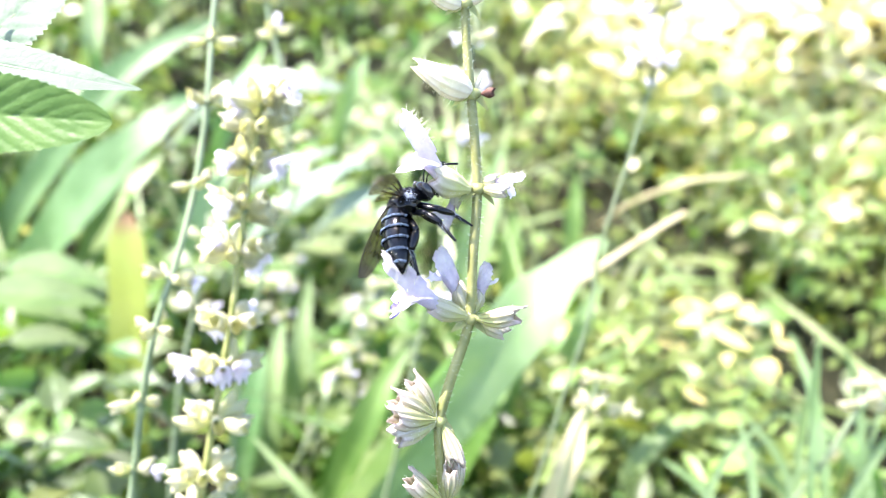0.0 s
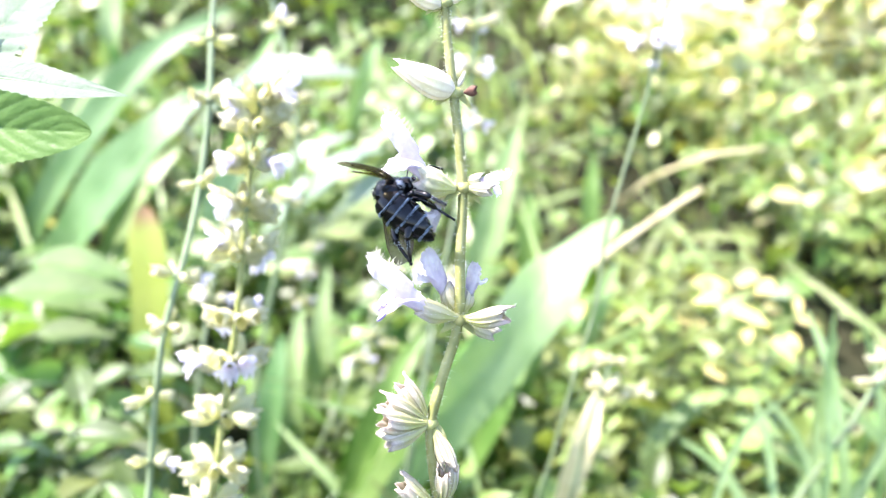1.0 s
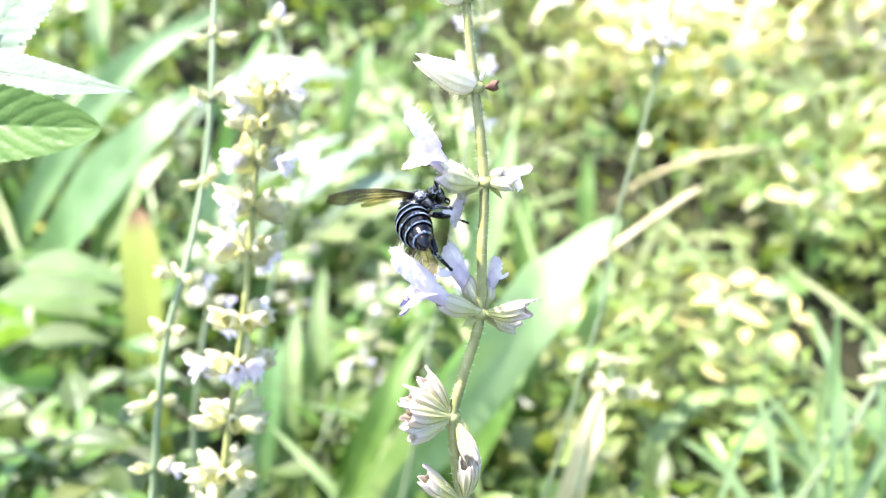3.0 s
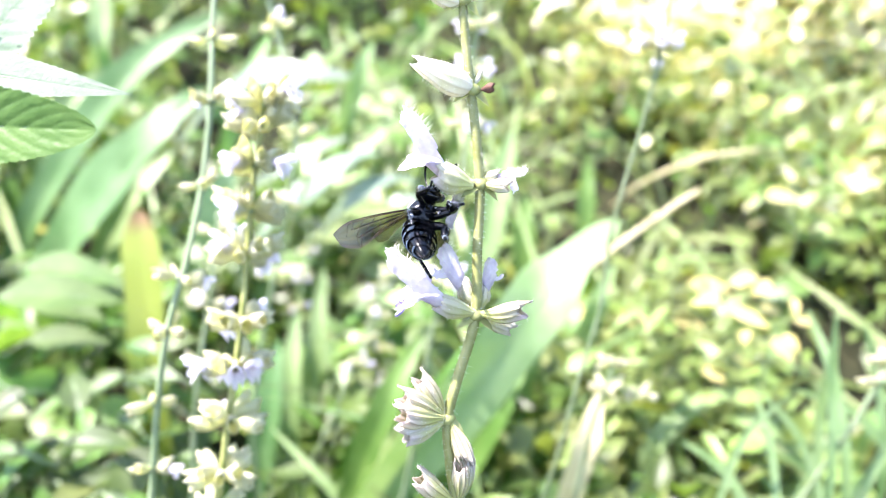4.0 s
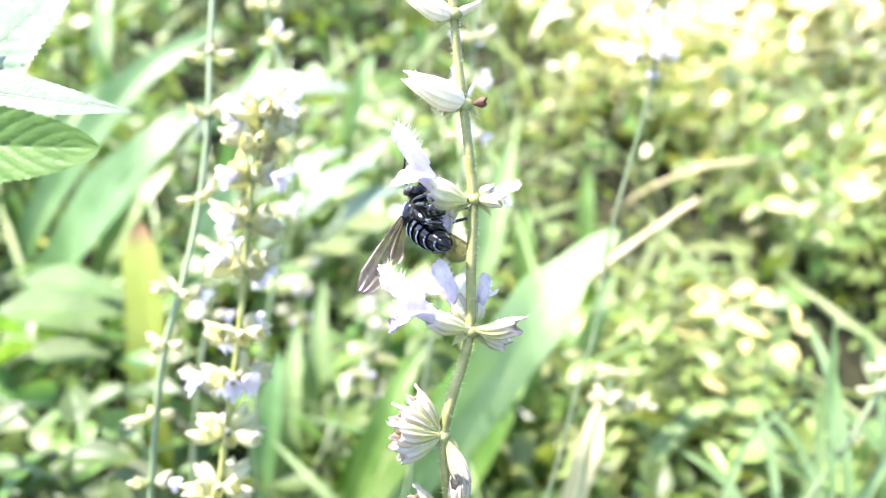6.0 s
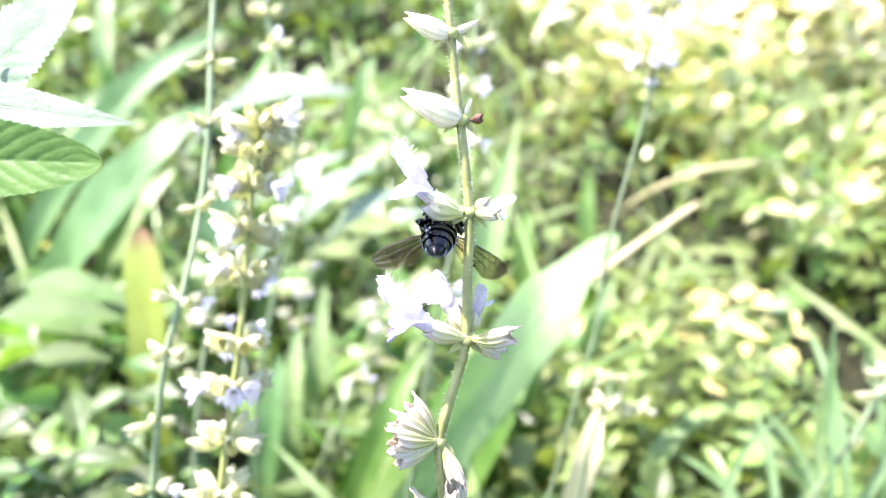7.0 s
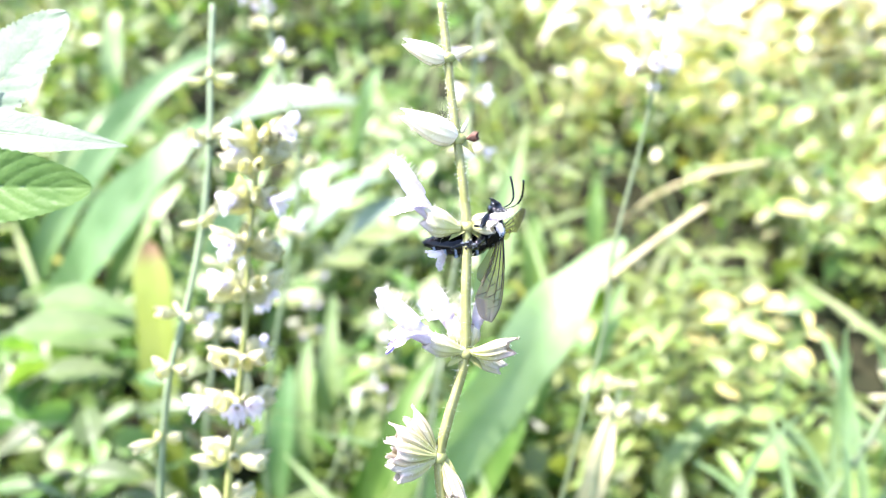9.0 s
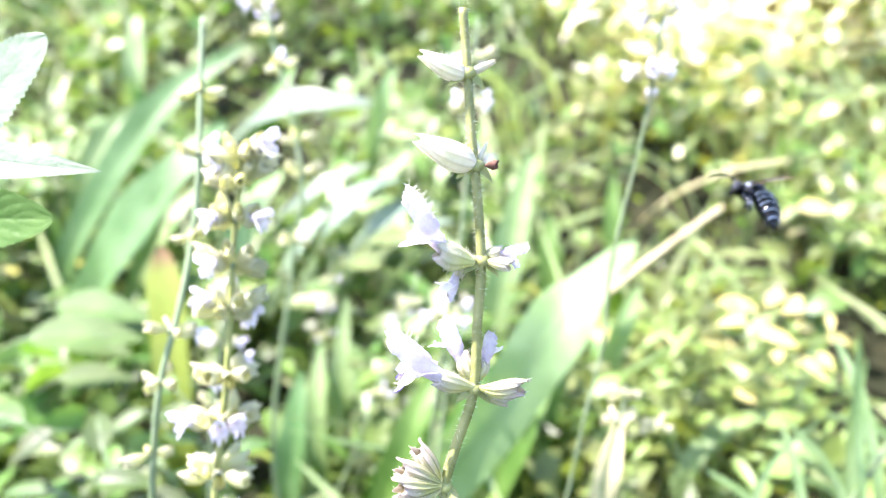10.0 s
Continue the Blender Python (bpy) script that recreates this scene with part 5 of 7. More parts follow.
def bee():
    rng = random.Random(8)
    ob = thing("bee", "black bee with pale blue abdomen bands", "bee")
    th = part("thorax", mesh_of("thorax", *ball(0.0031, 0.0026, 0.0025, (0, 0, 0), 40, 56, 0.10)), M_BEE, ob)
    fuzz = []
    for _ in range(900):
        d = Vector((rng.gauss(0, 1), rng.gauss(0, 1), rng.gauss(0.2, 1))).normalized()
        q = Vector((d.x * 0.0031, d.y * 0.0026, d.z * 0.0025))
        fuzz.append(bristle(q, q + (d + Vector((-0.5, 0, 0))).normalized() * rng.uniform(0.0003, 0.0007), 0.00004))
    part("thorax_hair", mesh_of("thorax_hair", *joined(fuzz)), M_BEE, th)
    pale = []
    for side in (-1, 1):
        for _ in range(130):
            d = (Vector((0.25, side * 0.75, 0.45)) + Vector((rng.gauss(0, 0.16), rng.gauss(0, 0.16), rng.gauss(0, 0.16)))).normalized()
            q = Vector((d.x * 0.0031, d.y * 0.0026, d.z * 0.0025))
            pale.append(bristle(q, q + d * rng.uniform(0.0002, 0.0005), 0.00006))
    part("pale_hair", mesh_of("pale_hair", *joined(pale)), M_FUZZ, th, "patches of pale blue hair")
    hd = part("head", mesh_of("head", *joined([ball(0.0014, 0.0024, 0.0020, (0.0040, 0, -0.0004), 14, 22, 0.05), ball(0.0010, 0.0011, 0.0012, (0.0049, 0, -0.0011))])), M_BEE, ob)
    for s in (-1, 1):
        part("eye", mesh_of("eye", *ball(0.0009, 0.0007, 0.0016, (0.0042, s * 0.0021, -0.0001))), M_EYE, hd)
        a = [Vector((0.0050, s * 0.0006, 0.0006)), Vector((0.0064, s * 0.0011, 0.0020)), Vector((0.0072, s * 0.0014, 0.0023)), Vector((0.0092, s * 0.0022, 0.0018)), Vector((0.0112, s * 0.0029, 0.0006))]
        part("antenna", mesh_of("antenna", *tube(smooth_path(a, 4), lambda u: 0.00013 if u < 0.4 else 0.00021, 7)), M_BEE, hd)
        j = [Vector((0.0052, s * 0.0010, -0.0016)), Vector((0.0058, s * 0.0007, -0.0023)), Vector((0.0057, s * 0.0001, -0.0029))]
        part("mandible", mesh_of("mandible", *tube(smooth_path(j, 3), lambda u: 0.0003 * (1 - 0.7 * u), 6)), M_BEE, hd)
    core = lathe(20, 28, lambda u, a: Vector((-u * AB_LEN * 0.99, ab_radius(min(u, 0.985)) * 0.9 * math.cos(a), ab_radius(min(u, 0.985)) * 0.78 * math.sin(a) - 0.0010 * u * u)))
    ab = part("abdomen", mesh_of("abdomen", *core), M_BEE, ob)
    for i in range(6):
        part("segment", mesh_of("segment", *tergite(i, 6)), M_BEE, ab)
    for i in range(5):
        part("band", band_mesh(i, 6), M_BAND, ab, "pale blue hair band")
    fringe = []
    for _ in range(900):
        s, a = rng.uniform(0.02, 0.97), rng.uniform(0, math.tau)
        r = ab_radius(s)
        q = Vector((-s * AB_LEN, r * 1.04 * math.cos(a), r * 0.86 * math.sin(a) - 0.0010 * s * s))
        fringe.append(bristle(q, q + Vector((-0.0004, math.cos(a) * 0.00022, math.sin(a) * 0.00022)) * rng.uniform(0.6, 1.3), 0.00004))
    part("abdomen_hair", mesh_of("abdomen_hair", *joined(fringe)), M_BEE, ab)
    lw, rw = bee_wing(ob, "wing", 1), bee_wing(ob, "wing", -1)
    legs = []
    for s in (-1, 1):
        for pts, tk in (([(0.0018, s * 0.0010, -0.0018), (0.0042, s * 0.0020, -0.0042), (0.0074, s * 0.0018, -0.0034), (0.0108, s * 0.0012, -0.0052)], 0.00044),
                        ([(0.0002, s * 0.0013, -0.0020), (0.0012, s * 0.0034, -0.0056), (0.0036, s * 0.0036, -0.0082), (0.0060, s * 0.0030, -0.0116)], 0.00050),
                        ([(-0.0014, s * 0.0012, -0.0019), (-0.0016, s * 0.0034, -0.0056), (-0.0046, s * 0.0036, -0.0076), (-0.0066, s * 0.0030, -0.0112)], 0.00060)):
            lg = part("leg", leg_mesh(pts, tk, rng), M_BEE, ob)
            lg.location = pts[0]
            tuft, hip = [], Vector(pts[0])
            for _ in range(46):
                q = Vector(pts[2]).lerp(Vector(pts[3]), rng.uniform(-0.25, 0.35)) - hip
                w = Vector((rng.gauss(0, 1), rng.gauss(0, 1), rng.gauss(0, 1))).normalized()
                tuft.append(bristle(q + w * tk * 0.5, q + w * tk * 1.15 + (Vector(pts[3]) - Vector(pts[2])).normalized() * tk, 0.00005))
            part("leg_hair", mesh_of("leg_hair", *joined(tuft)), M_FUZZ, lg, "pale grey-blue hair tuft")
            legs.append(lg)
    return ob, ab, lw, rw, legs


spike_front = front_spike()
the_bee, bee_abdomen, bee_left_wing, bee_right_wing, bee_legs = bee()


# ---- what moves ----
def motions():
    walk(side_shoot, [
        (0.00, pose(-0.00027, 0.00009, 0.00001, 0.000, -0.000, 0.000)),
        (0.50, pose(-0.00167, 0.00016, 0.00039, 0.000, -0.000, 0.000)),
        (1.00, pose(-0.00121, -0.00004, 0.00073, 0.000, -0.000, 0.000)),
        (1.50, pose(-0.00194, 0.00015, 0.00042, 0.000, -0.000, 0.000)),
        (2.00, pose(-0.00063, -0.00013, 0.00000, 0.000, -0.000, 0.000)),
        (2.50, pose(-0.00137, -0.00007, 0.00028, 0.000, -0.000, 0.000)),
        (4.00, pose(-0.00229, 0.00019, 0.00049, 0.000, -0.000, 0.000)),
        (4.50, pose(-0.00104, 0.00109, 0.00005, 0.000, -0.000, 0.000)),
        (5.00, pose(-0.00100, 0.00018, 0.00038, 0.000, -0.000, 0.000)),
        (5.50, pose(-0.00124, 0.00002, 0.00032, 0.000, -0.000, 0.000)),
        (7.00, pose(-0.00063, 0.00028, 0.00067, 0.000, -0.000, 0.000)),
        (7.50, pose(-0.00096, -0.00016, 0.00043, 0.000, -0.000, 0.000)),
        (8.00, pose(-0.00076, 0.00036, 0.00039, 0.000, -0.000, 0.000)),
        (8.50, pose(-0.00179, 0.00003, 0.00019, 0.000, -0.000, 0.000)),
        (9.00, pose(-0.00068, -0.00050, 0.00051, 0.000, -0.000, 0.000)),
        (9.50, pose(0.00099, -0.00036, -0.00012, 0.000, -0.000, 0.000)),
        (9.60, pose(0.00120, -0.00050, 0.00022, 0.000, -0.000, 0.000)),
        (9.70, pose(0.00127, -0.00036, 0.00076, 0.000, -0.000, 0.000)),
        (9.80, pose(0.00122, -0.00060, 0.00078, 0.000, -0.000, 0.000)),
        (10.00, pose(0.00127, -0.00080, 0.00045, 0.000, -0.000, 0.000)),
    ])
    walk(spike_front, [
        (0.00, pose(0.00135, 0.01350, -0.00385, 1.988, 0.117, 1.178)),
        (0.50, pose(0.00134, -0.00258, 0.00096, 0.080, 0.136, 1.068)),
        (1.00, pose(0.00134, -0.00903, 0.00300, -0.739, 0.171, 1.079)),
        (1.50, pose(-0.00141, 0.00630, -0.00165, 1.146, 0.532, 1.211)),
        (2.00, pose(0.00107, -0.00452, 0.00139, -0.614, 0.016, 0.497)),
        (2.50, pose(0.00096, 0.00141, -0.00049, 0.123, -0.062, 0.196)),
        (4.00, pose(-0.00232, -0.00404, 0.00136, -0.500, 0.597, 0.861)),
        (4.50, pose(0.00085, -0.00257, 0.00084, -0.538, 0.091, 0.617)),
        (5.00, pose(-0.00033, -0.00194, 0.00051, -0.429, 0.252, 0.635)),
        (5.50, pose(-0.00082, -0.00164, 0.00062, 0.124, 0.461, 1.234)),
        (7.00, pose(-0.00199, -0.00194, 0.00048, -0.339, 0.372, 0.330)),
        (7.50, pose(-0.00388, -0.00609, 0.00200, -0.865, 0.704, 0.566)),
        (8.00, pose(-0.00389, -0.00118, 0.00032, -0.228, 0.528, -0.063)),
        (8.50, pose(-0.00591, 0.00340, -0.00145, 0.173, 0.874, -0.095)),
        (9.00, pose(-0.00381, -0.04002, 0.01401, -6.134, 0.164, -0.984)),
        (9.30, pose(-0.00496, -0.01425, 0.00365, -2.407, 0.656, -0.543)),
        (9.40, pose(-0.01485, 0.04844, -0.01292, 6.539, 3.729, 4.645)),
        (9.50, pose(-0.02343, 0.04674, -0.01283, 7.209, 5.540, 7.706)),
        (9.60, pose(-0.00484, -0.01815, 0.00389, -2.405, 0.374, -0.160)),
        (9.70, pose(-0.00597, 0.02927, -0.00777, 4.328, 1.970, 4.881)),
        (9.80, pose(-0.01959, 0.02241, -0.00679, 2.954, 4.275, 1.919)),
        (9.90, pose(-0.02166, 0.04161, -0.01143, 5.691, 4.600, 2.495)),
        (10.00, pose(-0.02206, 0.04155, -0.01132, 5.681, 4.686, 2.479)),
    ])
    walk(the_bee, [
        (0.00, pose(-0.00725, 0.12462, 0.42017, -18.59, -30.15, 34.32)),
        (0.30, pose(-0.00625, 0.12442, 0.42151, -36.22, -4.88, 45.66)),
        (0.50, pose(-0.00633, 0.12461, 0.42303, -28.66, -2.20, 54.17)),
        (0.70, pose(-0.00667, 0.12416, 0.42309, -26.90, -5.12, 52.85)),
        (1.00, pose(-0.00715, 0.12395, 0.42287, -19.73, -1.71, 51.64)),
        (1.50, pose(-0.00796, 0.12500, 0.42077, -17.47, -6.03, 41.76)),
        (2.00, pose(-0.00818, 0.12645, 0.41993, -17.61, -4.65, 40.84)),
        (2.50, pose(-0.00709, 0.12629, 0.41879, -22.51, -9.02, 46.38)),
        (2.70, pose(-0.00683, 0.12622, 0.41878, -24.07, -8.33, 48.47)),
        (3.07, pose(-0.00632, 0.12670, 0.41808, -43.71, -20.12, 39.57)),
        (3.43, pose(-0.00537, 0.12761, 0.41678, -82.60, -46.64, 35.69)),
        (3.80, pose(-0.00486, 0.12809, 0.41608, -113.60, -59.60, 47.06)),
        (4.50, pose(-0.00457, 0.12988, 0.41629, -126.73, -44.03, 58.59)),
        (5.00, pose(-0.00456, 0.13034, 0.41711, -134.06, -37.84, 69.70)),
        (5.20, pose(-0.00684, 0.12991, 0.41785, -116.60, -47.39, 59.34)),
        (5.50, pose(-0.00645, 0.12765, 0.41856, -107.29, -64.58, 58.81)),
        (5.70, pose(-0.00573, 0.12766, 0.41906, -127.35, -52.62, 81.92)),
        (6.07, pose(-0.00412, 0.12893, 0.41890, 34.49, -143.36, -90.02)),
        (6.43, pose(-0.00112, 0.13128, 0.41858, -168.85, -5.31, 89.43)),
        (6.80, pose(0.00049, 0.13254, 0.41842, -1.56, 169.27, -96.07)),
        (7.00, pose(0.00050, 0.13230, 0.41837, -1.52, 169.10, -96.04)),
        (7.30, pose(0.00119, 0.13143, 0.41773, -149.10, -2.85, 51.76)),
        (7.50, pose(0.00102, 0.13115, 0.41770, -140.36, 1.11, 47.77)),
        (8.00, pose(0.00295, 0.13106, 0.41616, -129.08, -14.91, 6.64)),
        (8.20, pose(0.00136, 0.13250, 0.41635, -130.76, -34.14, 17.53)),
        (8.50, pose(0.00715, 0.13515, 0.41783, -117.46, -48.35, 24.98)),
        (8.75, pose(0.00864, 0.13529, 0.41798, -156.15, -55.43, 29.05)),
        (9.00, pose(0.01014, 0.13543, 0.41813, 158.06, -59.01, 41.29)),
        (9.20, pose(0.00992, 0.13587, 0.41835, 72.25, -67.05, 105.20)),
        (9.30, pose(0.01140, 0.13629, 0.41812, 34.54, -62.48, 127.41)),
        (9.40, pose(0.01870, 0.13511, 0.42420, 15.51, -49.69, 150.65)),
        (9.50, pose(0.04525, 0.16475, 0.42387, 15.35, -24.92, 160.45)),
        (9.60, pose(0.07968, 0.19193, 0.41669, 17.91, -16.48, 155.98)),
        (9.70, pose(0.08429, 0.19715, 0.41223, 18.69, -18.30, 154.92)),
        (9.80, pose(0.08406, 0.19895, 0.40583, 18.72, -16.19, 156.10)),
        (9.90, pose(0.08369, 0.19905, 0.40563, 22.89, -8.74, 147.72)),
        (10.00, pose(0.08302, 0.19900, 0.40554, 24.96, -2.90, 144.09)),
    ])
    walk(bee_abdomen, [
        (0.00, pose(-0.00200, 0.00000, -0.00030, -12.95, -36.82, 37.67)),
        (0.30, pose(-0.00200, 0.00000, -0.00030, -4.93, -57.65, 8.95)),
        (0.50, pose(-0.00200, 0.00000, -0.00030, -37.08, -80.60, 43.15)),
        (0.70, pose(-0.00200, 0.00000, -0.00030, -74.33, -75.33, 88.96)),
        (1.00, pose(-0.00200, 0.00000, -0.00030, -79.41, -53.64, 117.32)),
        (1.50, pose(-0.00200, 0.00000, -0.00030, -84.63, -46.04, 129.96)),
        (2.00, pose(-0.00200, 0.00000, -0.00030, -34.58, -30.68, 97.23)),
        (2.50, pose(-0.00200, 0.00000, -0.00030, -16.47, -22.45, 72.19)),
        (2.70, pose(-0.00200, 0.00000, -0.00030, -14.18, -21.44, 66.62)),
        (3.07, pose(-0.00200, 0.00000, -0.00030, -17.83, -31.89, 57.53)),
        (3.43, pose(-0.00200, 0.00000, -0.00030, -19.38, -52.11, 38.51)),
        (3.80, pose(-0.00200, 0.00000, -0.00030, -14.60, -62.76, 23.73)),
        (4.50, pose(-0.00200, 0.00000, -0.00030, 1.89, -40.98, -5.07)),
        (5.00, pose(-0.00200, 0.00000, -0.00030, 2.26, -28.00, -9.03)),
        (5.20, pose(-0.00200, 0.00000, -0.00030, 5.12, -61.53, -8.59)),
        (5.50, pose(-0.00200, 0.00000, -0.00030, -8.55, -72.72, 11.60)),
        (5.70, pose(-0.00200, 0.00000, -0.00030, 4.42, -61.57, -7.41)),
        (6.07, pose(-0.00200, 0.00000, -0.00030, 2.05, -42.06, -5.32)),
        (6.43, pose(-0.00200, 0.00000, -0.00030, 0.21, -5.78, -4.16)),
        (6.80, pose(-0.00200, 0.00000, -0.00030, -0.48, 13.77, -4.02)),
        (7.00, pose(-0.00200, 0.00000, -0.00030, -0.48, 18.18, -3.00)),
        (7.30, pose(-0.00200, 0.00000, -0.00030, 1.75, -13.23, -14.98)),
        (7.50, pose(-0.00200, 0.00000, -0.00030, 1.51, -13.95, -12.29)),
        (8.00, pose(-0.00200, 0.00000, -0.00030, 2.81, -49.70, -6.06)),
        (8.20, pose(-0.00200, 0.00000, -0.00030, 1.83, -50.26, -3.91)),
        (8.35, pose(-0.00200, 0.00000, -0.00030, -5.86, -31.10, 20.85)),
        (8.50, pose(-0.00200, 0.00000, -0.00030, -4.06, -11.16, 39.86)),
        (9.00, pose(-0.00200, 0.00000, -0.00030, -16.13, -56.26, 29.69)),
        (9.20, pose(-0.00200, 0.00000, -0.00030, 23.01, -71.17, -31.76)),
        (9.30, pose(-0.00200, 0.00000, -0.00030, 34.60, -58.68, -57.98)),
        (9.40, pose(-0.00200, 0.00000, -0.00030, 10.67, -22.51, -50.27)),
        (9.50, pose(-0.00200, 0.00000, -0.00030, 7.22, -11.37, -64.75)),
        (9.60, pose(-0.00200, 0.00000, -0.00030, 8.84, -33.23, -29.05)),
        (9.70, pose(-0.00200, 0.00000, -0.00030, 12.90, -25.20, -53.66)),
        (9.80, pose(-0.00200, 0.00000, -0.00030, 13.40, -25.90, -54.11)),
        (9.90, pose(-0.00200, 0.00000, -0.00030, 12.38, -29.88, -44.23)),
        (10.00, pose(-0.00200, 0.00000, -0.00030, 11.75, -34.11, -37.10)),
    ])
    walk(bee_left_wing, [
        (0.00, pose(0.00040, 0.00170, 0.00190, 60.41, 24.83, -176.36)),
        (0.30, pose(0.00040, 0.00170, 0.00190, 33.32, 55.34, 152.49)),
        (0.50, pose(0.00040, 0.00170, 0.00190, -89.21, 115.72, -21.62)),
        (0.70, pose(0.00040, 0.00170, 0.00190, -109.64, 106.77, -42.91)),
        (1.00, pose(0.00040, 0.00170, 0.00190, 46.01, 78.05, 103.44)),
        (1.50, pose(0.00040, 0.00170, 0.00190, -22.47, 87.22, 44.65)),
        (2.00, pose(0.00040, 0.00170, 0.00190, -0.47, 73.46, 59.02)),
        (2.50, pose(0.00040, 0.00170, 0.00190, 23.57, 62.85, 72.70)),
        (2.70, pose(0.00040, 0.00170, 0.00190, 25.15, 60.67, 71.43)),
        (2.98, pose(0.00040, 0.00170, 0.00190, 77.75, 59.10, 113.41)),
        (3.25, pose(0.00040, 0.00170, 0.00190, -45.51, 160.55, -36.82)),
        (3.52, pose(0.00040, 0.00170, 0.00190, -8.52, -155.87, -48.68)),
        (3.80, pose(0.00040, 0.00170, 0.00190, 16.66, -141.50, -66.34)),
        (4.50, pose(0.00040, 0.00170, 0.00190, -141.32, -40.84, 86.63)),
        (5.00, pose(0.00040, 0.00170, 0.00190, -126.63, -12.89, 106.65)),
        (5.20, pose(0.00040, 0.00170, 0.00190, -140.56, -19.61, 95.11)),
        (5.50, pose(0.00040, 0.00170, 0.00190, 11.65, 166.29, -64.53)),
        (5.70, pose(0.00040, 0.00170, 0.00190, -154.73, -3.65, 96.30)),
        (6.07, pose(0.00040, 0.00170, 0.00190, -138.71, -12.29, 87.41)),
        (6.43, pose(0.00040, 0.00170, 0.00190, -104.72, -19.93, 65.08)),
        (6.80, pose(0.00040, 0.00170, 0.00190, -85.68, -18.39, 52.13)),
        (7.00, pose(0.00040, 0.00170, 0.00190, -74.89, -30.43, 51.00)),
        (7.10, pose(0.00040, 0.00170, 0.00190, -118.92, -32.22, 88.30)),
        (7.20, pose(0.00040, 0.00170, 0.00190, 26.03, -167.05, -64.12)),
        (7.30, pose(0.00040, 0.00170, 0.00190, 2.28, 163.85, -51.26)),
        (7.50, pose(0.00040, 0.00170, 0.00190, 9.88, 163.47, -53.25)),
        (8.00, pose(0.00040, 0.00170, 0.00190, -22.16, 130.57, -77.92)),
        (8.20, pose(0.00040, 0.00170, 0.00190, -23.63, 144.32, -81.17)),
        (8.50, pose(0.00040, 0.00170, 0.00190, -11.23, 138.45, -33.33)),
        (8.75, pose(0.00040, 0.00170, 0.00190, -43.93, 167.40, -34.34)),
        (9.00, pose(0.00040, 0.00170, 0.00190, -76.13, -167.54, -19.69)),
        (9.20, pose(0.00040, 0.00170, 0.00190, 72.00, -8.09, 171.82)),
        (9.25, pose(0.00040, 0.00170, 0.00190, 61.78, -17.82, 145.63)),
        (9.30, pose(0.00040, 0.00170, 0.00190, 56.69, -30.95, 119.25)),
        (9.40, pose(0.00040, 0.00170, 0.00190, 24.13, -34.65, 116.36)),
        (9.50, pose(0.00040, 0.00170, 0.00190, 19.97, -19.31, 112.49)),
        (9.60, pose(0.00040, 0.00170, 0.00190, 24.28, -17.40, 118.45)),
        (9.70, pose(0.00040, 0.00170, 0.00190, 32.32, -18.40, 116.32)),
        (9.80, pose(0.00040, 0.00170, 0.00190, 32.29, -20.32, 120.62)),
        (9.90, pose(0.00040, 0.00170, 0.00190, 27.14, -15.93, 133.17)),
        (10.00, pose(0.00040, 0.00170, 0.00190, 22.44, -11.62, 140.81)),
    ])
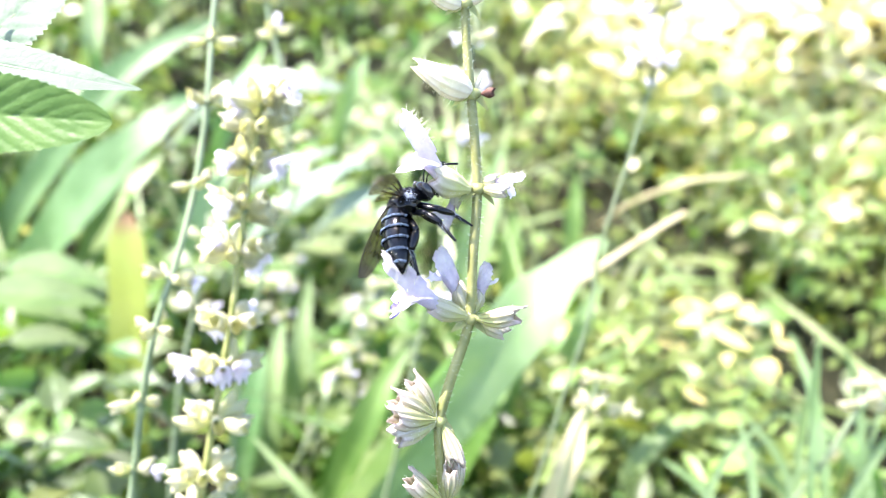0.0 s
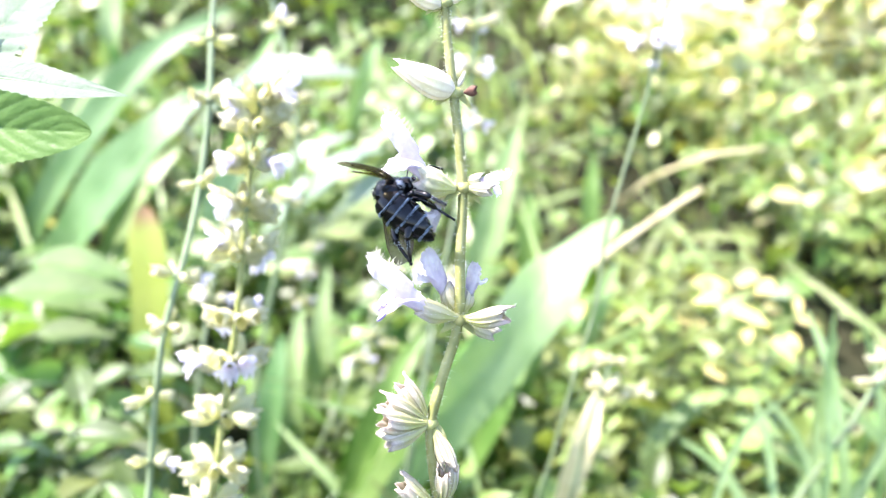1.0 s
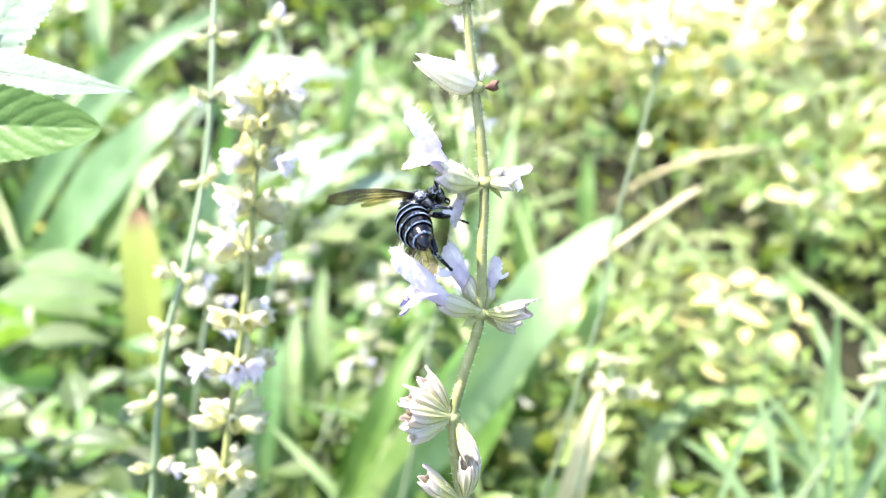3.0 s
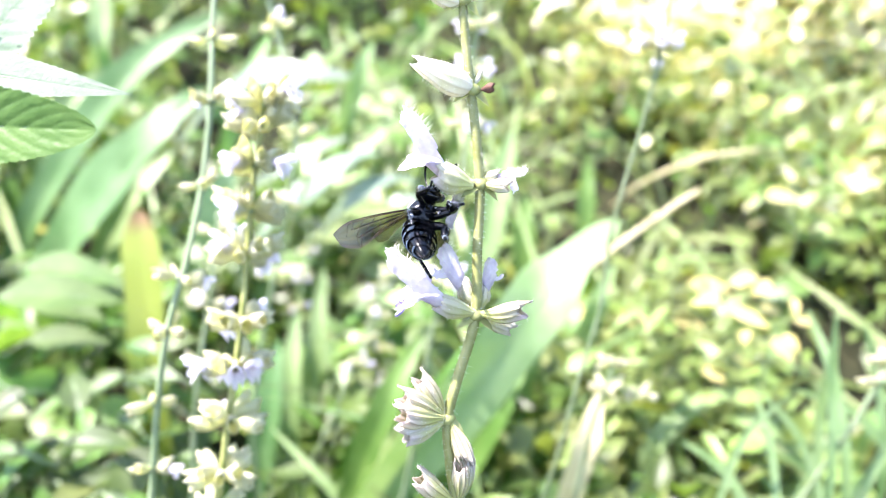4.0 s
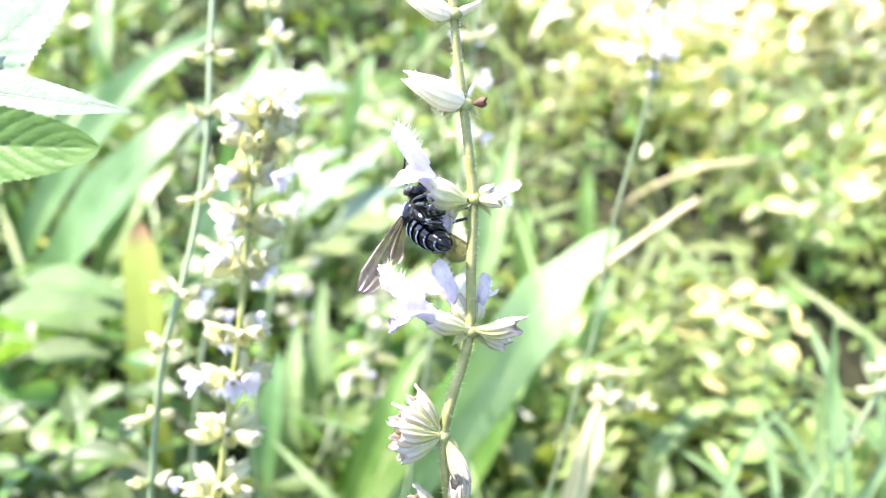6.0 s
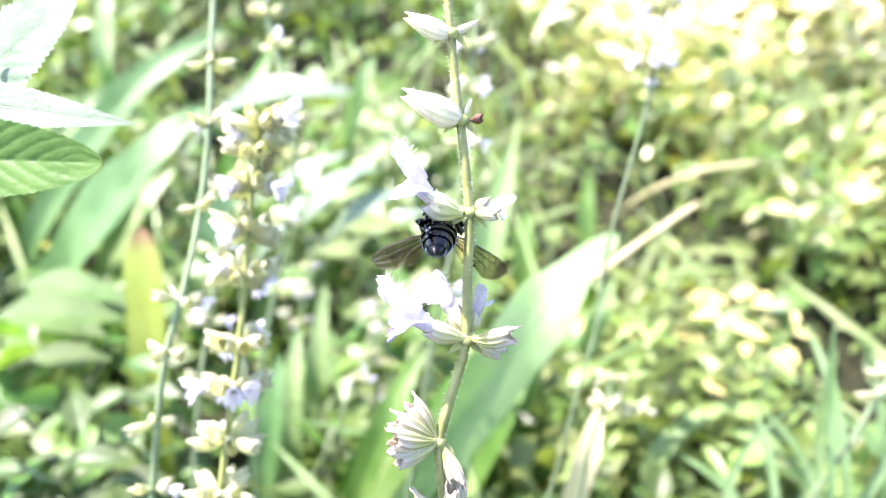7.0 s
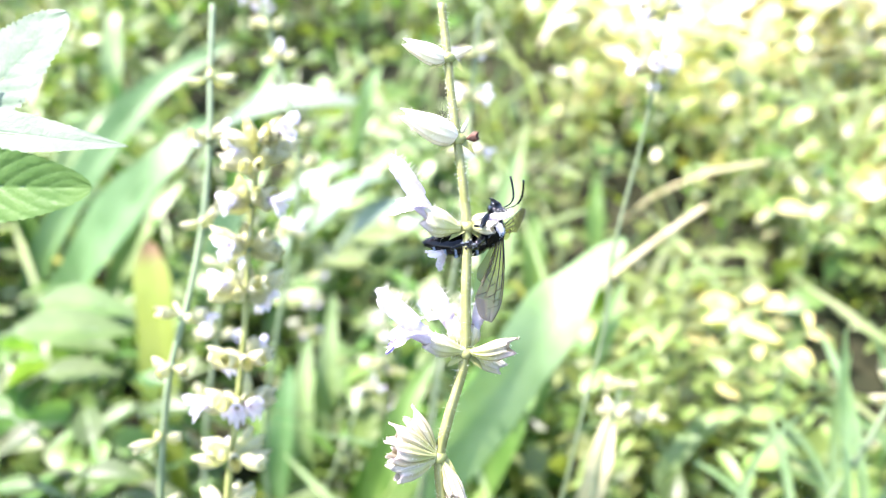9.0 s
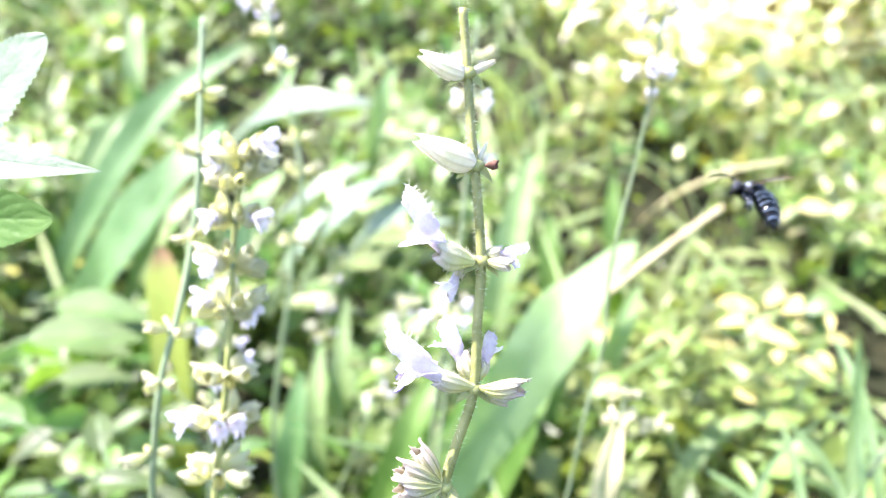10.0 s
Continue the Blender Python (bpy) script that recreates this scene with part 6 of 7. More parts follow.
    walk(bee_right_wing, [
        (0.00, pose(0.00040, -0.00170, 0.00190, 2.90, -29.97, -103.93)),
        (0.15, pose(0.00040, -0.00170, 0.00190, 49.85, -33.12, -134.29)),
        (0.30, pose(0.00040, -0.00170, 0.00190, 90.56, -17.24, -157.16)),
        (0.50, pose(0.00040, -0.00170, 0.00190, 90.94, -14.38, -160.29)),
        (0.70, pose(0.00040, -0.00170, 0.00190, -85.07, -159.35, 18.14)),
        (0.85, pose(0.00040, -0.00170, 0.00190, 40.23, -24.21, -157.09)),
        (1.00, pose(0.00040, -0.00170, 0.00190, -15.00, -22.64, -151.16)),
        (1.50, pose(0.00040, -0.00170, 0.00190, 13.51, -25.31, -149.91)),
        (2.00, pose(0.00040, -0.00170, 0.00190, 13.04, -27.47, -158.59)),
        (2.50, pose(0.00040, -0.00170, 0.00190, 11.92, -35.24, -173.19)),
        (2.70, pose(0.00040, -0.00170, 0.00190, 10.58, -36.15, -177.39)),
        (3.07, pose(0.00040, -0.00170, 0.00190, 7.29, -22.28, -161.26)),
        (3.43, pose(0.00040, -0.00170, 0.00190, 11.67, 3.50, -134.70)),
        (3.80, pose(0.00040, -0.00170, 0.00190, 19.00, 15.69, -118.95)),
        (4.50, pose(0.00040, -0.00170, 0.00190, 4.98, 1.33, -134.07)),
        (5.00, pose(0.00040, -0.00170, 0.00190, 0.76, 0.49, -140.37)),
        (5.20, pose(0.00040, -0.00170, 0.00190, 16.11, 13.11, -140.88)),
        (5.50, pose(0.00040, -0.00170, 0.00190, 44.71, 12.78, -139.98)),
        (5.70, pose(0.00040, -0.00170, 0.00190, 40.89, 0.33, -160.08)),
        (6.07, pose(0.00040, -0.00170, 0.00190, 19.44, -28.84, -155.12)),
        (6.43, pose(0.00040, -0.00170, 0.00190, -70.03, -55.71, -87.42)),
        (6.80, pose(0.00040, -0.00170, 0.00190, -113.54, -35.51, -55.68)),
        (7.00, pose(0.00040, -0.00170, 0.00190, -98.44, -23.10, -66.85)),
        (7.15, pose(0.00040, -0.00170, 0.00190, -58.95, -23.68, -115.23)),
        (7.30, pose(0.00040, -0.00170, 0.00190, -31.83, 1.04, -152.94)),
        (7.50, pose(0.00040, -0.00170, 0.00190, -25.99, 7.89, -158.40)),
        (8.00, pose(0.00040, -0.00170, 0.00190, -10.81, 12.77, -161.35)),
        (8.20, pose(0.00040, -0.00170, 0.00190, -18.67, -22.10, -123.12)),
        (8.50, pose(0.00040, -0.00170, 0.00190, -33.04, -44.36, -79.07)),
        (9.00, pose(0.00040, -0.00170, 0.00190, -32.21, -33.98, -56.64)),
        (9.20, pose(0.00040, -0.00170, 0.00190, 6.84, -19.05, -69.72)),
        (9.30, pose(0.00040, -0.00170, 0.00190, 28.60, -7.65, -81.03)),
        (9.35, pose(0.00040, -0.00170, 0.00190, 62.84, -11.38, -89.94)),
        (9.40, pose(0.00040, -0.00170, 0.00190, 97.33, -9.49, -99.46)),
        (9.50, pose(0.00040, -0.00170, 0.00190, 126.21, -19.76, -112.36)),
        (9.60, pose(0.00040, -0.00170, 0.00190, -40.37, -154.79, 60.14)),
        (9.70, pose(0.00040, -0.00170, 0.00190, -43.11, -154.89, 63.54)),
        (9.80, pose(0.00040, -0.00170, 0.00190, -38.12, -156.40, 59.50)),
        (9.90, pose(0.00040, -0.00170, 0.00190, -34.12, -155.95, 69.21)),
        (10.00, pose(0.00040, -0.00170, 0.00190, -29.53, -155.88, 73.24)),
    ])
    walk(bee_legs[0], [
        (0.00, pose(0.00180, -0.00100, -0.00180, -79.31, 50.51, -10.62)),
        (0.30, pose(0.00180, -0.00100, -0.00180, -80.52, 46.23, -10.06)),
        (0.50, pose(0.00180, -0.00100, -0.00180, -89.53, 52.61, -24.63)),
        (0.70, pose(0.00180, -0.00100, -0.00180, -87.97, 53.89, -23.27)),
        (1.00, pose(0.00180, -0.00100, -0.00180, -95.80, 42.90, -28.62)),
        (1.17, pose(0.00180, -0.00100, -0.00180, -153.38, 36.09, -76.85)),
        (1.33, pose(0.00180, -0.00100, -0.00180, -7.32, 175.10, 80.85)),
        (1.50, pose(0.00180, -0.00100, -0.00180, -32.23, -147.72, 77.53)),
        (2.00, pose(0.00180, -0.00100, -0.00180, -15.74, -157.12, 78.90)),
        (2.50, pose(0.00180, -0.00100, -0.00180, -14.78, -156.80, 73.88)),
        (2.70, pose(0.00180, -0.00100, -0.00180, -11.99, -159.17, 76.45)),
        (3.07, pose(0.00180, -0.00100, -0.00180, 0.13, 170.99, 80.36)),
        (3.43, pose(0.00180, -0.00100, -0.00180, -131.91, 55.21, -60.45)),
        (3.80, pose(0.00180, -0.00100, -0.00180, -74.10, 54.96, -6.52)),
        (4.50, pose(0.00180, -0.00100, -0.00180, -77.26, 75.37, -23.65)),
        (5.00, pose(0.00180, -0.00100, -0.00180, 54.50, 96.84, 97.69)),
        (5.20, pose(0.00180, -0.00100, -0.00180, -16.79, 71.33, 40.90)),
        (5.50, pose(0.00180, -0.00100, -0.00180, -61.14, 67.88, -0.22)),
        (5.70, pose(0.00180, -0.00100, -0.00180, 29.07, 87.49, 71.13)),
        (6.07, pose(0.00180, -0.00100, -0.00180, -8.30, 102.98, 24.40)),
        (6.43, pose(0.00180, -0.00100, -0.00180, 5.40, 130.37, 19.69)),
        (6.80, pose(0.00180, -0.00100, -0.00180, 11.59, 144.73, 14.70)),
        (7.00, pose(0.00180, -0.00100, -0.00180, 13.31, 151.09, 11.55)),
        (7.30, pose(0.00180, -0.00100, -0.00180, 2.55, 128.68, 4.71)),
        (7.50, pose(0.00180, -0.00100, -0.00180, 2.09, 129.73, -2.12)),
        (8.00, pose(0.00180, -0.00100, -0.00180, -55.83, 103.43, -31.03)),
        (8.20, pose(0.00180, -0.00100, -0.00180, 9.80, 94.64, 48.64)),
        (8.50, pose(0.00180, -0.00100, -0.00180, -3.60, 99.16, 30.61)),
        (8.67, pose(0.00180, -0.00100, -0.00180, -4.68, 68.49, 75.00)),
        (8.83, pose(0.00180, -0.00100, -0.00180, -33.77, 41.95, 95.79)),
        (9.00, pose(0.00180, -0.00100, -0.00180, -64.65, 24.86, 123.80)),
        (9.20, pose(0.00180, -0.00100, -0.00180, -88.69, 1.71, 106.50)),
        (9.30, pose(0.00180, -0.00100, -0.00180, -93.72, -9.74, 101.53)),
        (9.40, pose(0.00180, -0.00100, -0.00180, -89.92, -7.94, 98.06)),
        (9.50, pose(0.00180, -0.00100, -0.00180, -91.49, 14.12, 120.64)),
        (9.60, pose(0.00180, -0.00100, -0.00180, -84.81, 18.51, 121.46)),
        (9.70, pose(0.00180, -0.00100, -0.00180, -87.20, 16.60, 120.64)),
        (9.80, pose(0.00180, -0.00100, -0.00180, -88.84, 14.07, 119.07)),
        (9.90, pose(0.00180, -0.00100, -0.00180, -95.99, 18.85, 126.55)),
        (10.00, pose(0.00180, -0.00100, -0.00180, -99.19, 22.76, 130.29)),
    ])
    walk(bee_legs[1], [
        (0.00, pose(0.00020, -0.00130, -0.00200, -78.67, 53.30, -15.44)),
        (0.30, pose(0.00020, -0.00130, -0.00200, -116.34, 59.71, -63.89)),
        (0.50, pose(0.00020, -0.00130, -0.00200, 52.98, 109.79, 80.38)),
        (0.70, pose(0.00020, -0.00130, -0.00200, -110.76, 50.68, -44.70)),
        (1.00, pose(0.00020, -0.00130, -0.00200, -112.95, 48.81, -44.88)),
        (1.50, pose(0.00020, -0.00130, -0.00200, -70.39, 23.76, 17.51)),
        (1.75, pose(0.00020, -0.00130, -0.00200, -107.62, 39.57, -20.42)),
        (2.00, pose(0.00020, -0.00130, -0.00200, -149.32, 30.30, -62.79)),
        (2.50, pose(0.00020, -0.00130, -0.00200, 20.31, 149.15, 100.33)),
        (2.70, pose(0.00020, -0.00130, -0.00200, 16.54, 149.57, 93.22)),
        (3.07, pose(0.00020, -0.00130, -0.00200, 32.09, 128.08, 98.48)),
        (3.43, pose(0.00020, -0.00130, -0.00200, -46.28, 71.16, 3.57)),
        (3.80, pose(0.00020, -0.00130, -0.00200, -6.52, 53.91, 34.32)),
        (4.50, pose(0.00020, -0.00130, -0.00200, -19.18, 76.22, 4.43)),
        (5.00, pose(0.00020, -0.00130, -0.00200, -44.61, 83.51, -30.31)),
        (5.10, pose(0.00020, -0.00130, -0.00200, 13.02, 52.78, 48.29)),
        (5.20, pose(0.00020, -0.00130, -0.00200, 5.35, 19.19, 66.38)),
        (5.50, pose(0.00020, -0.00130, -0.00200, -5.65, 27.01, 57.09)),
        (5.70, pose(0.00020, -0.00130, -0.00200, 17.33, 40.44, 50.99)),
        (6.07, pose(0.00020, -0.00130, -0.00200, 25.68, 62.93, 46.90)),
        (6.43, pose(0.00020, -0.00130, -0.00200, 24.02, 105.54, 24.42)),
        (6.80, pose(0.00020, -0.00130, -0.00200, 34.60, 128.16, 23.27)),
        (7.00, pose(0.00020, -0.00130, -0.00200, 35.04, 119.53, 30.30)),
        (7.30, pose(0.00020, -0.00130, -0.00200, 41.54, 105.79, 27.60)),
        (7.50, pose(0.00020, -0.00130, -0.00200, 41.72, 105.08, 27.81)),
        (7.75, pose(0.00020, -0.00130, -0.00200, 36.67, 78.71, 37.79)),
        (8.00, pose(0.00020, -0.00130, -0.00200, 27.79, 52.55, 44.66)),
        (8.20, pose(0.00020, -0.00130, -0.00200, 26.62, 55.95, 42.62)),
        (8.50, pose(0.00020, -0.00130, -0.00200, 21.72, 64.66, 36.37)),
        (8.67, pose(0.00020, -0.00130, -0.00200, -52.96, 78.73, -77.25)),
        (8.83, pose(0.00020, -0.00130, -0.00200, 98.70, 124.12, 34.63)),
        (9.00, pose(0.00020, -0.00130, -0.00200, 112.50, 146.90, 3.14)),
        (9.10, pose(0.00020, -0.00130, -0.00200, -54.57, 11.97, 164.59)),
        (9.20, pose(0.00020, -0.00130, -0.00200, -35.99, -3.71, 142.34)),
        (9.30, pose(0.00020, -0.00130, -0.00200, -44.82, -3.07, 137.56)),
        (9.40, pose(0.00020, -0.00130, -0.00200, -83.43, -4.14, 138.62)),
        (9.50, pose(0.00020, -0.00130, -0.00200, -74.22, 10.38, 158.01)),
        (9.60, pose(0.00020, -0.00130, -0.00200, -68.60, 9.41, 157.46)),
        (9.70, pose(0.00020, -0.00130, -0.00200, -69.62, 7.85, 155.14)),
        (9.80, pose(0.00020, -0.00130, -0.00200, -72.12, 7.95, 155.03)),
        (9.90, pose(0.00020, -0.00130, -0.00200, -73.54, 15.39, 164.01)),
        (10.00, pose(0.00020, -0.00130, -0.00200, -72.63, 20.01, 169.15)),
    ])
    walk(bee_legs[2], [
        (0.00, pose(-0.00140, -0.00120, -0.00190, -38.25, -11.61, -12.12)),
        (0.30, pose(-0.00140, -0.00120, -0.00190, 13.37, -11.30, -22.04)),
        (0.50, pose(-0.00140, -0.00120, -0.00190, 6.29, -11.96, -22.44)),
        (0.70, pose(-0.00140, -0.00120, -0.00190, 1.66, -13.53, -21.13)),
        (1.00, pose(-0.00140, -0.00120, -0.00190, -6.26, -23.80, -10.18)),
        (1.25, pose(-0.00140, -0.00120, -0.00190, -43.33, -33.24, 15.74)),
        (1.50, pose(-0.00140, -0.00120, -0.00190, -81.67, -26.52, 43.09)),
        (2.00, pose(-0.00140, -0.00120, -0.00190, 56.54, -130.18, -74.73)),
        (2.50, pose(-0.00140, -0.00120, -0.00190, -104.43, -21.94, 61.10)),
        (2.70, pose(-0.00140, -0.00120, -0.00190, -99.42, -18.45, 54.12)),
        (3.07, pose(-0.00140, -0.00120, -0.00190, -76.67, -29.25, 21.94)),
        (3.43, pose(-0.00140, -0.00120, -0.00190, -33.29, -14.29, -38.89)),
        (3.80, pose(-0.00140, -0.00120, -0.00190, -22.22, 6.35, -62.51)),
        (4.15, pose(-0.00140, -0.00120, -0.00190, -50.87, 3.13, -83.96)),
        (4.50, pose(-0.00140, -0.00120, -0.00190, -76.73, -9.58, -101.51)),
        (5.00, pose(-0.00140, -0.00120, -0.00190, -50.51, -0.66, -91.50)),
        (5.07, pose(-0.00140, -0.00120, -0.00190, -77.69, -29.13, -119.54)),
        (5.13, pose(-0.00140, -0.00120, -0.00190, 84.06, -114.04, 39.32)),
        (5.20, pose(-0.00140, -0.00120, -0.00190, 61.48, -74.79, 27.82)),
        (5.35, pose(-0.00140, -0.00120, -0.00190, 35.62, -53.84, 16.23)),
        (5.50, pose(-0.00140, -0.00120, -0.00190, 12.68, -36.75, -2.52)),
        (5.70, pose(-0.00140, -0.00120, -0.00190, 5.71, -16.71, -17.91)),
        (6.07, pose(-0.00140, -0.00120, -0.00190, -14.49, -3.42, -24.92)),
        (6.43, pose(-0.00140, -0.00120, -0.00190, -56.45, 11.05, -48.29)),
        (6.80, pose(-0.00140, -0.00120, -0.00190, -80.76, 10.59, -63.52)),
        (7.00, pose(-0.00140, -0.00120, -0.00190, -78.61, 9.95, -63.18)),
        (7.30, pose(-0.00140, -0.00120, -0.00190, -50.84, 4.73, -60.48)),
        (7.50, pose(-0.00140, -0.00120, -0.00190, -43.35, 4.36, -61.00)),
        (8.00, pose(-0.00140, -0.00120, -0.00190, -2.20, -4.21, -32.48)),
        (8.20, pose(-0.00140, -0.00120, -0.00190, 5.97, -16.84, -17.77)),
        (8.50, pose(-0.00140, -0.00120, -0.00190, -26.25, -10.40, -20.56)),
        (8.67, pose(-0.00140, -0.00120, -0.00190, -46.06, -15.69, -62.84)),
        (8.83, pose(-0.00140, -0.00120, -0.00190, -57.87, -32.58, -104.74)),
        (9.00, pose(-0.00140, -0.00120, -0.00190, -51.44, -52.02, -155.94)),
        (9.20, pose(-0.00140, -0.00120, -0.00190, 102.94, -116.57, 28.68)),
        (9.30, pose(-0.00140, -0.00120, -0.00190, 80.92, -113.12, 35.87)),
        (9.40, pose(-0.00140, -0.00120, -0.00190, -97.61, -42.37, -128.53)),
        (9.50, pose(-0.00140, -0.00120, -0.00190, 82.68, -133.19, 48.48)),
        (9.60, pose(-0.00140, -0.00120, -0.00190, -59.13, -21.42, -122.26)),
        (9.70, pose(-0.00140, -0.00120, -0.00190, -73.38, -40.17, -133.88)),
        (9.80, pose(-0.00140, -0.00120, -0.00190, -71.62, -38.40, -133.11)),
        (9.90, pose(-0.00140, -0.00120, -0.00190, -59.84, -22.88, -123.54)),
        (10.00, pose(-0.00140, -0.00120, -0.00190, -48.62, -10.57, -114.07)),
    ])
    walk(bee_legs[3], [
        (0.00, pose(0.00180, 0.00100, -0.00180, 37.99, 34.31, -62.41)),
        (0.15, pose(0.00180, 0.00100, -0.00180, 68.69, 26.37, -22.04)),
        (0.30, pose(0.00180, 0.00100, -0.00180, 86.50, 4.74, 7.40)),
        (0.50, pose(0.00180, 0.00100, -0.00180, 74.86, 13.63, -13.02)),
        (0.70, pose(0.00180, 0.00100, -0.00180, 85.39, 17.00, 7.00)),
        (1.00, pose(0.00180, 0.00100, -0.00180, 82.78, -8.90, 1.67)),
        (1.50, pose(0.00180, 0.00100, -0.00180, 80.30, -1.75, -4.54)),
        (2.00, pose(0.00180, 0.00100, -0.00180, 79.37, -33.44, 11.94)),
        (2.50, pose(0.00180, 0.00100, -0.00180, 68.69, -47.71, -12.54)),
        (2.70, pose(0.00180, 0.00100, -0.00180, 63.42, -54.35, -8.11)),
        (3.07, pose(0.00180, 0.00100, -0.00180, 58.99, -23.32, -10.98)),
        (3.43, pose(0.00180, 0.00100, -0.00180, 45.29, 33.08, -23.71)),
        (3.80, pose(0.00180, 0.00100, -0.00180, 21.00, 59.90, -47.69)),
        (4.50, pose(0.00180, 0.00100, -0.00180, 8.97, 72.14, -46.99)),
        (5.00, pose(0.00180, 0.00100, -0.00180, -23.23, 79.78, -68.58)),
        (5.07, pose(0.00180, 0.00100, -0.00180, 74.94, 49.85, 25.74)),
        (5.13, pose(0.00180, 0.00100, -0.00180, 85.24, 8.11, 30.97)),
        (5.20, pose(0.00180, 0.00100, -0.00180, 93.33, -33.81, 28.91)),
        (5.35, pose(0.00180, 0.00100, -0.00180, 126.38, -16.78, 46.19)),
        (5.50, pose(0.00180, 0.00100, -0.00180, 161.22, -11.44, 69.32)),
        (5.70, pose(0.00180, 0.00100, -0.00180, 150.05, -7.36, 64.90)),
        (6.07, pose(0.00180, 0.00100, -0.00180, 131.88, 3.63, 43.74)),
        (6.43, pose(0.00180, 0.00100, -0.00180, 93.07, 2.56, -0.02)),
        (6.80, pose(0.00180, 0.00100, -0.00180, 75.45, -9.31, -20.74)),
        (7.00, pose(0.00180, 0.00100, -0.00180, 76.58, -20.00, -14.00)),
        (7.30, pose(0.00180, 0.00100, -0.00180, 78.68, -50.41, -44.98)),
        (7.50, pose(0.00180, 0.00100, -0.00180, 75.81, -53.07, -39.05)),
        (8.00, pose(0.00180, 0.00100, -0.00180, -63.36, -119.82, 74.43)),
        (8.20, pose(0.00180, 0.00100, -0.00180, -37.53, -119.46, 41.14)),
        (8.50, pose(0.00180, 0.00100, -0.00180, -25.86, -134.18, 19.69)),
        (9.00, pose(0.00180, 0.00100, -0.00180, 111.00, -10.63, -120.55)),
        (9.20, pose(0.00180, 0.00100, -0.00180, 89.77, 2.71, -108.62)),
        (9.30, pose(0.00180, 0.00100, -0.00180, 63.06, 16.34, -102.67)),
        (9.40, pose(0.00180, 0.00100, -0.00180, 63.74, 15.98, -102.49)),
        (9.50, pose(0.00180, 0.00100, -0.00180, 84.57, 23.14, -126.15)),
        (9.60, pose(0.00180, 0.00100, -0.00180, 87.83, 22.52, -126.52)),
        (9.70, pose(0.00180, 0.00100, -0.00180, 89.27, 20.86, -125.53)),
        (9.80, pose(0.00180, 0.00100, -0.00180, 87.19, 20.36, -124.30)),
        (9.90, pose(0.00180, 0.00100, -0.00180, 77.51, 14.34, -112.09)),
        (10.00, pose(0.00180, 0.00100, -0.00180, 74.34, 11.57, -104.79)),
    ])
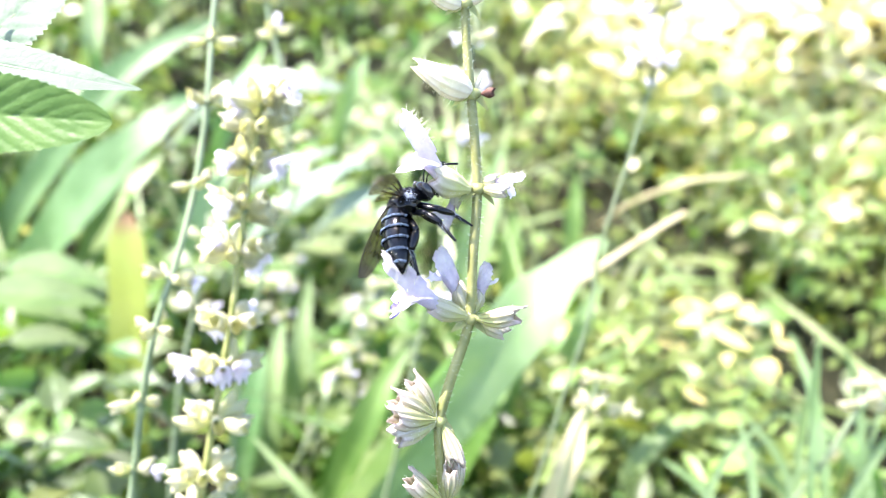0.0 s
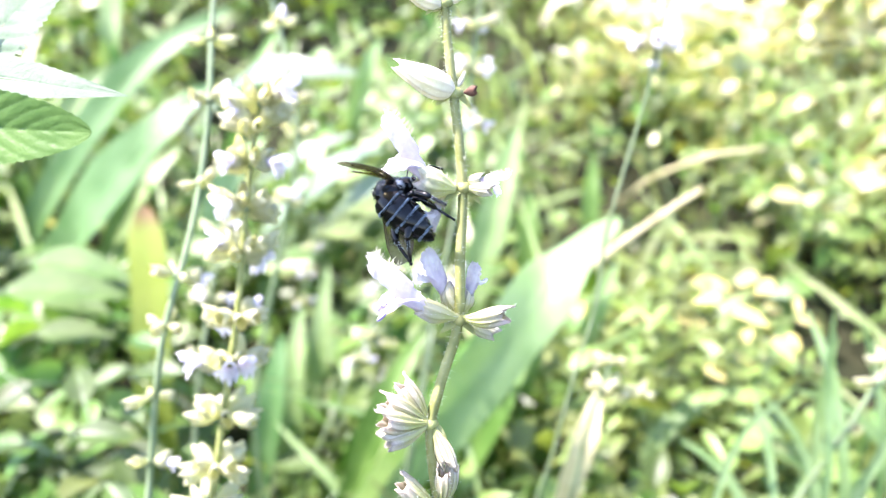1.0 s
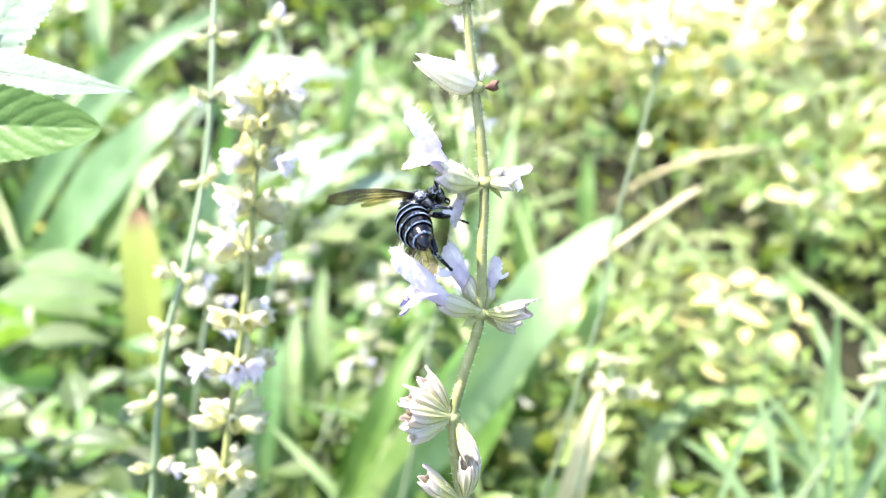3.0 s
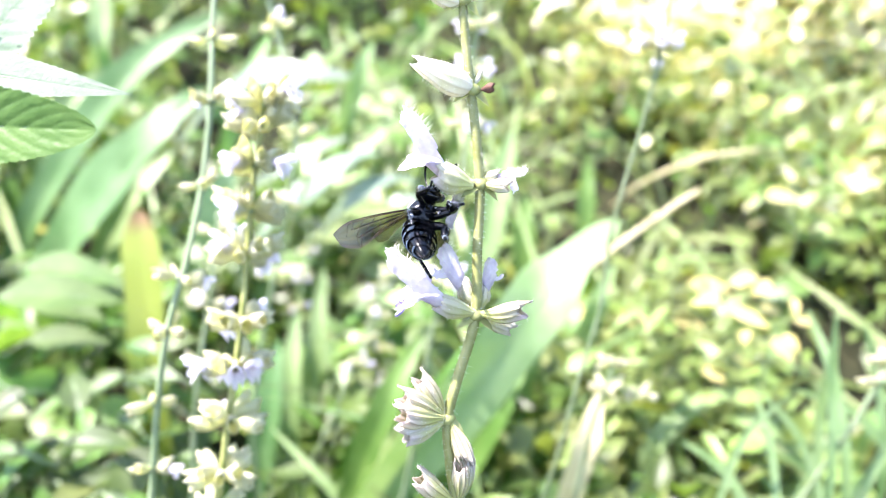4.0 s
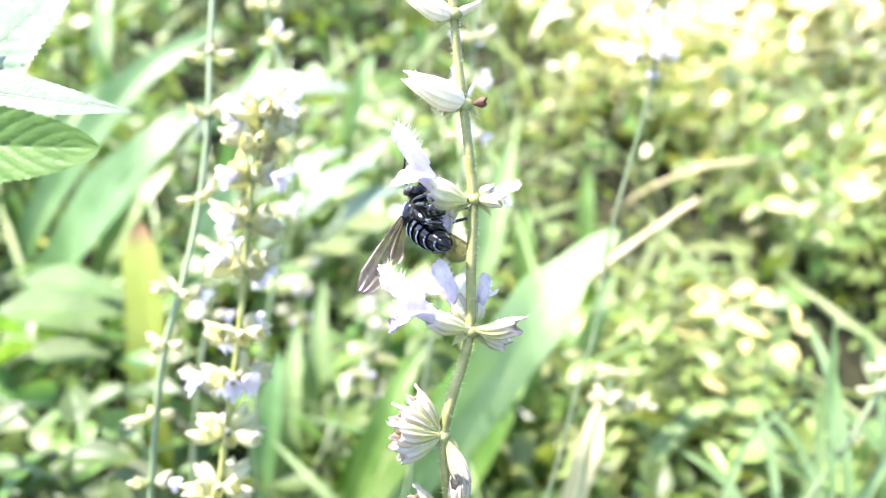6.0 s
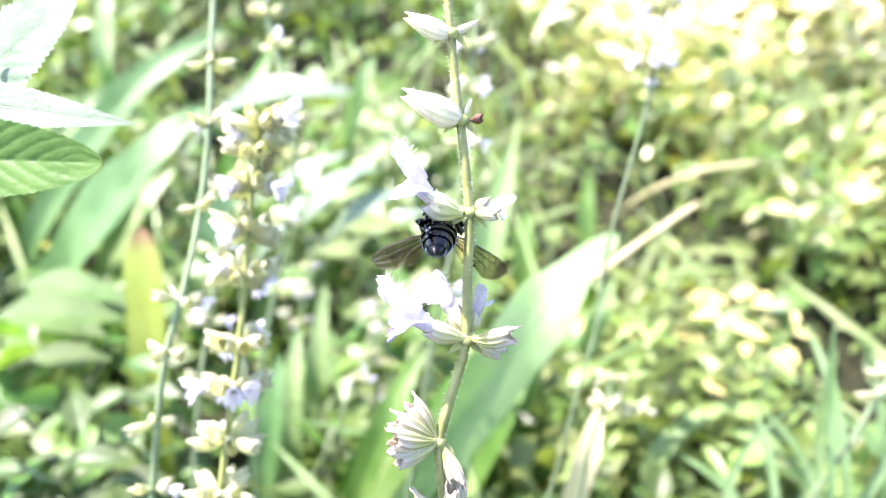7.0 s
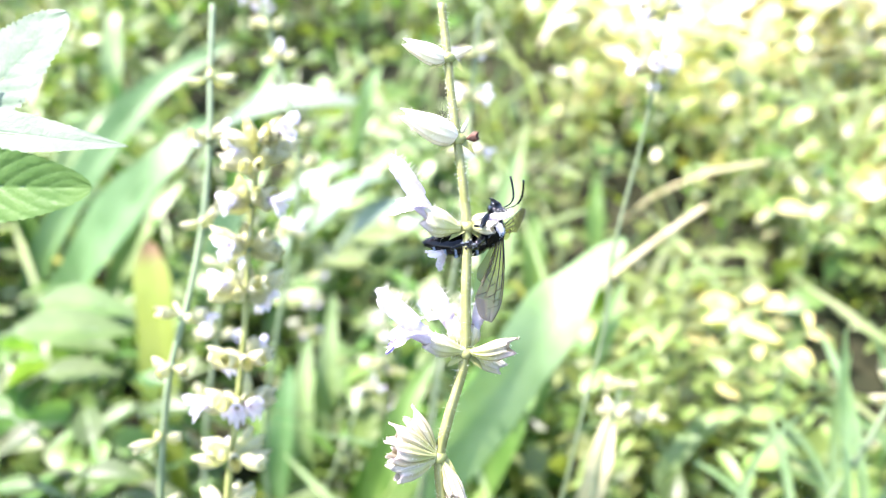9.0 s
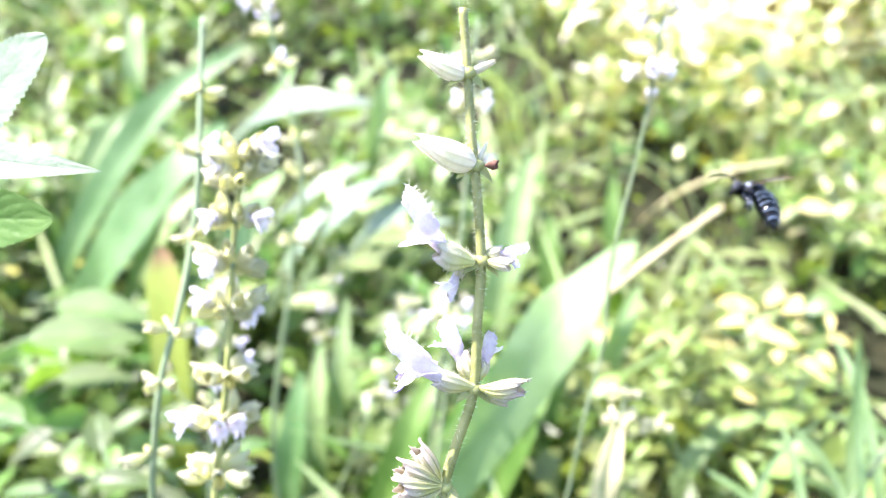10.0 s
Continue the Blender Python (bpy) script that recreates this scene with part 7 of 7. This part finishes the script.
    walk(bee_legs[4], [
        (0.00, pose(0.00020, 0.00130, -0.00200, 22.57, 28.86, -48.67)),
        (0.30, pose(0.00020, 0.00130, -0.00200, 63.81, 36.51, -12.70)),
        (0.50, pose(0.00020, 0.00130, -0.00200, 56.31, 22.51, -31.32)),
        (0.70, pose(0.00020, 0.00130, -0.00200, 55.01, -2.17, -66.61)),
        (1.00, pose(0.00020, 0.00130, -0.00200, 41.56, 6.23, -64.84)),
        (1.50, pose(0.00020, 0.00130, -0.00200, 73.49, -8.63, -47.70)),
        (2.00, pose(0.00020, 0.00130, -0.00200, 61.18, 8.33, -41.29)),
        (2.50, pose(0.00020, 0.00130, -0.00200, 59.43, 13.34, -37.53)),
        (2.70, pose(0.00020, 0.00130, -0.00200, 60.39, 12.29, -37.67)),
        (3.07, pose(0.00020, 0.00130, -0.00200, 49.98, 15.12, -43.95)),
        (3.43, pose(0.00020, 0.00130, -0.00200, 29.80, 17.20, -56.74)),
        (3.80, pose(0.00020, 0.00130, -0.00200, 18.85, 16.50, -63.72)),
        (4.50, pose(0.00020, 0.00130, -0.00200, -17.22, 40.26, -51.10)),
        (5.00, pose(0.00020, 0.00130, -0.00200, -18.20, 39.32, -51.82)),
        (5.07, pose(0.00020, 0.00130, -0.00200, 31.09, 44.49, -22.92)),
        (5.13, pose(0.00020, 0.00130, -0.00200, 75.52, 32.11, 0.44)),
        (5.20, pose(0.00020, 0.00130, -0.00200, 107.98, 11.15, 7.69)),
        (5.50, pose(0.00020, 0.00130, -0.00200, 131.53, 33.11, 46.63)),
        (5.70, pose(0.00020, 0.00130, -0.00200, 127.07, 30.94, 39.81)),
        (6.07, pose(0.00020, 0.00130, -0.00200, 105.22, 22.98, 6.22)),
        (6.43, pose(0.00020, 0.00130, -0.00200, 87.55, -11.17, -40.69)),
        (6.80, pose(0.00020, 0.00130, -0.00200, 90.69, -31.96, -65.43)),
        (7.00, pose(0.00020, 0.00130, -0.00200, 95.88, -37.90, -63.15)),
        (7.30, pose(0.00020, 0.00130, -0.00200, -42.68, -125.41, 61.81)),
        (7.50, pose(0.00020, 0.00130, -0.00200, -44.31, -126.24, 62.73)),
        (7.75, pose(0.00020, 0.00130, -0.00200, -24.24, -145.55, 24.85)),
        (8.00, pose(0.00020, 0.00130, -0.00200, -21.60, -169.35, 0.18)),
        (8.20, pose(0.00020, 0.00130, -0.00200, -19.65, -156.30, 7.30)),
        (8.50, pose(0.00020, 0.00130, -0.00200, -22.76, 179.19, -5.89)),
        (9.00, pose(0.00020, 0.00130, -0.00200, -68.94, 162.81, 12.09)),
        (9.10, pose(0.00020, 0.00130, -0.00200, 69.98, 0.88, -160.29)),
        (9.20, pose(0.00020, 0.00130, -0.00200, 26.92, -6.21, -143.76)),
        (9.25, pose(0.00020, 0.00130, -0.00200, 3.49, -7.42, -111.08)),
        (9.30, pose(0.00020, 0.00130, -0.00200, -16.94, 3.86, -80.57)),
        (9.35, pose(0.00020, 0.00130, -0.00200, 11.33, -7.24, -105.66)),
        (9.40, pose(0.00020, 0.00130, -0.00200, 41.67, -4.42, -133.05)),
        (9.50, pose(0.00020, 0.00130, -0.00200, 65.26, 15.51, -166.05)),
        (9.60, pose(0.00020, 0.00130, -0.00200, 68.25, 14.08, -163.53)),
        (9.70, pose(0.00020, 0.00130, -0.00200, 68.10, 11.73, -160.63)),
        (9.80, pose(0.00020, 0.00130, -0.00200, 66.69, 11.54, -160.69)),
        (9.90, pose(0.00020, 0.00130, -0.00200, 63.37, 2.44, -147.12)),
        (10.00, pose(0.00020, 0.00130, -0.00200, 62.34, -1.17, -139.65)),
    ])
    walk(bee_legs[5], [
        (0.00, pose(-0.00140, 0.00120, -0.00190, 3.18, -14.20, 20.35)),
        (0.30, pose(-0.00140, 0.00120, -0.00190, 8.77, -27.52, 6.12)),
        (0.50, pose(-0.00140, 0.00120, -0.00190, -8.49, -16.40, 18.05)),
        (0.70, pose(-0.00140, 0.00120, -0.00190, -13.28, -15.11, 18.70)),
        (1.00, pose(-0.00140, 0.00120, -0.00190, -31.47, -25.04, 8.35)),
        (1.50, pose(-0.00140, 0.00120, -0.00190, -36.75, -33.73, 2.45)),
        (2.00, pose(-0.00140, 0.00120, -0.00190, -37.61, -36.99, 0.69)),
        (2.50, pose(-0.00140, 0.00120, -0.00190, -31.17, -24.97, 8.46)),
        (2.70, pose(-0.00140, 0.00120, -0.00190, -20.17, -30.69, 6.60)),
        (3.07, pose(-0.00140, 0.00120, -0.00190, -19.72, -28.41, 8.19)),
        (3.43, pose(-0.00140, 0.00120, -0.00190, -18.72, -24.23, 11.11)),
        (3.80, pose(-0.00140, 0.00120, -0.00190, -18.10, -22.00, 12.68)),
        (4.50, pose(-0.00140, 0.00120, -0.00190, 8.62, -10.18, 24.81)),
        (5.00, pose(-0.00140, 0.00120, -0.00190, 44.06, 1.93, 40.03)),
        (5.10, pose(-0.00140, 0.00120, -0.00190, 61.49, -13.84, 3.01)),
        (5.20, pose(-0.00140, 0.00120, -0.00190, 85.62, -15.02, -38.27)),
        (5.50, pose(-0.00140, 0.00120, -0.00190, 93.62, 5.90, -31.52)),
        (5.70, pose(-0.00140, 0.00120, -0.00190, 96.40, 0.19, -38.91)),
        (6.07, pose(-0.00140, 0.00120, -0.00190, 100.58, -21.76, -63.22)),
        (6.43, pose(-0.00140, 0.00120, -0.00190, -38.42, -135.02, 48.02)),
        (6.80, pose(-0.00140, 0.00120, -0.00190, -11.13, -143.71, 6.49)),
        (7.00, pose(-0.00140, 0.00120, -0.00190, -5.88, -150.45, 4.23)),
        (7.30, pose(-0.00140, 0.00120, -0.00190, 4.56, -174.86, -18.24)),
        (7.50, pose(-0.00140, 0.00120, -0.00190, 3.80, -173.66, -18.06)),
        (7.75, pose(-0.00140, 0.00120, -0.00190, -13.13, 174.53, -41.42)),
        (8.00, pose(-0.00140, 0.00120, -0.00190, 146.39, 9.07, 112.47)),
        (8.20, pose(-0.00140, 0.00120, -0.00190, -31.69, 158.93, -74.20)),
        (8.50, pose(-0.00140, 0.00120, -0.00190, 126.83, 14.18, 94.04)),
        (8.75, pose(-0.00140, 0.00120, -0.00190, 114.62, -10.15, 103.83)),
        (9.00, pose(-0.00140, 0.00120, -0.00190, 95.95, -31.07, 120.79)),
        (9.20, pose(-0.00140, 0.00120, -0.00190, 56.28, -52.28, 153.12)),
        (9.23, pose(-0.00140, 0.00120, -0.00190, -20.32, -76.81, -92.04)),
        (9.27, pose(-0.00140, 0.00120, -0.00190, -54.38, -43.03, -18.47)),
        (9.30, pose(-0.00140, 0.00120, -0.00190, -36.62, -9.83, 15.83)),
        (9.35, pose(-0.00140, 0.00120, -0.00190, -5.69, 10.29, 57.14)),
        (9.40, pose(-0.00140, 0.00120, -0.00190, 30.61, 2.93, 102.64)),
        (9.45, pose(-0.00140, 0.00120, -0.00190, 56.45, -16.18, 121.76)),
        (9.50, pose(-0.00140, 0.00120, -0.00190, 79.17, -41.36, 132.63)),
        (9.55, pose(-0.00140, 0.00120, -0.00190, 64.77, -21.39, 120.44)),
        (9.60, pose(-0.00140, 0.00120, -0.00190, 47.57, -5.00, 104.60)),
        (9.70, pose(-0.00140, 0.00120, -0.00190, 61.74, -23.66, 123.45)),
        (9.80, pose(-0.00140, 0.00120, -0.00190, 54.65, -16.91, 119.26)),
        (9.90, pose(-0.00140, 0.00120, -0.00190, 64.93, -47.92, 144.40)),
        (10.00, pose(-0.00140, 0.00120, -0.00190, -114.71, -109.98, -15.47)),
    ])


motions()
